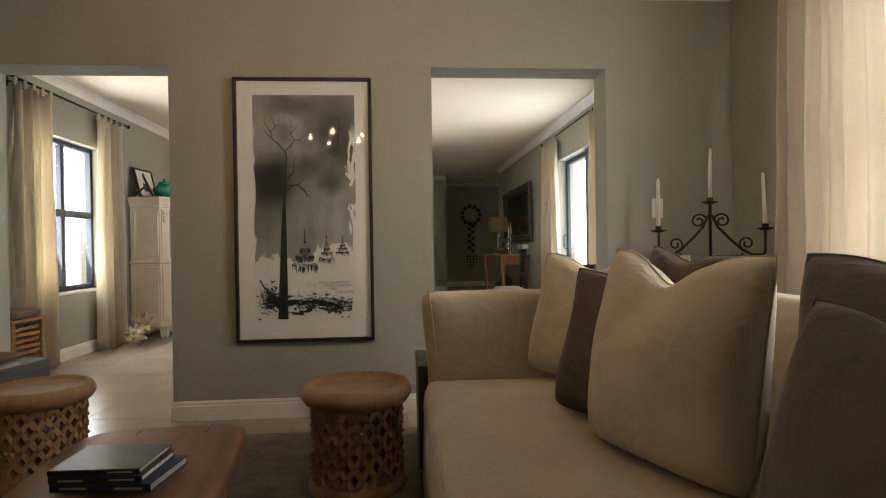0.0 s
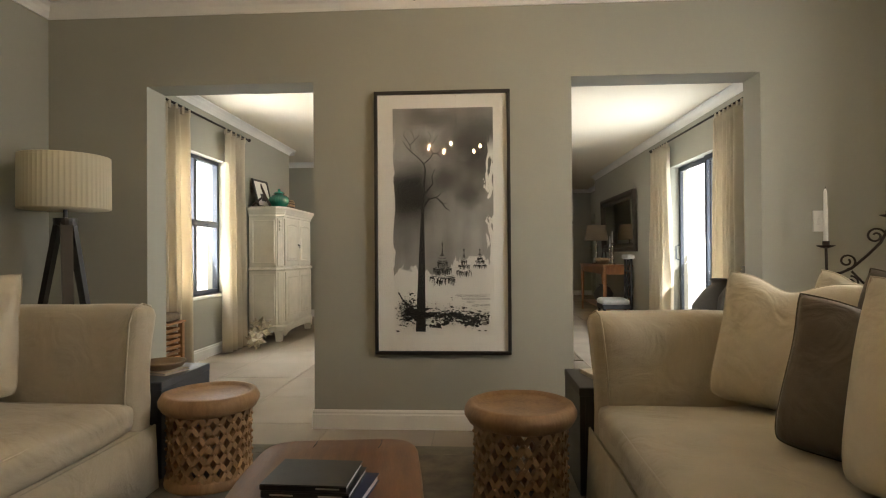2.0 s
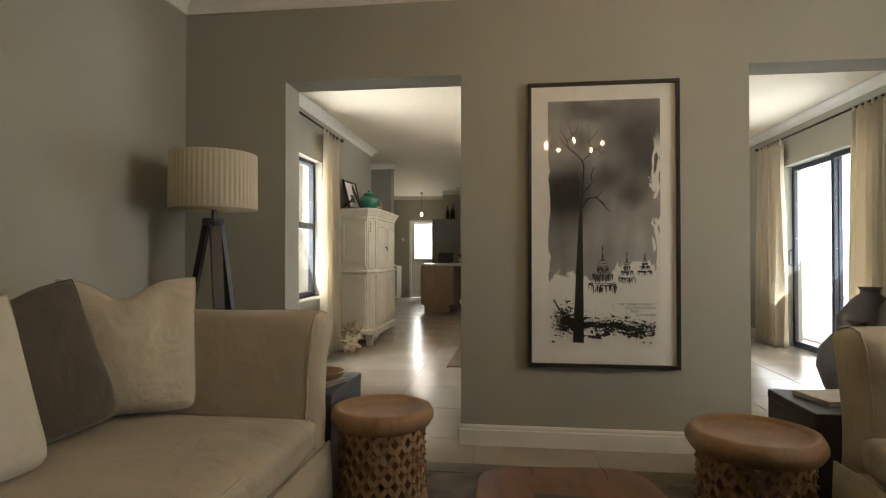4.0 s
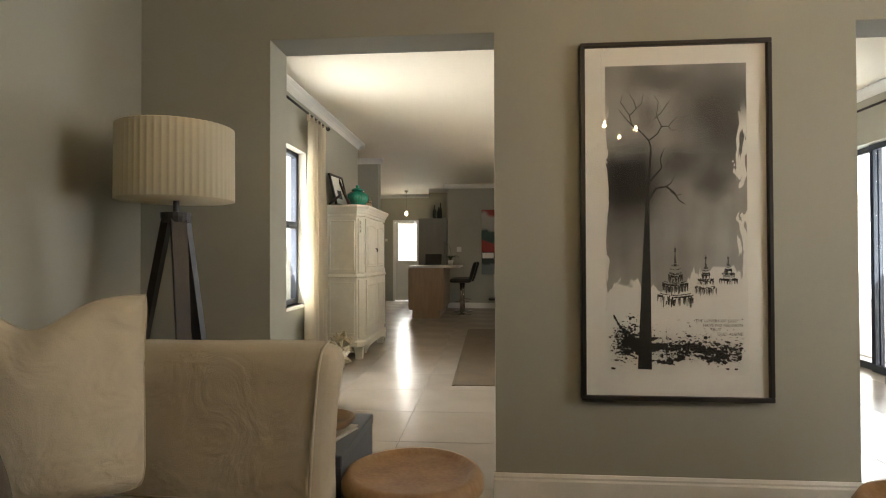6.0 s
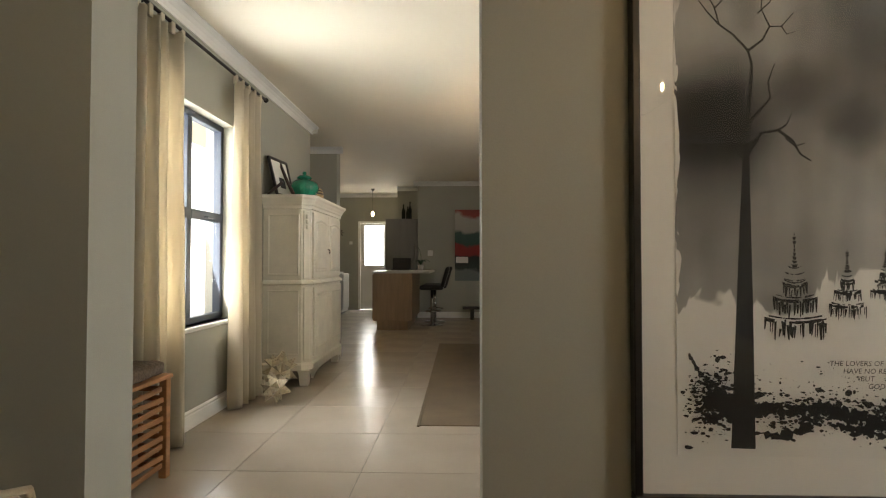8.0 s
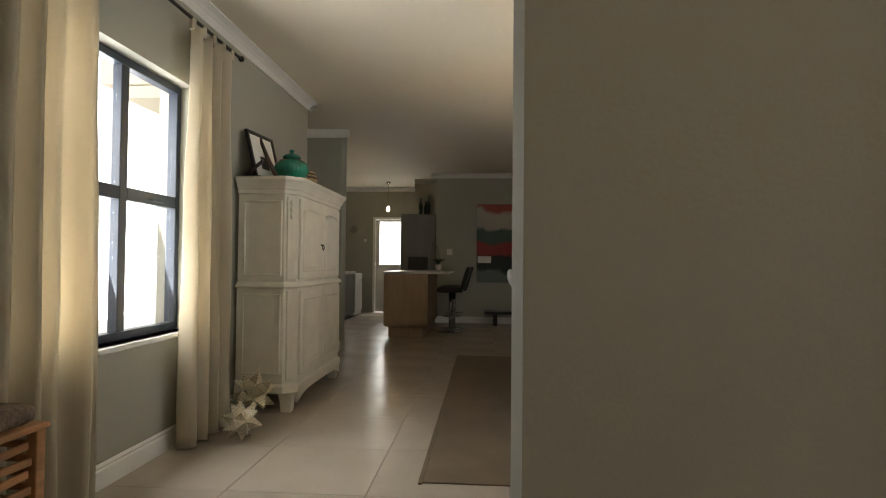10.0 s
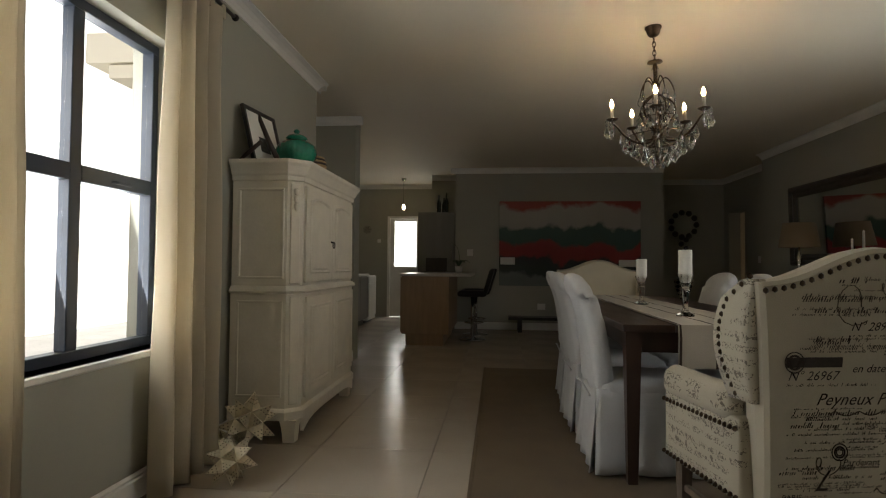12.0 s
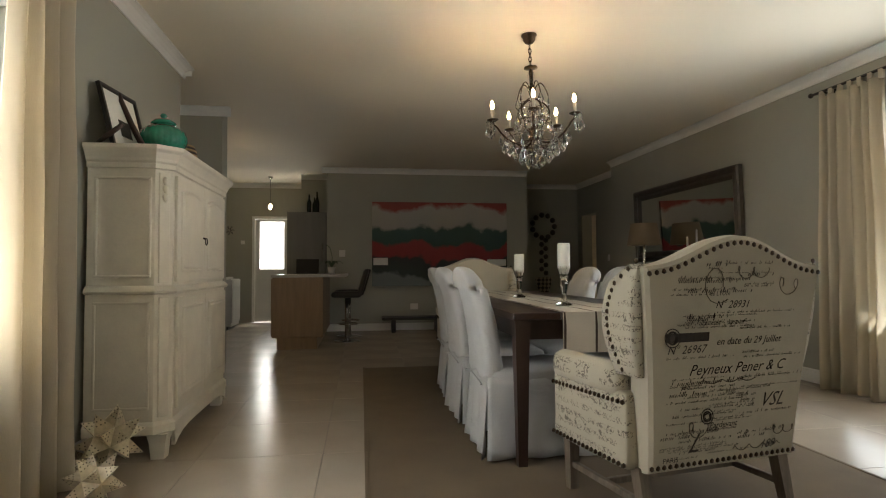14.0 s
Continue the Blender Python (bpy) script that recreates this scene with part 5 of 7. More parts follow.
# slatted wooden box by the curtain
BOXWOOD = material("slatted_box_wood", (0.40, 0.20, 0.085), rough=0.55, vary=0.25, scale=9, grain=60, bump=0.2, stretch=(1, 0.4, 3))
sb = thing("slatted_box", "honey-coloured slatted wooden box beside the dining curtain", "wooden box", pose(-3.09, 4.82, 0))
for x, y in ((0.0, -0.18), (0.0, 0.18), (-0.24, -0.18), (-0.24, 0.18)):
    part("post", boxed(x - 0.02, x + 0.02, y - 0.02, y + 0.02, 0, 0.50, 0.003), BOXWOOD, sb)
for k in range(9):
    z = 0.05 + k * 0.048
    part("slat", boxed(-0.010, 0.004, -0.16, 0.16, z, z + 0.026, 0.003), BOXWOOD, sb).rotation_euler = (0.03 * (-1) ** k, 0, 0)
    part("slat", boxed(-0.22, -0.02, 0.176, 0.19, z, z + 0.026, 0.003), BOXWOOD, sb)
    part("slat", boxed(-0.22, -0.02, -0.19, -0.176, z, z + 0.026, 0.003), BOXWOOD, sb)
part("lid_board", boxed(-0.27, 0.028, -0.21, 0.21, 0.50, 0.52, 0.004), BOXWOOD, sb)
WICKER = material("grey_wicker", (0.17, 0.13, 0.095), rough=0.9, vary=0.4, scale=60, grain=120, bump=0.8)
wk = thing("wicker_cushion", "grey woven pad on the slatted box", "pad", pose(-3.09, 4.82, 0.521))
part("pad", soft_box(-0.24, 0.01, -0.18, 0.18, 0, 0.075, 0.03, 8, 0.006, 9), WICKER, wk, smooth=True)

# flat beige rug under the table
JUTE = material("beige_flatweave", (0.132, 0.098, 0.06), rough=0.95, vary=0.14, scale=4, grain=220, bump=0.5)
rg = thing("dining_rug", "large beige flatweave rug under the dining table", "rug", pose(-0.66, 7.85, 0.001))
part("field", boxed(-1.20, 1.20, -1.91, 1.91, 0, 0.007, 0.002), JUTE, rg)
part("binding", boxed(-1.22, -1.20, -1.93, 1.93, 0, 0.009, 0.002), JUTE, rg)
part("binding", boxed(1.20, 1.22, -1.93, 1.93, 0, 0.009, 0.002), JUTE, rg)

# long dark table
TX, TY0, TY1, TZ = -0.66, 6.62, 9.35, 0.79
tb = thing("dining_table", "long dark-stained wooden dining table", "dining table", pose(TX, (TY0 + TY1) / 2, 0.008))
hl = (TY1 - TY0) / 2
for k in range(4):
    x0 = -0.49 + k * 0.245
    part("top_board", boxed(x0 + 0.0008, x0 + 0.2442, -hl, hl, TZ - 0.043, TZ - 0.008, 0.003), DARKWOOD, tb)
for x in (-0.43, 0.41):
    part("apron", boxed(x, x + 0.022, -hl + 0.14, hl - 0.14, TZ - 0.15, TZ - 0.043), DARKWOOD, tb)
for y in (-hl + 0.09, hl - 0.112):
    part("apron", boxed(-0.38, 0.38, y, y + 0.022, TZ - 0.15, TZ - 0.043), DARKWOOD, tb)
for x in (-0.425, 0.425):
    for y in (-hl + 0.10, hl - 0.10):
        bm = bmesh.new()
        rows = [[bm.verts.new((x + sx * w, y + sy * w, z)) for sx, sy in ((-1, -1), (1, -1), (1, 1), (-1, 1))] for w, z in ((0.024, 0), (0.036, TZ - 0.16), (0.040, TZ - 0.043))]
        for p, q in zip(rows, rows[1:]):
            for i in range(4):
                bm.faces.new((p[i], p[(i + 1) % 4], q[(i + 1) % 4], q[i]))
        bm.faces.new(rows[0])
        bm.faces.new(rows[-1])
        part("leg", bm, DARKWOOD, tb)
LINEN = cloth("runner_linen", (0.52, 0.47, 0.39), through=0.0, vary=0.08, weave=260, scale=8)
rn = thing("table_runner", "pale linen table runner with dark stripes, hanging over the table end", "table runner", pose(TX, 0, 0))


def strip(x0, x1, lift):
    bm = bmesh.new()
    path = [(TY0 - 0.012 - lift, TZ - 0.20), (TY0 - 0.010 - lift, TZ - 0.06), (TY0 - 0.006 - lift, TZ + 0.004), (TY0 + 0.02, TZ + 0.0035 + lift)] + [(TY0 + 0.1 + (TY1 - TY0 - 0.2) * i / 20, TZ + 0.003 + lift + 0.0015 * math.sin(i * 2.1)) for i in range(21)] + [(TY1 - 0.02, TZ + 0.0035 + lift), (TY1 + 0.006 + lift, TZ + 0.004), (TY1 + 0.010 + lift, TZ - 0.2)]
    a = [bm.verts.new((x0 + 0.003 * math.sin(i), y, z)) for i, (y, z) in enumerate(path)]
    b = [bm.verts.new((x1 + 0.003 * math.sin(i * 1.7), y, z)) for i, (y, z) in enumerate(path)]
    for i in range(len(path) - 1):
        bm.faces.new((a[i], b[i], b[i + 1], a[i + 1]))
    return bm


part("cloth", strip(-0.24, 0.24, 0.0), LINEN, rn)
for x in (-0.235, -0.07, 0.058, 0.223):
    part("dark_stripe", strip(x, x + 0.012, 0.0012), DARKSTRAW, rn)

CRYST = crystal("cut_crystal")


def glass_candlestick(label, m, h, r):
    c = thing("glass_candlestick", label, "candlestick", m, "glass candlesticks")
    part("foot", lathe([(0.001, 0), (0.050, 0), (0.052, 0.006), (0.03, 0.018), (0.016, 0.03)], 8), CRYST, c)
    part("stem", lathe([(0.016, 0.03), (0.014, h * 0.3), (0.024, h * 0.62), (0.018, h * 0.68)], 8), CRYST, c)
    part("bowl", lathe([(0.018, h * 0.68), (0.026, h * 0.72), (0.046, h), (0.042, h), (0.024, h * 0.76), (0.001, h * 0.74)], 8), CRYST, c)
    return c


for y, h, ch in ((7.10, 0.23, 0.135), (8.06, 0.205, 0.12)):
    glass_candlestick("faceted glass candlestick on the table runner", pose(TX - 0.05, y, TZ + 0.0055), h, 0.05)
    pc = thing("pillar_candle", "white pillar candle in the glass candlestick", "candle", pose(TX - 0.05, y, TZ + 0.006 + h * 0.80), "pillar candles")
    part("wax", lathe([(0.001, 0), (0.022, 0), (0.036, h * 0.17), (0.036, ch + h * 0.2 - 0.003), (0.033, ch + h * 0.2), (0.01, ch + h * 0.2 - 0.004), (0.001, ch + h * 0.2 - 0.004)], 24), WAX, pc, smooth=True)
    part("wick", tube([(0, 0, ch + h * 0.2 - 0.005), (0.001, 0, ch + h * 0.2 + 0.009)], 0.0015, 5), BLACKWOOD, pc)


# slipcovered chairs: facing +x
def slip_chair(label, m):
    c = thing("dining_chair", label, "chair", m, "slipcovered chairs round the table")
    # backrest: tapering, leaning back
    bm = soft_box(-0.27, -0.17, -0.225, 0.225, 0.40, 1.02, 0.045, 14, 0.005, 6)
    for v in bm.verts:
        t = (v.co.z - 0.40) / 0.62
        v.co.x += -0.135 * t * t + 0.02 * (abs(v.co.y) / 0.225) ** 2 * t
        v.co.y *= 1.0 - 0.10 * t
        if v.co.z > 0.9:
            v.co.z -= 0.05 * (v.co.y / 0.2) ** 2
        v.co.x += 0.006 * math.sin(v.co.y * 26) * (1 - t)
    part("backrest", bm, WHITECLOTH, c, smooth=True)
    part("seat", soft_box(-0.24, 0.31, -0.235, 0.235, 0.38, 0.47, 0.035, 10, 0.004, 6, 0.012), WHITECLOTH, c, smooth=True)
    # skirt with pleats, open at the corners
    for side in range(4):
        bm = bmesh.new()
        n, mz = 22, 8
        ends = [((-0.255, -0.235), (0.315, -0.235)), ((0.315, -0.235), (0.315, 0.235)), ((0.315, 0.235), (-0.255, 0.235)), ((-0.255, 0.235), (-0.255, -0.235))][side]
        (xa, ya), (xb, yb) = ends
        L = math.hypot(xb - xa, yb - ya)
        nx, ny = (yb - ya) / L, -(xb - xa) / L
        lays = []
        for off in (0.0, -0.006):
            rows = []
            for j in range(mz + 1):
                t = j / mz
                row = []
                for i in range(n + 1):
                    u = i / n
                    flare = 0.022 * t + 0.013 * t * math.sin(u * 16 + side) + 0.018 * t * (abs(2 * u - 1) ** 6)
                    x = xa + (xb - xa) * (0.5 + (u - 0.5) * (1 + 0.05 * t)) + nx * (flare + off)
                    y = ya + (yb - ya) * (0.5 + (u - 0.5) * (1 + 0.05 * t)) + ny * (flare + off)
                    row.append(bm.verts.new((x, y, 0.435 - 0.42 * t)))
                rows.append(row)
            lays.append(rows)
            for p, q in zip(rows, rows[1:]):
                for i in range(n):
                    bm.faces.new((p[i], p[i + 1], q[i + 1], q[i]))
        for i in range(n):
            for j in (0, mz):
                bm.faces.new((lays[0][j][i], lays[0][j][i + 1], lays[1][j][i + 1], lays[1][j][i]))
        for j in range(mz):
            for i in (0, n):
                bm.faces.new((lays[0][j][i], lays[0][j + 1][i], lays[1][j + 1][i], lays[1][j][i]))
        part("skirt_panel", bm, WHITECLOTH, c, smooth=True)
    for x in (-0.225, 0.285):
        for y in (-0.20, 0.20):
            part("leg", boxed(x - 0.018, x + 0.018, y - 0.018, y + 0.018, 0, 0.39), DARKWOOD, c)
    bm = tube([(-0.29, -0.23, 0.40), (-0.30, 0.0, 0.43), (-0.29, 0.23, 0.40)], 0.006, 6)
    part("back_tie", bm, WHITECLOTH, c)
    return c


ch = slip_chair("white slipcovered dining chair with a pleated skirt", pose(-0.985, 7.04, 0.008))
for y, dx, rz in ((7.76, -0.01, 1.5), (8.50, 0.02, -2)):
    copy_thing(ch, pose(-0.985 + dx, y, 0.008, 0, 0, rz))
for y, dx, rz in ((7.15, 0.02, 181), (7.86, -0.01, 178), (8.56, 0.03, 182)):
    copy_thing(ch, pose(-0.315 + dx, y, 0.008, 0, 0, rz))


# wing chairs in script-printed cloth: facing +y
def script_cloth():
    """Cream cloth with broken lines of dark script-like marks at two sizes."""
    m = cloth("script_printed_cotton", (0.43, 0.39, 0.30), through=0.0, vary=0.06, weave=300, scale=6)
    n, l = m.node_tree.nodes, m.node_tree.links
    co = n.new("ShaderNodeTexCoord")
    marks = None
    for pitch, fine, cut, gap in ((22.0, 95.0, 0.565, 0.50), (9.0, 42.0, 0.59, 0.58)):
        sep = n.new("ShaderNodeSeparateXYZ")
        l.new(co.outputs["Object"], sep.inputs[0])
        row = n.new("ShaderNodeMath")
        row.operation = "MULTIPLY"
        row.inputs[1].default_value = pitch
        l.new(sep.outputs["Z"], row.inputs[0])
        fr = n.new("ShaderNodeMath")
        fr.operation = "FRACT"
        l.new(row.outputs[0], fr.inputs[0])
        band = n.new("ShaderNodeMath")
        band.operation = "LESS_THAN"
        band.inputs[1].default_value = 0.5
        l.new(fr.outputs[0], band.inputs[0])
        nz = n.new("ShaderNodeTexNoise")
        nz.inputs["Scale"].default_value, nz.inputs["Detail"].default_value, nz.inputs["Distortion"].default_value = fine, 1.5, 1.2
        l.new(co.outputs["Object"], nz.inputs["Vector"])
        letter = n.new("ShaderNodeMath")
        letter.operation = "GREATER_THAN"
        letter.inputs[1].default_value = cut
        l.new(nz.outputs["Fac"], letter.inputs[0])
        nb = n.new("ShaderNodeTexNoise")
        nb.inputs["Scale"].default_value = 7.0
        l.new(co.outputs["Object"], nb.inputs["Vector"])
        keep = n.new("ShaderNodeMath")
        keep.operation = "GREATER_THAN"
        keep.inputs[1].default_value = gap - 0.08
        l.new(nb.outputs["Fac"], keep.inputs[0])
        a = n.new("ShaderNodeMath")
        a.operation = "MULTIPLY"
        l.new(band.outputs[0], a.inputs[0])
        l.new(letter.outputs[0], a.inputs[1])
        b = n.new("ShaderNodeMath")
        b.operation = "MULTIPLY"
        l.new(a.outputs[0], b.inputs[0])
        l.new(keep.outputs[0], b.inputs[1])
        if marks is None:
            marks = b.outputs[0]
        else:
            mx = n.new("ShaderNodeMath")
            mx.operation = "MAXIMUM"
            l.new(marks, mx.inputs[0])
            l.new(b.outputs[0], mx.inputs[1])
            marks = mx.outputs[0]
    bs = n["Principled BSDF"]
    old = bs.inputs["Base Color"].links[0].from_socket
    mix = n.new("ShaderNodeMix")
    mix.data_type = "RGBA"
    mix.inputs[7].default_value = (0.06, 0.045, 0.035, 1)
    sc = n.new("ShaderNodeMath")
    sc.operation = "MULTIPLY"
    sc.inputs[1].default_value = 0.75
    l.new(marks, sc.inputs[0])
    l.new(sc.outputs[0], mix.inputs["Factor"])
    l.new(old, mix.inputs[6])
    l.new(mix.outputs[2], bs.inputs["Base Color"])
    return m


SCRIPT = script_cloth()
PLAINSCRIPT = cloth("script_cotton_ground", (0.43, 0.39, 0.30), through=0.0, vary=0.06, weave=300, scale=6)
PRINT = material("printed_ink", (0.045, 0.035, 0.028), rough=0.9, vary=0.2, scale=60, bump=0.0)
FADED = material("faded_printed_ink", (0.12, 0.095, 0.07), rough=0.9, vary=0.3, scale=90, bump=0.0)
STUDMAT = material("antique_brass_stud", (0.07, 0.048, 0.03), rough=0.4, metal=0.8, vary=0.3, scale=50, bump=0.1)


def wing_top(x, hw=0.40):
    """Camel-back outline."""
    t = abs(x) / hw
    return 1.125 - 0.105 * (0.5 - 0.5 * math.cos(math.pi * min(1, t * 1.12))) - 0.012 * t ** 6


def flare(p):
    """The back and wings widen upwards."""
    return Vector((p[0] * (1 + 0.09 * max(0, (p[2] - 0.24) / 0.85) ** 2), p[1], p[2]))


def wing_reach(t):
    return 0.06 + 0.105 * math.sin(math.pi * min(1, 0.12 + 0.80 * t)) ** 1.1 - 0.06 * max(0, t - 0.8) / 0.2


def wing_chair(label, m):
    c = thing("wing_chair", label, "armchair", m, "wing chairs at the table ends")
    hw, zb = 0.40, 0.24
    n = 32

    def slant(z):
        return 0.1136 * (z - zb)

    # back: outline extruded with softened rims
    prof = []
    for i in range(n + 1):
        x = -hw + 2 * hw * i / n
        prof.append((x, wing_top(x)))
    outline = [(-hw + 0.045, zb), (hw - 0.045, zb)]
    m_rows = 18
    right = [(hw - 0.045 + 0.045 * (j / m_rows), zb + (wing_top(hw) - zb) * j / m_rows) for j in range(1, m_rows)]
    left = [(-x, z) for x, z in reversed(right)]
    outline = outline + right + [(x, z) for x, z in reversed(prof)] + left
    bm = bmesh.new()
    cx, cz = 0.0, 0.7
    loops = []
    for y, s in ((0.010, 0.985), (0.0, 0.965), (0.012, 1.0), (0.05, 1.012), (0.10, 1.0), (0.13, 0.96)):
        loops.append([bm.verts.new((cx + (x - cx) * s, y, cz + (z - cz) * s)) for x, z in outline])
    loops[0] = None
    use = [q for q in loops if q]
    for p, q in zip(use, use[1:]):
        for i in range(len(outline)):
            j = (i + 1) % len(outline)
            bm.faces.new((p[i], p[j], q[j], q[i]))
    bm.faces.new(use[0])
    bm.faces.new(use[-1])
    for v in bm.verts:
        v.co = flare(v.co)
        v.co.y -= slant(v.co.z)
    back = part("backrest", bm, PLAINSCRIPT, c)
    # wings and arms
    for s in (-1, 1):
        bm = bmesh.new()
        rows = []
        steps = 16
        for i in range(steps + 1):
            t = i / steps
            z = 0.60 + 0.44 * t - 0.02 * max(0, t - 0.8) / 0.2
            reach = wing_reach(t)
            y0 = 0.03 - slant(z)
            x_in = s * (hw - 0.035)
            x_out = s * (hw + 0.004 + 0.022 * math.sin(math.pi * t))
            row = []
            for k in range(12):
                a = k / 11
                if a < 0.42:
                    q = (x_out, y0 + reach * a / 0.42)
                elif a < 0.58:
                    b = (a - 0.42) / 0.16 * math.pi
                    q = (x_out + (x_in - x_out) * (0.5 - 0.5 * math.cos(b)) + s * 0.02 * math.sin(b), y0 + reach + 0.035 * math.sin(b))
                else:
                    q = (x_in, y0 + reach * (1 - (a - 0.58) / 0.42))
                row.append(bm.verts.new((q[0], q[1], z)))
            rows.append(row)
        for p, q in zip(rows, rows[1:]):
            for k in range(11):
                bm.faces.new((p[k], p[k + 1], q[k + 1], q[k]))
            bm.faces.new((p[11], p[0], q[0], q[11]))
        bm.faces.new(rows[0])
        bm.faces.new(rows[-1])
        for v in bm.verts:
            v.co = flare(v.co)
        part("wing", bm, SCRIPT, c, smooth=True)
        part("arm", soft_box(*sorted((s * (hw - 0.07), s * (hw + 0.035))), 0.10, 0.60, 0.50, 0.635, 0.055, 10, 0.004, 5), SCRIPT, c, smooth=True)
        part("side_panel", soft_box(*sorted((s * (hw - 0.055), s * (hw + 0.018))), 0.06, 0.585, zb, 0.535, 0.018, 8, 0.002, 5), SCRIPT, c, smooth=True)
    part("seat", soft_box(-hw + 0.06, hw - 0.06, 0.10, 0.62, 0.36, 0.50, 0.05, 12, 0.005, 5, 0.02), SCRIPT, c, smooth=True)
    part("seat_rail", soft_box(-hw + 0.045, hw - 0.045, 0.12, 0.59, zb, 0.38, 0.015, 6), SCRIPT, c, smooth=True)
    # brass studs round the back and along the sides
    bm = bmesh.new()
    bmesh.ops.create_icosphere(bm, subdivisions=1, radius=0.0112)
    for v in bm.verts:
        v.co.y *= 0.6
    first = None
    spots = []
    for i in range(27):
        x = -hw + 0.015 + (2 * hw - 0.03) * i / 26
        z = wing_top(x) - 0.026
        spots.append(flare((x, -0.001 - slant(z), z)))
    for i in range(26):
        spots.append((-hw + 0.05 + (2 * hw - 0.10) * i / 25, -0.003, zb + 0.022))
    for s in (-1, 1):
        for i in range(18):
            spots.append((s * (hw + 0.020), 0.07 + 0.51 * i / 17, 0.497 - 0.012 * (i / 17)))
            spots.append((s * (hw + 0.020), 0.07 + 0.51 * i / 17, zb + 0.02))
        for i in range(16):
            t = i / 15
            z = 0.62 + 0.41 * t
            reach = wing_reach(t)
            spots.append(flare((s * (hw + 0.006 + 0.022 * math.sin(math.pi * t)), 0.03 - slant(z) + reach - 0.008, z)))
    for p in spots:
        if first is None:
            first = part("stud", bm, STUDMAT, c, smooth=True)
            first.location = p
        else:
            shared("stud", first.data, c, Matrix.Translation(p))
    # oak legs and stretchers
    for x, y, lean in ((-hw + 0.055, 0.07, -0.05), (hw - 0.055, 0.07, -0.05), (-hw + 0.055, 0.55, 0.0), (hw - 0.055, 0.55, 0.0)):
        bm = bmesh.new()
        rows = [[bm.verts.new((x + sx * w, y + sy * w + lean * (1 - z / zb), z)) for sx, sy in ((-1, -1), (1, -1), (1, 1), (-1, 1))] for w, z in ((0.020, 0), (0.024, 0.15), (0.026, zb + 0.01))]
        for p, q in zip(rows, rows[1:]):
            for i in range(4):
                bm.faces.new((p[i], p[(i + 1) % 4], q[(i + 1) % 4], q[i]))
        bm.faces.new(rows[0])
        bm.faces.new(rows[-1])
        part("leg", bm, LEGWOOD, c)
    for x in (-hw + 0.055, hw - 0.055):
        part("stretcher", boxed(x - 0.012, x + 0.012, 0.05, 0.53, 0.10, 0.128, 0.003), LEGWOOD, c)
    part("stretcher", boxed(-hw + 0.067, hw - 0.067, 0.29, 0.315, 0.10, 0.126, 0.003), LEGWOOD, c)
    # writing printed on the outside back
    def line(name, body, size, x, z, shear=0.0):
        return text(name, body, size * 0.80, pose(x - 0.045, -0.0025 - slant(z - 0.078), z - 0.078, 96.48), PRINT, c, shear=shear)

    def bar(x, z, w, h):
        y = -0.0022 - slant(z)
        b = part("printed_line", boxed(0, w, -0.0006, 0, 0, h), PRINT if h > 0.02 else FADED, c)
        b.matrix_basis = pose(x, y, z, 6.48)

    line("printed_word", "N\u00b0 28931", 0.052, -0.06, 0.930, 0.35)
    line("printed_word", "de LYON", 0.030, -0.09, 0.978, 0.2)
    line("printed_word", "N\u00b0 26967", 0.056, -0.27, 0.765, 0.3)
    line("printed_word", "en date du 29 Juillet", 0.050, -0.045, 0.790, 0.35)
    line("printed_word", "PARIS", 0.024, 0.02, 0.600)
    line("printed_word", "PARIS", 0.036, -0.26, 0.355)
    line("printed_word", "Pardevant", 0.042, -0.05, 0.470, 0.2)
    line("printed_word", "Peyneux Pener & C", 0.074, -0.165, 0.680, 0.4)
    line("printed_word", "189", 0.062, 0.21, 0.365, 0.4)
    line("printed_word", "VSL", 0.10, 0.19, 0.535, 0.5)
    line("printed_word", "L", 0.13, -0.15, 0.385, 0.6)
    bar(-0.325, 0.73, 0.20, 0.034)
    # unreadable lines: rows of short slanted dashes
    random.seed(31)
    bm = bmesh.new()
    for k in range(84):
        z = 0.285 + 0.74 * (k + 0.3 * random.random()) / 84
        x = random.choice([-0.33, -0.30, -0.26, -0.12, 0.02]) + random.uniform(0, 0.03)
        end = min(0.345, x + random.uniform(0.12, 0.42))
        if z > 0.97:
            x, end = max(x, -0.16), min(end, 0.16)
        if any(lo < z + 0.005 < hi for lo, hi in ((0.84, 0.90), (0.685, 0.77), (0.598, 0.662), (0.388, 0.422))):
            continue
        if 0.45 < z < 0.53:
            end = min(end, 0.12)
        tall = random.choice([0.005, 0.007, 0.009, 0.013])
        while x < end:
            if random.random() < 0.14:
                x += tall * 1.6
            h = tall * random.choice([0.7, 0.8, 0.9, 1.5])
            w = tall * random.uniform(0.18, 0.42)
            lean_x = h * 0.35
            zb2 = random.uniform(-0.0006, 0.0006)
            bm.faces.new([bm.verts.new((q, -0.0024 - slant(z + r), z + r)) for q, r in ((x, zb2), (x + w, zb2), (x + w + lean_x, zb2 + h), (x + lean_x, zb2 + h))])
            x += w + tall * random.uniform(0.25, 0.5)
    tagged(part("small_print", bm, PRINT, c), kind="stuff")
    # looping pen flourishes
    for x0, z0, w, h, turns in ((-0.02, 0.985, 0.17, 0.05, 2.3), (0.20, 0.93, 0.12, 0.075, 1.6), (-0.16, 0.572, 0.28, 0.016, 3.2), (0.22, 0.355, 0.13, 0.04, 2.6), (0.02, 0.30, 0.26, 0.022, 3.6), (-0.20, 0.39, 0.10, 0.07, 1.4), (-0.13, 0.93, 0.05, 0.16, 0.9)):
        pts = []
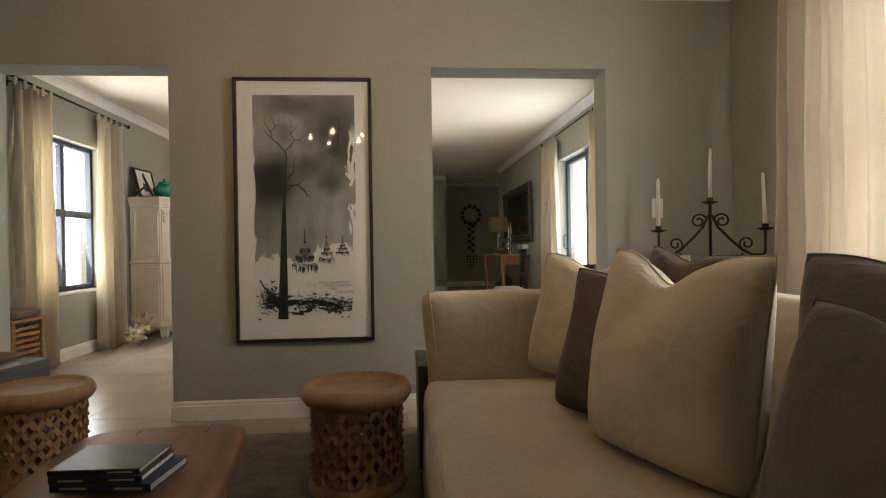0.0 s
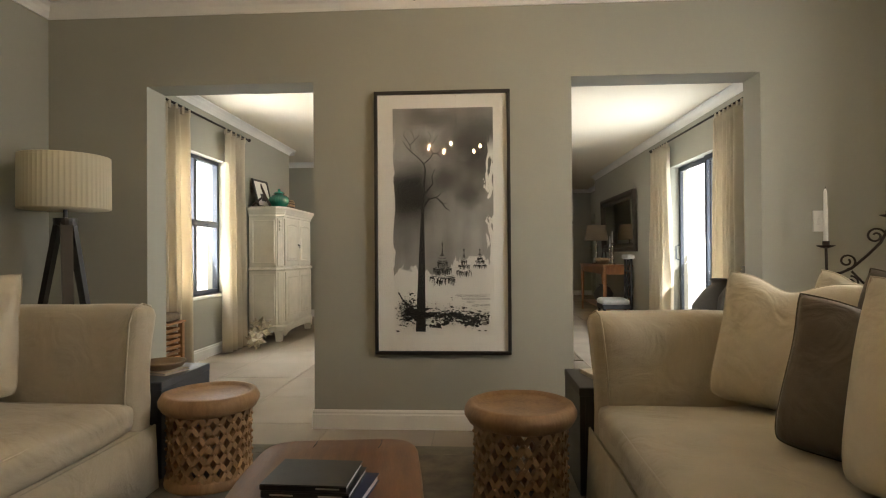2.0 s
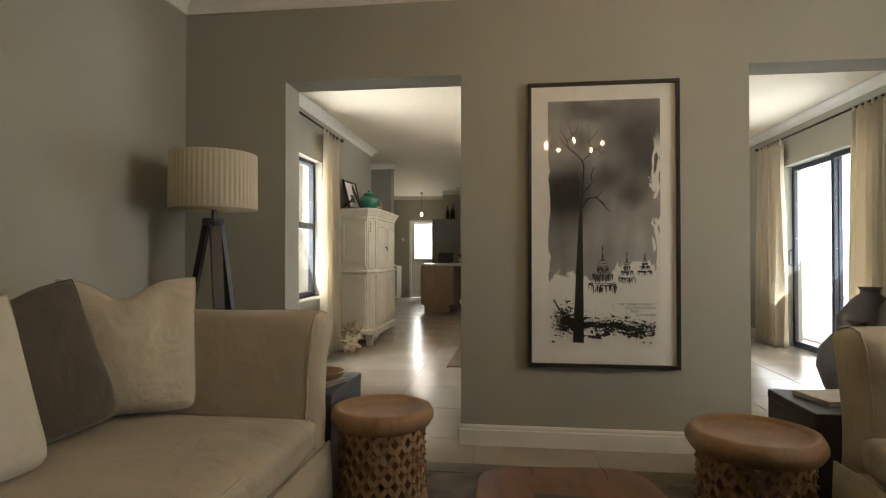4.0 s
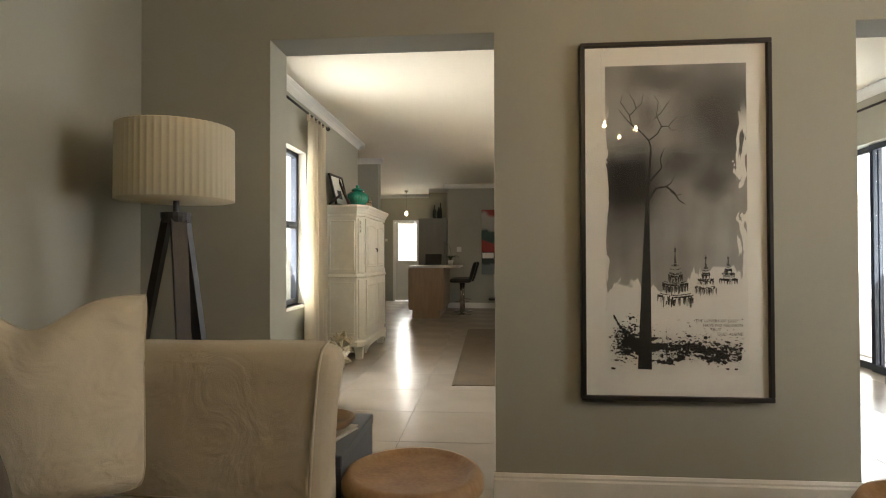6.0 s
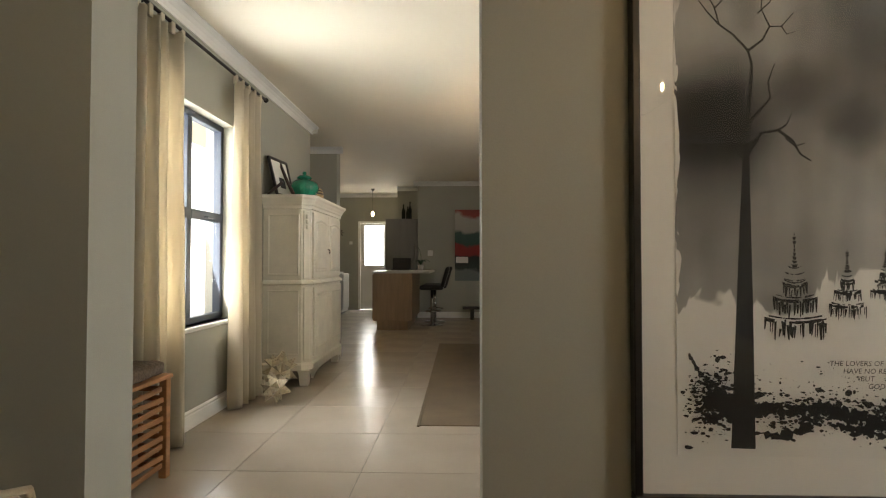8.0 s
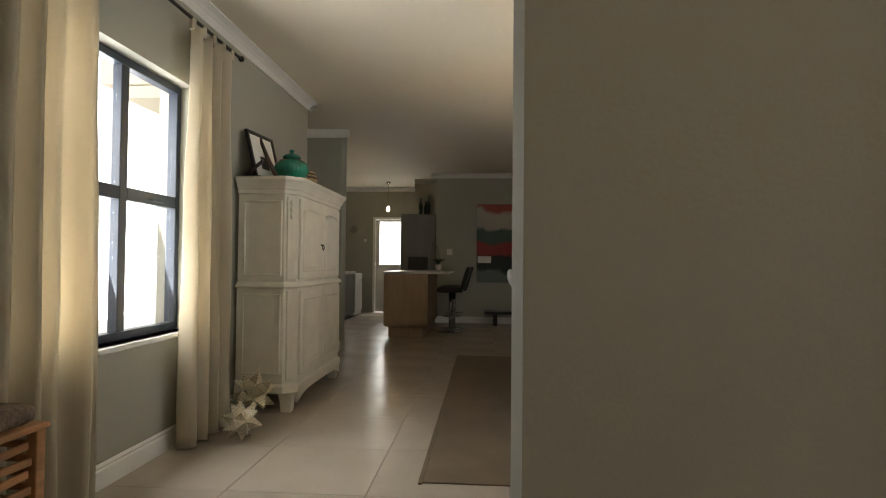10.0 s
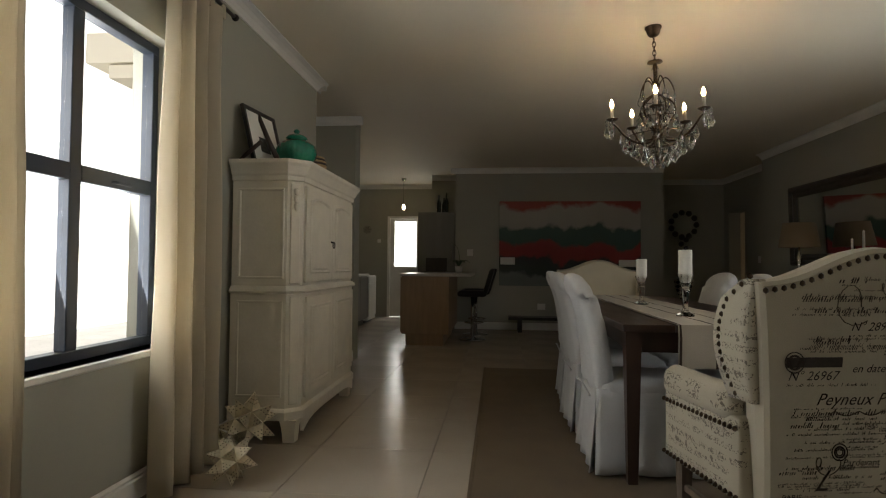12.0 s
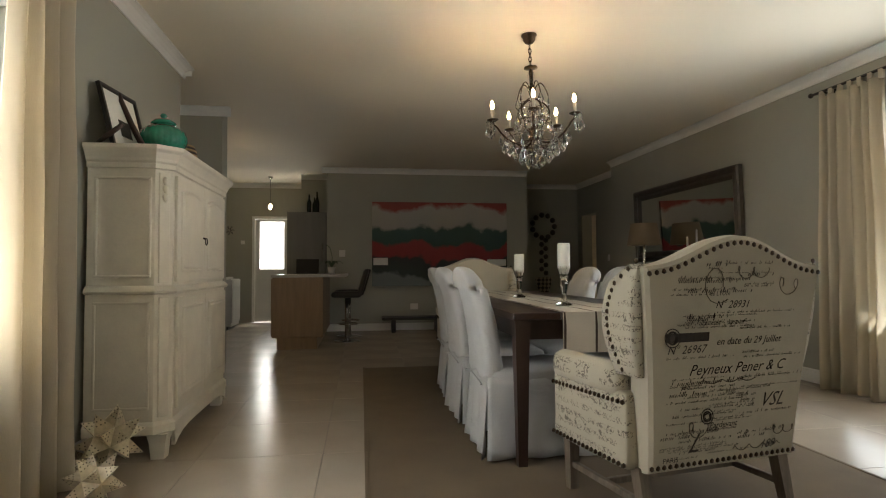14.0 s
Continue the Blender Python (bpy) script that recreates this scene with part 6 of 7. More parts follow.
        for i in range(int(turns * 14) + 1):
            t = i / (turns * 14)
            q = 2 * math.pi * turns * t
            zz = z0 + h * 0.5 * math.sin(q) * (1 - 0.3 * t)
            pts.append((x0 + w * t + 0.35 * h * math.cos(q), -0.0024 - slant(zz), zz))
        part("pen_flourish", tube(pts, 0.0016, 4), FADED, c)
    for x, z, r in ((-0.295, 0.747, 0.034), (-0.295, 0.747, 0.024), (-0.11, 0.44, 0.028), (-0.11, 0.44, 0.019)):
        y = -0.0035 - slant(z)
        for rr in (r, r * 0.6):
            part("printed_seal", tube([(x + rr * math.cos(q), y, z + rr * math.sin(q)) for q in [2 * math.pi * i / 24 for i in range(24)]], 0.002, 4, closed=True), PRINT, c)
    return c


wc = wing_chair("cream wing chair printed with dark French script and brass studs", pose(-0.495, 5.93, 0.008, 0, 0, 11))
copy_thing(wc, pose(-0.66, 10.10, 0.008, 0, 0, 178))


# chandelier: bronze arms, candle bulbs, cut-glass drops; local origin at the ceiling
BRONZE = material("dark_bronze", (0.085, 0.055, 0.032), rough=0.42, metal=0.85, vary=0.3, scale=30, grain=120, bump=0.15)
BULB = emitter("lit_candle_bulb", (1.0, 0.67, 0.33), 460.0)
SLEEVE = material("ivory_candle_sleeve", (0.62, 0.55, 0.42), rough=0.5, vary=0.08, scale=20, bump=0.02)


def chandelier(label, m):
    c = thing("chandelier", label, "chandelier", m, "chandeliers")
    part("canopy", lathe([(0.001, -0.001), (0.055, -0.001), (0.056, -0.01), (0.048, -0.018), (0.042, -0.045), (0.030, -0.062), (0.012, -0.070), (0.001, -0.072)], 28), BRONZE, c, smooth=True)
    for k in range(5):
        z = -0.078 - k * 0.030
        part("chain_link", tube([((0.011 * math.cos(q)) if k % 2 else 0, 0 if k % 2 else 0.011 * math.cos(q), z - 0.012 + 0.021 * math.sin(q)) for q in [2 * math.pi * i / 14 for i in range(14)]], 0.003, 5, closed=True), BRONZE, c, smooth=True)
    part("crown", lathe([(0.001, -0.225), (0.02, -0.228), (0.048, -0.238), (0.05, -0.246), (0.02, -0.252), (0.001, -0.255)], 20), BRONZE, c, smooth=True)
    part("stem", tube([(0, 0, -0.22), (0, 0, -0.80)], 0.009, 8), BRONZE, c)
    part("glass_column", lathe([(0.012, -0.26), (0.026, -0.30), (0.018, -0.35), (0.03, -0.40), (0.014, -0.46)], 14), CRYST, c, smooth=True)
    part("hub", lathe([(0.001, -0.66), (0.02, -0.67), (0.038, -0.70), (0.03, -0.73), (0.016, -0.75), (0.001, -0.76)], 20), BRONZE, c, smooth=True)
    drop = bmesh.new()
    lathe([(0.001, 0), (0.009, -0.012), (0.023, -0.048), (0.019, -0.060), (0.001, -0.084)], 6, drop)
    for v in drop.verts:
        v.co.y *= 0.45
    bead = bmesh.new()
    bmesh.ops.create_icosphere(bead, subdivisions=1, radius=0.0105)
    mesh_of = {}

    def hang(kind, p, rz=0):
        if kind not in mesh_of:
            ob = part("crystal_" + kind, drop if kind == "drop" else bead, CRYST, c)
            ob.matrix_basis = pose(*p, 0, 0, rz)
            mesh_of[kind] = ob.data
        else:
            shared("crystal_" + kind, mesh_of[kind], c, pose(*p, 0, 0, rz))

    n = 5
    for k in range(n):
        a = 2 * math.pi * k / n - 1.86
        ca, sa = math.cos(a), math.sin(a)
        pts = []
        for i in range(15):
            t = i / 14
            r = 0.02 + 0.28 * (1 - math.cos(math.pi * t)) / 2
            z = -0.72 - 0.085 * math.sin(math.pi * min(1, t * 1.25)) + 0.085 * t ** 2.2
            pts.append((r * ca, r * sa, z))
        part("arm", tube(pts, 0.0075, 7), BRONZE, c, smooth=True)
        up = []
        for i in range(13):
            t = i / 12
            r = 0.015 + 0.105 * math.sin(math.pi * t * 0.95)
            z = -0.72 + 0.25 * t + 0.02 * math.sin(math.pi * t)
            up.append((r * math.cos(a + 0.5), r * math.sin(a + 0.5), z))
        part("upper_scroll", tube(up, 0.0065, 6), BRONZE, c, smooth=True)
        for i in (5, 9):
            hang("bead", (up[i][0] * 1.1, up[i][1] * 1.1, up[i][2] - 0.012))
            hang("drop", (up[i][0] * 1.15, up[i][1] * 1.15, up[i][2] - 0.022), k * 60)
        cr = []
        for i in range(11):
            t = i / 10
            r = 0.012 + 0.105 * t
            z = -0.43 - 0.02 * t + 0.085 * math.sin(math.pi * t) ** 0.8
            cr.append((r * math.cos(a + 0.5), r * math.sin(a + 0.5), z))
        part("crown_wire", tube(cr, 0.0045, 6), BRONZE, c, smooth=True)
        hang("drop", cr[-1], k * 60)
        x, y, z = pts[-1]
        part("drip_pan", lathe([(0.001, z), (0.02, z + 0.002), (0.040, z + 0.014), (0.042, z + 0.018), (0.012, z + 0.014), (0.001, z + 0.014)], 16, at=(x, y, 0)), BRONZE, c, smooth=True)
        part("candle_sleeve", lathe([(0.012, z + 0.014), (0.0125, z + 0.09), (0.009, z + 0.094)], 12, at=(x, y, 0)), SLEEVE, c, smooth=True)
        part("bulb", lathe([(0.007, z + 0.094), (0.013, z + 0.108), (0.014, z + 0.118), (0.008, z + 0.138), (0.002, z + 0.152), (0.0005, z + 0.155)], 12, at=(x, y, 0)), BULB, c, smooth=True)
        for j in range(3):
            b = a + 2 * math.pi * (j - 1) / 4.5
            q = (x + 0.040 * math.cos(b), y + 0.040 * math.sin(b), z + 0.010)
            hang("bead", (q[0], q[1], q[2] - 0.010))
            hang("bead", (q[0], q[1], q[2] - 0.034))
            hang("drop", (q[0], q[1], q[2] - 0.044), math.degrees(b))
        for i in (4, 7, 10):
            q = pts[i]
            hang("bead", (q[0], q[1], q[2] - 0.014))
            hang("drop", (q[0], q[1], q[2] - 0.024), math.degrees(a) + 40)
    # rings of drops
    for r, z, cnt in ((0.09, -0.50, 6), (0.13, -0.63, 8)):
        part("crystal_ring", tube([(r * math.cos(q), r * math.sin(q), z) for q in [2 * math.pi * i / 30 for i in range(30)]], 0.003, 5, closed=True), BRONZE, c)
        for k in range(cnt):
            b = 2 * math.pi * k / cnt
            hang("bead", (r * math.cos(b), r * math.sin(b), z - 0.01))
            hang("drop", (r * math.cos(b), r * math.sin(b), z - 0.02), math.degrees(b))
    for ring, (r, z, cnt) in enumerate(((0.215, -0.75, 11), (0.155, -0.795, 9), (0.10, -0.835, 7), (0.055, -0.865, 4))):
        part("crystal_ring", tube([(r * math.cos(q), r * math.sin(q), z) for q in [2 * math.pi * i / 30 for i in range(30)]], 0.003, 5, closed=True), BRONZE, c)
        for k in range(cnt):
            b = 2 * math.pi * (k + 0.5 * ring) / cnt
            hang("bead", (r * math.cos(b), r * math.sin(b), z - 0.01))
            hang("drop", (r * math.cos(b), r * math.sin(b), z - 0.02), math.degrees(b))
    bm = bmesh.new()
    bmesh.ops.create_icosphere(bm, subdivisions=2, radius=0.017, matrix=Matrix.Translation((0, 0, -0.955)))
    part("finial_ball", bm, CRYST, c)
    part("pendant_wire", tube([(0, 0, -0.80), (0, 0, -0.94)], 0.003, 5), BRONZE, c)
    for k in range(3):
        b = 2 * math.pi * k / 3
        part("ring_wire", tube([(0, 0, -0.74), (0.155 * math.cos(b), 0.155 * math.sin(b), -0.775), (0.105 * math.cos(b), 0.105 * math.sin(b), -0.83), (0.058 * math.cos(b), 0.058 * math.sin(b), -0.875), (0, 0, -0.94)], 0.0025, 5), BRONZE, c)
    return c


cl = chandelier("bronze candle chandelier with cut-glass drops, lit", pose(-0.70, 7.78, H) @ pose(0, 0, 0, 0, -2.5))
lc = thing("chandelier", "plain dark iron five-armed candle chandelier, lit", "chandelier", pose(-0.69, 1.85, H, 0, 0, 25), "chandeliers")
part("canopy", lathe([(0.001, -0.001), (0.055, -0.001), (0.048, -0.018), (0.030, -0.05), (0.001, -0.06)], 24), IRON, lc, smooth=True)
part("stem", tube([(0, 0, -0.05), (0, 0, -0.74)], 0.008, 8), IRON, lc)
part("hub", lathe([(0.001, -0.70), (0.03, -0.72), (0.036, -0.74), (0.02, -0.77), (0.001, -0.785)], 20), IRON, lc, smooth=True)
for k in range(5):
    a = 2 * math.pi * k / 5
    ca, sa = math.cos(a), math.sin(a)
    part("arm", tube([((0.02 + 0.23 * t) * ca, (0.02 + 0.23 * t) * sa, -0.735 - 0.05 * math.sin(math.pi * t) + 0.012 * t) for t in [i / 10 for i in range(11)]], 0.006, 6), IRON, lc, smooth=True)
    x, y, z = 0.25 * ca, 0.25 * sa, -0.723
    part("drip_pan", lathe([(0.001, z), (0.02, z + 0.002), (0.036, z + 0.012), (0.001, z + 0.012)], 16, at=(x, y, 0)), IRON, lc, smooth=True)
    part("candle_sleeve", lathe([(0.011, z + 0.012), (0.011, z + 0.065), (0.008, z + 0.068)], 12, at=(x, y, 0)), SLEEVE, lc, smooth=True)
    part("bulb", lathe([(0.006, z + 0.068), (0.0115, z + 0.08), (0.012, z + 0.088), (0.007, z + 0.105), (0.0005, z + 0.12)], 12, at=(x, y, 0)), BULB, lc, smooth=True)

# right-hand wall: mirror, console, lamp and chair
MIRROR = bpy.data.materials.new("mirror_silver")
MIRROR.use_nodes = True
MIRROR.node_tree.nodes["Principled BSDF"].inputs["Metallic"].default_value = 1.0
MIRROR.node_tree.nodes["Principled BSDF"].inputs["Roughness"].default_value = 0.03
MIRROR.node_tree.nodes["Principled BSDF"].inputs["Base Color"].default_value = (0.80, 0.80, 0.78, 1)
FRAMEWOOD = material("dark_carved_frame_wood", (0.055, 0.045, 0.034), rough=0.5, vary=0.35, scale=12, grain=60, bump=0.3)
MY0, MY1, MZ0, MZ1 = 9.22, 11.50, 1.10, 2.09
mr = thing("wall_mirror", "wide mirror in a heavy dark carved wooden frame", "mirror", pose(XR - 0.006, MY0, MZ0) @ pose(0, 0, 0, 0, -1.5))
MW, MH = MY1 - MY0, MZ1 - MZ0
prof = [(0, 0), (0, 0.045), (0.02, 0.062), (0.05, 0.058), (0.07, 0.035), (0.10, 0.045), (0.125, 0.03), (0.14, 0.012)]
for (y0, z0), (y1, z1), (iy, iz) in (((0, 0), (MW, 0), (0, 1)), ((MW, MH), (0, MH), (0, -1)), ((0, MH), (0, 0), (1, 0)), ((MW, 0), (MW, MH), (-1, 0))):
    bm = bmesh.new()
    ends = []
    for (y, z), sgn in (((y0, z0), 1), ((y1, z1), -1)):
        dy, dz = (y1 - y0), (z1 - z0)
        L = math.hypot(dy, dz)
        dy, dz = dy / L * sgn, dz / L * sgn
        ends.append([bm.verts.new((-h, y + (iy + dy) * w, z + (iz + dz) * w)) for w, h in prof])
    for k in range(len(prof) - 1):
        bm.faces.new((ends[0][k], ends[0][k + 1], ends[1][k + 1], ends[1][k]))
    part("frame_member", bm, FRAMEWOOD, mr)
part("mirror_glass", boxed(-0.014, -0.010, 0.13, MW - 0.13, 0.13, MH - 0.13), MIRROR, mr)
part("backboard", boxed(-0.009, -0.001, 0.01, MW - 0.01, 0.01, MH - 0.01), BLACKWOOD, mr)

cs = thing("console_table", "honey-coloured wooden console table under the mirror", "console table", pose(1.76, 10.35, 0))
part("tabletop", boxed(-0.24, 0.24, -1.0, 1.0, 0.85, 0.885, 0.006), CONSOLEWOOD, cs)
for x in (-0.20, 0.185):
    part("apron", boxed(x, x + 0.016, -0.92, 0.92, 0.73, 0.85), CONSOLEWOOD, cs)
for y in (-0.95, 0.934):
    part("apron", boxed(-0.17, 0.17, y, y + 0.016, 0.73, 0.85), CONSOLEWOOD, cs)
for x in (-0.195, 0.195):
    for y in (-0.94, 0.94):
        part("leg", lathe([(0.018, 0), (0.02, 0.02), (0.034, 0.70), (0.036, 0.85)], 8, at=(x, y, 0)), CONSOLEWOOD, cs)
part("shelf", boxed(-0.19, 0.19, -0.90, 0.90, 0.16, 0.185), CONSOLEWOOD, cs)
SILVER = material("tarnished_silver", (0.55, 0.52, 0.46), rough=0.25, metal=1.0, vary=0.15, scale=20, bump=0.05)
for y, h in ((9.62, 0.36), (9.80, 0.29)):
    s = thing("silver_candlestick", "turned silver candlestick with a white candle on the console", "candlestick", pose(1.74, y, 0.886), "silver candlesticks")
    prof_c = [(0.001, 0), (0.055, 0), (0.055, 0.008), (0.02, 0.03)]
    for k in range(5):
        z = 0.03 + (h - 0.05) * k / 5
        prof_c += [(0.012, z + 0.01), (0.024, z + (h - 0.05) / 10), (0.012, z + (h - 0.05) / 5 - 0.006)]
    part("stick", lathe(prof_c + [(0.028, h - 0.01), (0.03, h), (0.001, h)], 18), SILVER, s, smooth=True)
    part("candle", lathe([(0.011, h), (0.010, h + 0.18), (0.002, h + 0.19)], 10), WAX, s, smooth=True)
tl = thing("table_lamp", "table lamp with a taupe shade and mirrored base on the console", "table lamp", pose(1.72, 10.75, 0.886))
part("base", lathe([(0.001, 0), (0.08, 0), (0.085, 0.015), (0.04, 0.03), (0.018, 0.05), (0.03, 0.12), (0.018, 0.2), (0.028, 0.3), (0.012, 0.38), (0.012, 0.46)], 20), SILVER, tl, smooth=True)
LINENSHADE = cloth("taupe_shade", (0.26, 0.20, 0.13), through=0.3, vary=0.06, weave=260)
part("shade", lathe([(0.21, 0.42), (0.212, 0.424), (0.165, 0.70), (0.162, 0.70), (0.206, 0.424)], 36), LINENSHADE, tl, smooth=True)
hb = thing("wooden_bowl", "carved dark wooden bowl with a curved handle on the console", "bowl", pose(1.72, 10.15, 0.886))
part("bowl", lathe([(0.001, 0), (0.07, 0), (0.14, 0.05), (0.17, 0.11), (0.16, 0.11), (0.12, 0.05), (0.001, 0.02)], 28), BOWLWOOD, hb, smooth=True)
part("handle", tube([(0.0, -0.16, 0.10), (0, -0.13, 0.19), (0, -0.02, 0.23), (0, 0.10, 0.20), (0, 0.16, 0.10)], 0.012, 8), DARKWOOD, hb, smooth=True)
uv = thing("floor_urn", "round dark clay pot standing under the console", "urn", pose(1.74, 10.3, 0.186))
part("pot", lathe([(0.001, 0), (0.08, 0), (0.16, 0.10), (0.17, 0.18), (0.11, 0.28), (0.06, 0.31), (0.075, 0.34), (0.06, 0.34), (0.001, 0.30)], 28), CHARCOAL, uv, smooth=True)

pd = thing("prayer_chair", "low dark carved chair with a white seat and padded top rail", "chair", pose(1.72, 8.62, 0, 0, 0, 0))
part("seat", soft_box(-0.42, -0.02, -0.20, 0.20, 0.33, 0.41, 0.035, 8, 0.003, 6, 0.015), WHITECLOTH, pd, smooth=True)
part("seat_rail", boxed(-0.41, -0.01, -0.195, 0.195, 0.27, 0.335, 0.005), BLACKWOOD, pd)
for x, y in ((-0.38, -0.16), (-0.38, 0.16), (0.0, -0.16), (0.0, 0.16)):
    part("leg", lathe([(0.014, 0), (0.022, 0.03), (0.014, 0.06), (0.024, 0.15), (0.016, 0.22), (0.026, 0.28)], 12, at=(x, y, 0)), BLACKWOOD, pd, smooth=True)
for y in (-0.165, 0.165):
    part("back_post", lathe([(0.018, 0.27), (0.022, 0.4), (0.014, 0.5), (0.022, 0.62), (0.014, 0.75), (0.018, 0.99)], 12, at=(0.005, y, 0)), BLACKWOOD, pd, smooth=True)
for z in (0.42, 0.62, 0.82):
    part("carved_splat", tube([(0.005, 0.045 * math.cos(q) * 1.2, z + 0.085 + 0.085 * math.sin(q)) for q in [2 * math.pi * i / 20 for i in range(20)]], 0.011, 6, closed=True), BLACKWOOD, pd, smooth=True)
for z in (0.42, 0.60, 0.80, 0.97):
    part("back_rail", boxed(-0.008, 0.018, -0.16, 0.16, z, z + 0.024, 0.003), BLACKWOOD, pd)
part("top_pad", soft_box(-0.05, 0.06, -0.19, 0.19, 0.985, 1.055, 0.03, 8, 0.002, 6), WHITECLOTH, pd, smooth=True)

CLAY = material("dark_fired_clay", (0.06, 0.052, 0.042), rough=0.5, vary=0.35, scale=6, grain=50, bump=0.25)
for label, x, y, prof_v in (
        ("squat dark clay vase with a short neck by the opening", 1.32, 4.95, [(0.001, 0), (0.10, 0), (0.20, 0.10), (0.255, 0.26), (0.235, 0.40), (0.14, 0.52), (0.065, 0.565), (0.06, 0.585), (0.075, 0.61), (0.06, 0.61), (0.05, 0.58)]),
        ("tall dark clay vase with a narrow neck by the curtain", 1.68, 5.40, [(0.001, 0), (0.11, 0), (0.19, 0.15), (0.25, 0.40), (0.23, 0.60), (0.13, 0.74), (0.07, 0.79), (0.068, 0.82), (0.085, 0.845), (0.065, 0.845), (0.055, 0.80)]),
        ("large dark clay urn with rounded shoulders by the curtain", 1.70, 4.80, [(0.001, 0), (0.12, 0), (0.22, 0.18), (0.29, 0.48), (0.26, 0.72), (0.16, 0.88), (0.09, 0.94), (0.10, 0.97), (0.075, 0.97), (0.06, 0.92)])):
    v = thing("floor_vase", label, "vase", pose(x, y, 0), "dark clay vases")
    part("body", lathe(prof_v, 44, wave=lambda a, r, z: r * (1 + 0.006 * math.sin(3 * a + z * 9))), CLAY, v, smooth=True)

# end wall: wide abstract canvas, bench, sockets
def canvas_paint():
    """Bands of loose acrylic: red, cream clouds, green hills, red, black, grey-blue; local z 0..1.43."""
    m = material("abstract_acrylic", (0.5, 0.5, 0.5), rough=0.55, vary=0.1, scale=8, grain=50, bump=0.3)
    n, l = m.node_tree.nodes, m.node_tree.links
    co = n.new("ShaderNodeTexCoord")
    sep = n.new("ShaderNodeSeparateXYZ")
    l.new(co.outputs["Object"], sep.inputs[0])
    nz = n.new("ShaderNodeTexNoise")
    nz.inputs["Scale"].default_value, nz.inputs["Detail"].default_value = 1.6, 3.0
    mp = n.new("ShaderNodeMapping")
    mp.inputs["Scale"].default_value = (1, 1, 0.6)
    l.new(co.outputs["Object"], mp.inputs["Vector"])
    l.new(mp.outputs["Vector"], nz.inputs["Vector"])
    nf = n.new("ShaderNodeTexNoise")
    nf.inputs["Scale"].default_value, nf.inputs["Detail"].default_value = 11.0, 4.0
    l.new(co.outputs["Object"], nf.inputs["Vector"])
    a = n.new("ShaderNodeMath")
    a.operation = "MULTIPLY_ADD"
    a.inputs[1].default_value = 0.60
    l.new(nz.outputs["Fac"], a.inputs[0])
    l.new(sep.outputs["Z"], a.inputs[2])
    b = n.new("ShaderNodeMath")
    b.operation = "MULTIPLY_ADD"
    b.inputs[1].default_value = 0.10
    l.new(nf.outputs["Fac"], b.inputs[0])
    l.new(a.outputs[0], b.inputs[2])
    sc = n.new("ShaderNodeMapRange")
    sc.inputs["From Min"].default_value, sc.inputs["From Max"].default_value = 0.35, 1.78
    l.new(b.outputs[0], sc.inputs["Value"])
    ramp = n.new("ShaderNodeValToRGB")
    l.new(sc.outputs["Result"], ramp.inputs["Fac"])
    cr = ramp.color_ramp
    stops = ((0.0, (0.13, 0.16, 0.16)), (0.12, (0.15, 0.17, 0.165)), (0.16, (0.02, 0.035, 0.03)), (0.33, (0.025, 0.022, 0.02)), (0.36, (0.25, 0.018, 0.018)), (0.49, (0.27, 0.024, 0.022)), (0.52, (0.035, 0.075, 0.06)), (0.66, (0.045, 0.095, 0.075)), (0.70, (0.38, 0.36, 0.32)), (0.88, (0.43, 0.40, 0.35)), (0.93, (0.30, 0.055, 0.04)), (1.0, (0.26, 0.05, 0.04)))
    while len(cr.elements) < len(stops):
        cr.elements.new(0.5)
    for e, (p, col) in zip(cr.elements, stops):
        e.position, e.color = p, (*col, 1)
    l.new(ramp.outputs["Color"], n["Principled BSDF"].inputs["Base Color"])
    return m


cv = thing("abstract_canvas", "wide unframed abstract canvas in red, cream, green and black", "painting", pose(-1.72, YF - 0.002, 0.735))
part("canvas", boxed(0, 2.30, -0.04, 0, 0, 1.405, 0.003), canvas_paint(), cv)
part("pale_patch", boxed(0.02, 0.26, -0.0415, -0.040, 0.35, 0.47), MATBOARD, cv)
part("pale_patch", boxed(1.95, 2.28, -0.0415, -0.040, 0.33, 0.44), MATBOARD, cv)
bn = thing("low_bench", "low dark wooden bench under the canvas", "bench", pose(-1.02, 13.12, 0))
part("seat", boxed(-0.55, 0.55, -0.17, 0.17, 0.20, 0.245, 0.008), BLACKWOOD, bn)
for x in (-0.40, 0.32):
    part("leg", boxed(x, x + 0.07, -0.13, 0.13, 0, 0.20, 0.006), BLACKWOOD, bn)
plate("wall_socket", "white double wall socket near the skirting", pose(-1.02, YF, 0.39), 0.13, 0.10, [(-0.03, 0), (0.03, 0)])
plate("light_switch", "white light switch plate on the end wall", pose(-2.21, YF, 1.28), 0.10, 0.11, [(0, 0)])

# alcove: wall hanging of dark discs above a chequered cone
hg = thing("wall_hanging", "wall hanging of dark discs above a chequered woven cone", "wall hanging", pose(1.72, 14.84, 0))
DISC = material("dark_disc", (0.03, 0.022, 0.016), rough=0.6, vary=0.4, scale=20, bump=0.2)
for k in range(11):
    a = 2 * math.pi * k / 11
    part("disc", lathe([(0.001, 0), (0.052, 0), (0.055, 0.01), (0.02, 0.022), (0.001, 0.022)], 12), DISC, hg, smooth=True).matrix_basis = pose(0.23 * math.cos(a), 0, 1.86 + 0.23 * math.sin(a), 90)
for k in range(9):
    part("disc", lathe([(0.001, 0), (0.048, 0), (0.05, 0.01), (0.02, 0.02), (0.001, 0.02)], 12), DISC, hg, smooth=True).matrix_basis = pose(0.045 * (-1) ** k, 0, 1.58 - k * 0.082, 90)
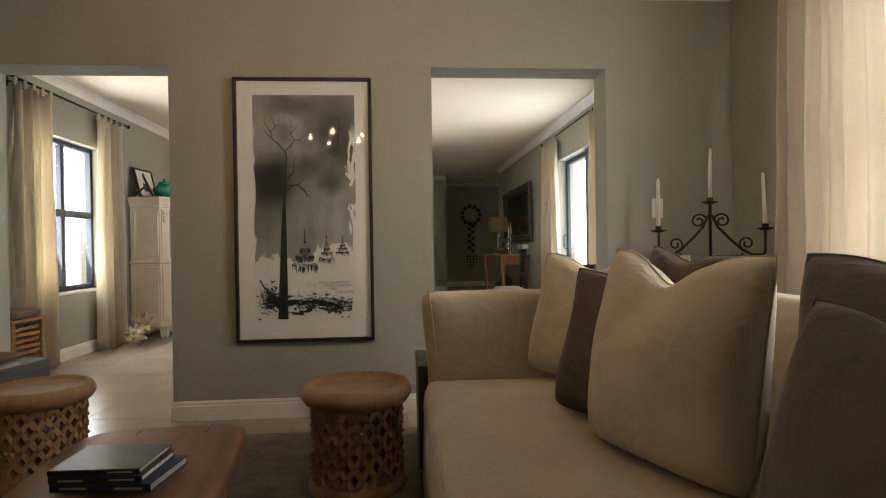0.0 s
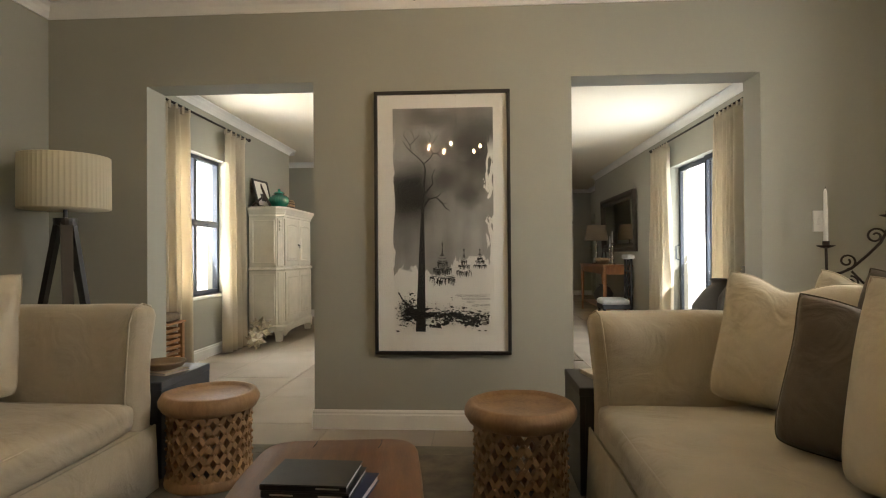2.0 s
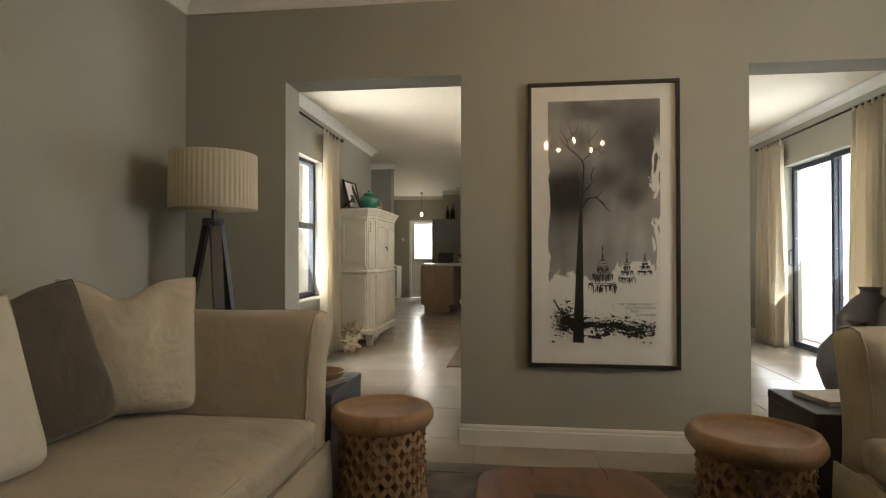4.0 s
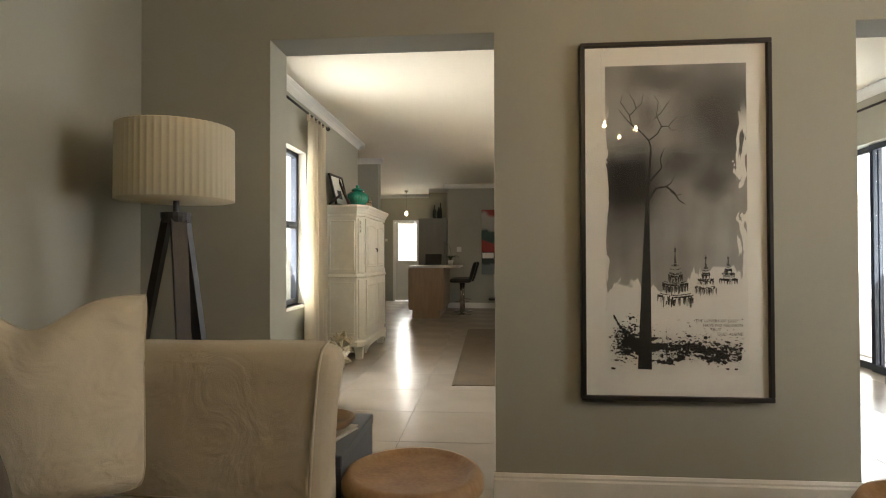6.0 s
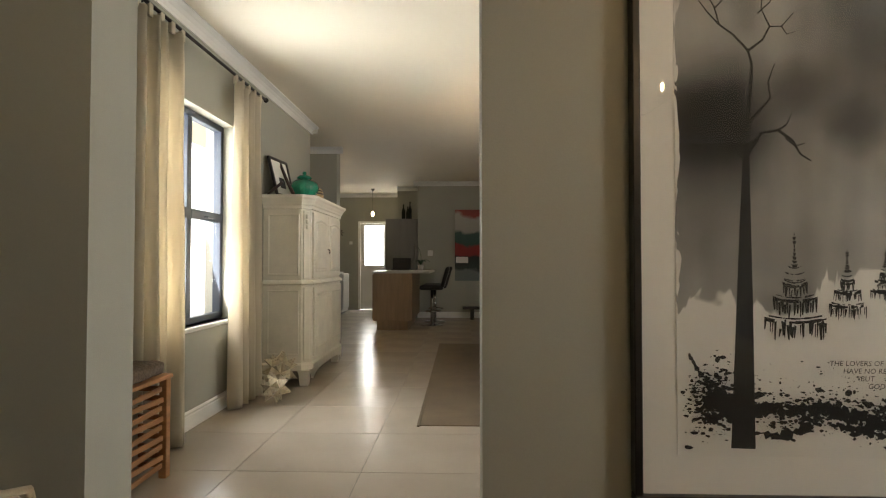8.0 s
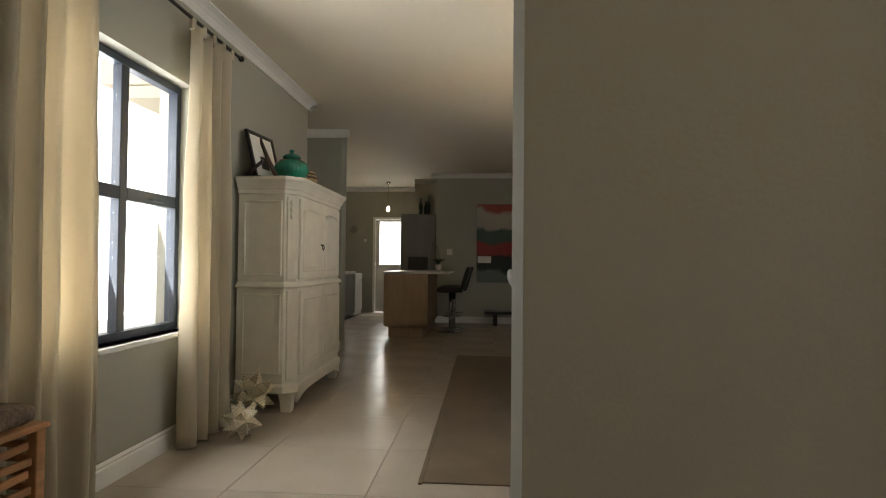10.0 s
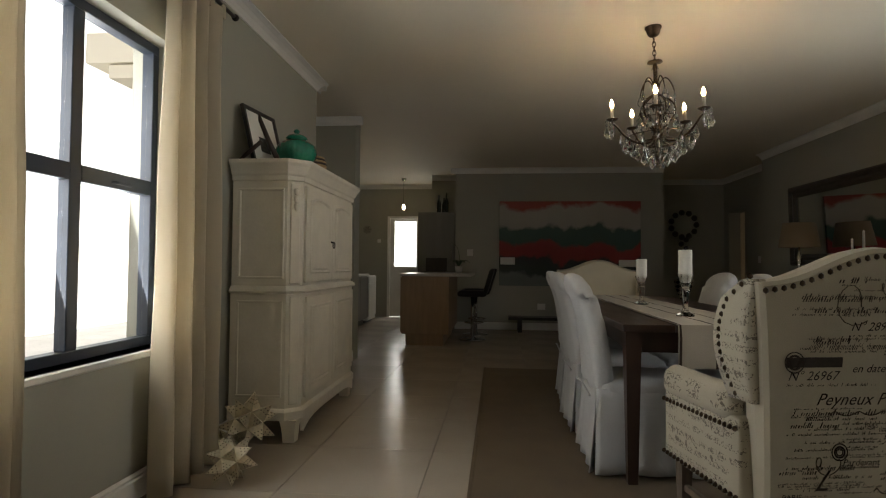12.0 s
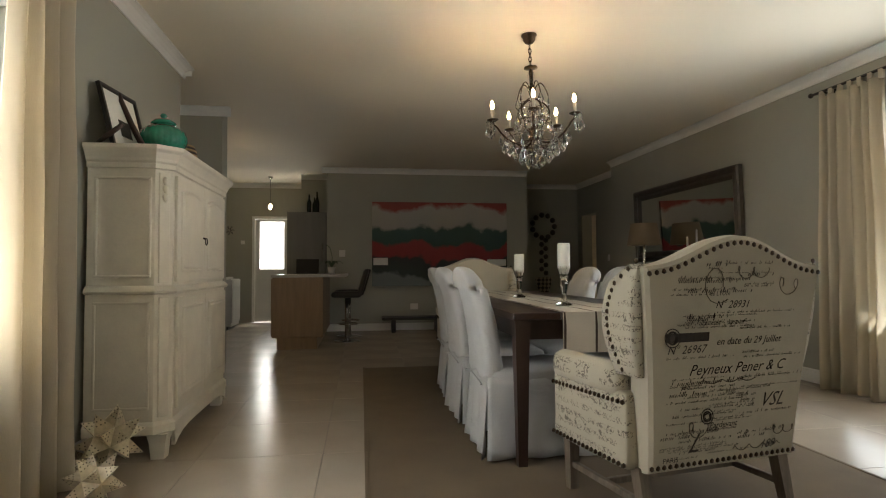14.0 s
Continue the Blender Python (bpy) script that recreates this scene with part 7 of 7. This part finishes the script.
CHEQ = bpy.data.materials.new("chequered_weave")
CHEQ.use_nodes = True
ck = CHEQ.node_tree.nodes.new("ShaderNodeTexChecker")
ck.inputs["Scale"].default_value = 18.0
ck.inputs["Color1"].default_value, ck.inputs["Color2"].default_value = (0.38, 0.33, 0.25, 1), (0.03, 0.024, 0.02, 1)
cc = CHEQ.node_tree.nodes.new("ShaderNodeTexCoord")
cm = CHEQ.node_tree.nodes.new("ShaderNodeMapping")
cm.inputs["Rotation"].default_value = (0, radians(45), 0)
cm.inputs["Scale"].default_value = (1, 0.001, 1)
CHEQ.node_tree.links.new(cc.outputs["Object"], cm.inputs["Vector"])
CHEQ.node_tree.links.new(cm.outputs["Vector"], ck.inputs["Vector"])
CHEQ.node_tree.links.new(ck.outputs["Color"], CHEQ.node_tree.nodes["Principled BSDF"].inputs["Base Color"])
CHEQ.node_tree.nodes["Principled BSDF"].inputs["Roughness"].default_value = 0.9
bm = lathe([(0.001, 0.42), (0.06, 0.46), (0.15, 0.68), (0.185, 0.84), (0.17, 0.84), (0.001, 0.82)], 24)
for v in bm.verts:
    v.co.y = min(v.co.y * 0.4, 0) if v.co.y < 0 else 0
part("woven_cone", bm, CHEQ, hg)
curtain("olive curtain seen beyond the alcove doorway", 2.71, 13.60, 14.84, 0.0, 2.3, -1, 9, 41, hook=False)
plate("light_switch", "white light switch plate in the alcove", pose(2.45, 13.4, 1.2, 0, 0, -90), 0.08, 0.11, [(0, 0)])

# ---- kitchen ----
OAK = material("pale_oak_veneer", (0.32, 0.225, 0.145), rough=0.5, vary=0.15, scale=6, grain=60, bump=0.08, stretch=(4, 4, 0.4))
STONE = material("pale_worktop", (0.55, 0.53, 0.49), rough=0.3, vary=0.06, scale=10, grain=150, bump=0.02)
STEEL = material("grey_unit", (0.20, 0.195, 0.18), rough=0.4, metal=0.15, vary=0.1, scale=8, bump=0.02, stretch=(1, 1, 0.1))
CHROME = material("chrome", (0.6, 0.6, 0.6), rough=0.12, metal=1.0, vary=0.03, bump=0.0)
LEATHER = material("black_leather", (0.018, 0.016, 0.016), rough=0.45, vary=0.2, scale=20, grain=200, bump=0.2)
isl = thing("kitchen_island", "pale oak kitchen island with a recessed plinth", "kitchen island", pose(-2.70, 12.1, 0))
part("body", boxed(-0.315, 0.315, -0.80, 0.80, 0.15, 0.915, 0.003), OAK, isl)
part("plinth", boxed(-0.26, 0.24, -0.77, 0.74, 0, 0.15), OAK, isl)
for k in range(3):
    part("door", boxed(-0.333, -0.316, -0.78 + k * 0.52, -0.27 + k * 0.52, 0.17, 0.90, 0.003), OAK, isl)
wt_ = thing("worktop", "pale stone breakfast worktop overhanging the island", "worktop", pose(-2.70, 12.1, 0.916))
part("slab", boxed(-0.33, 0.60, -0.82, 0.82, 0, 0.035, 0.004), STONE, wt_)
bs = thing("bar_stool", "black leather bar stool on a chrome gas-lift base", "bar stool", pose(-2.10, 12.02, 0), "bar stools at the island")
part("base", lathe([(0.001, 0), (0.19, 0), (0.20, 0.006), (0.17, 0.016), (0.05, 0.03), (0.03, 0.06), (0.001, 0.06)], 32), CHROME, bs, smooth=True)
part("column", tube([(0, 0, 0.04), (0, 0, 0.62)], 0.028, 14), CHROME, bs, smooth=True)
part("foot_ring", tube([(0.02 + 0.13 * math.cos(q), 0.13 * math.sin(q), 0.25) for q in [2 * math.pi * i / 26 for i in range(26)]], 0.010, 7, closed=True), CHROME, bs, smooth=True)
part("seat", soft_box(-0.21, 0.20, -0.20, 0.20, 0.62, 0.70, 0.038, 10, 0.003, 6, 0.01), LEATHER, bs, smooth=True)
bm = soft_box(0.15, 0.22, -0.19, 0.19, 0.66, 1.02, 0.034, 10, 0.003, 6)
for v in bm.verts:
    v.co.x += 0.10 * max(0, (v.co.z - 0.68) / 0.34) - 0.16 * v.co.y * v.co.y
part("backrest", bm, LEATHER, bs, smooth=True)
copy_thing(bs, pose(-2.08, 12.62, 0, 0, 0, 8))
tu = thing("tall_cupboard", "tall grey kitchen unit with a built-in niche", "kitchen unit", pose(-2.79, 13.75, 0))
part("carcass", boxed(-0.32, 0.32, -0.28, 0.30, 0.0, 1.97, 0.004), STEEL, tu)
for z0, z1 in ((0.12, 0.88), (0.89, 1.95)):
    part("door", boxed(-0.315, 0.315, -0.30, -0.281, z0, z1, 0.003), STEEL, tu)
    part("handle", tube([(0.26, -0.30, z0 + 0.3), (0.26, -0.33, z0 + 0.31), (0.26, -0.33, z0 + 0.55), (0.26, -0.30, z0 + 0.56)], 0.007, 6), CHROME, tu)
BOTTLE = material("dark_bottle_glass", (0.02, 0.025, 0.018), rough=0.12, vary=0.2, bump=0.0)
for x, h in ((-0.10, 0.30), (0.02, 0.36), (-0.02, 0.26)):
    bt = thing("bottle", "dark glass bottle on the tall kitchen unit", "bottle", pose(-2.66 + x, 13.65 + x, 1.971), "bottles")
    part("glass_body", lathe([(0.001, 0), (0.035, 0), (0.037, 0.02), (0.037, h * 0.55), (0.014, h * 0.75), (0.013, h), (0.001, h)], 16), BOTTLE, bt, smooth=True)
kc = thing("kitchen_counter", "grey kitchen base units along the side wall", "kitchen counter", pose(-4.36, 12.7, 0))
part("body", boxed(-0.30, 0.28, -1.2, 1.2, 0.10, 0.86, 0.003), STEEL, kc)
part("plinth", boxed(-0.28, 0.22, -1.18, 1.18, 0, 0.10), BLACKWOOD, kc)
part("counter_top", boxed(-0.30, 0.31, -1.22, 1.22, 0.861, 0.90, 0.003), STONE, kc)
for k in range(4):
    part("door", boxed(0.281, 0.299, -1.19 + k * 0.6, -0.61 + k * 0.6, 0.12, 0.84, 0.003), STEEL, kc)
dw = thing("dishwasher", "white dishwasher at the end of the counter", "dishwasher", pose(-4.36, 14.25, 0))
part("cabinet", boxed(-0.30, 0.28, -0.30, 0.30, 0.05, 0.86, 0.006), PLASTIC, dw)
part("door", boxed(0.281, 0.30, -0.29, 0.29, 0.12, 0.72, 0.005), PLASTIC, dw)
part("control_panel", boxed(0.281, 0.302, -0.29, 0.29, 0.73, 0.85, 0.005), PLASTIC, dw)
part("foot_plinth", boxed(-0.28, 0.22, -0.29, 0.29, 0, 0.05), BLACKWOOD, dw)
ts = thing("toaster", "small steel toaster on the kitchen counter", "toaster", pose(-4.40, 13.6, 0.901))
part("housing", soft_box(-0.09, 0.09, -0.14, 0.14, 0, 0.19, 0.03, 6), CHROME, ts, smooth=True)
lp = thing("laptop", "dark open laptop on the island worktop", "laptop", pose(-2.72, 12.70, 0.952))
part("keyboard", boxed(-0.17, 0.17, -0.12, 0.12, 0, 0.015, 0.003), BLACKWOOD, lp)
part("screen", boxed(-0.17, 0.17, 0.0, 0.012, 0, 0.22, 0.003), BLACKWOOD, lp).matrix_basis = pose(0, 0.12, 0.014, -14)
orc = thing("orchid", "leggy potted orchid in a white pot on the worktop", "potted plant", pose(-2.34, 12.55, 0.952))
LEAF = material("orchid_leaf", (0.035, 0.075, 0.03), rough=0.45, vary=0.3, scale=20, bump=0.05)
part("pot", lathe([(0.001, 0), (0.045, 0), (0.06, 0.10), (0.052, 0.10), (0.001, 0.085)], 20), PLASTIC, orc, smooth=True)
for k in range(6):
    a = k * 1.05
    bm = bmesh.new()
    rows = []
    for i in range(7):
        t = i / 6
        w = 0.026 * math.sin(math.pi * (0.12 + 0.86 * t))
        p = Vector((0.17 * t * math.cos(a), 0.17 * t * math.sin(a), 0.095 + 0.10 * math.sin(math.pi * t * 0.8)))
        side = Vector((-math.sin(a), math.cos(a), 0)) * w
        rows.append((bm.verts.new(p + side), bm.verts.new(p + Vector((0, 0, -0.008))), bm.verts.new(p - side)))
    for p, q in zip(rows, rows[1:]):
        bm.faces.new((p[0], p[1], q[1], q[0]))
        bm.faces.new((p[1], p[2], q[2], q[1]))
    part("leaf", bm, LEAF, orc, smooth=True)
part("flower_stem", tube([(0, 0, 0.09), (0.01, 0, 0.25), (-0.02, 0, 0.38), (-0.06, 0, 0.43), (-0.09, 0, 0.42)], 0.004, 6), LEAF, orc, smooth=True)


def pendant(label, m, drop):
    p = thing("bare_bulb_pendant", label, "pendant light", m, "bulb pendants")
    part("ceiling_rose", lathe([(0.001, -0.001), (0.045, -0.001), (0.04, -0.02), (0.012, -0.05), (0.001, -0.052)], 20), SILVER, p, smooth=True)
    part("cord", tube([(0, 0, -0.05), (0, 0, -drop)], 0.003, 5), BLACKWOOD, p)
    part("bulb", lathe([(0.001, -drop - 0.10), (0.02, -drop - 0.09), (0.032, -drop - 0.06), (0.024, -drop - 0.025), (0.012, -drop), (0.001, -drop)], 16), KBULB, p, smooth=True)
    return p


KBULB = emitter("lit_globe_bulb", (1.0, 0.74, 0.42), 60.0)
pendant("bare lit bulb hanging from the kitchen ceiling", pose(-3.52, 14.4, H), 0.50)
pendant("bare lit bulb hanging in the kitchen doorway", pose(-3.78, 11.6, H), 0.42)
wo = thing("wall_ornament", "small black wire flower ornament on the kitchen wall", "ornament", pose(-4.42, 15.29, 1.78))
for k in range(7):
    a = 2 * math.pi * k / 7
    part("petal", tube([(0.02 * math.cos(a), 0, 0.02 * math.sin(a)), (0.07 * math.cos(a + 0.2), -0.01, 0.07 * math.sin(a + 0.2)), (0.09 * math.cos(a), -0.008, 0.09 * math.sin(a))], 0.008, 6), IRON, wo)
plate("light_switch", "small white switch by the kitchen door", pose(-4.17, 15.3, 1.55), 0.07, 0.07, [(0, 0)])

# ---- floor tiles (pieces of the floor) ----
floor = tagged(part("floor", boxed(-5.1, 2.65, -2.2, 15.3, -0.09, -0.003), GROUT), "cream porcelain floor in large square tiles with thin grey joints", "floor", kind="structure")
PITCH = 0.667
bm = bmesh.new()
box(bm, -PITCH / 2 + 0.0018, PITCH / 2 - 0.0018, -PITCH / 2 + 0.0018, PITCH / 2 - 0.0018, -0.01, 0.0, 0.0012)
bmesh.ops.recalc_face_normals(bm, faces=bm.faces)
tile_mesh = bpy.data.meshes.new("tile")
bm.to_mesh(tile_mesh)
bm.free()
tile_mesh.materials.append(TILE)
for i in range(-5, 8):
    for j in range(-9, 18):
        x, y = -2.105 + PITCH * (i + 0.5), 3.765 + PITCH * (j + 0.5)
        if x > -5.2 and y < 15.2:
            if x < -3.7 and y < 8.6 or x > 2.5 and y < 12.4:
                continue
            shared("tile", tile_mesh, floor, pose(x, y, 0))
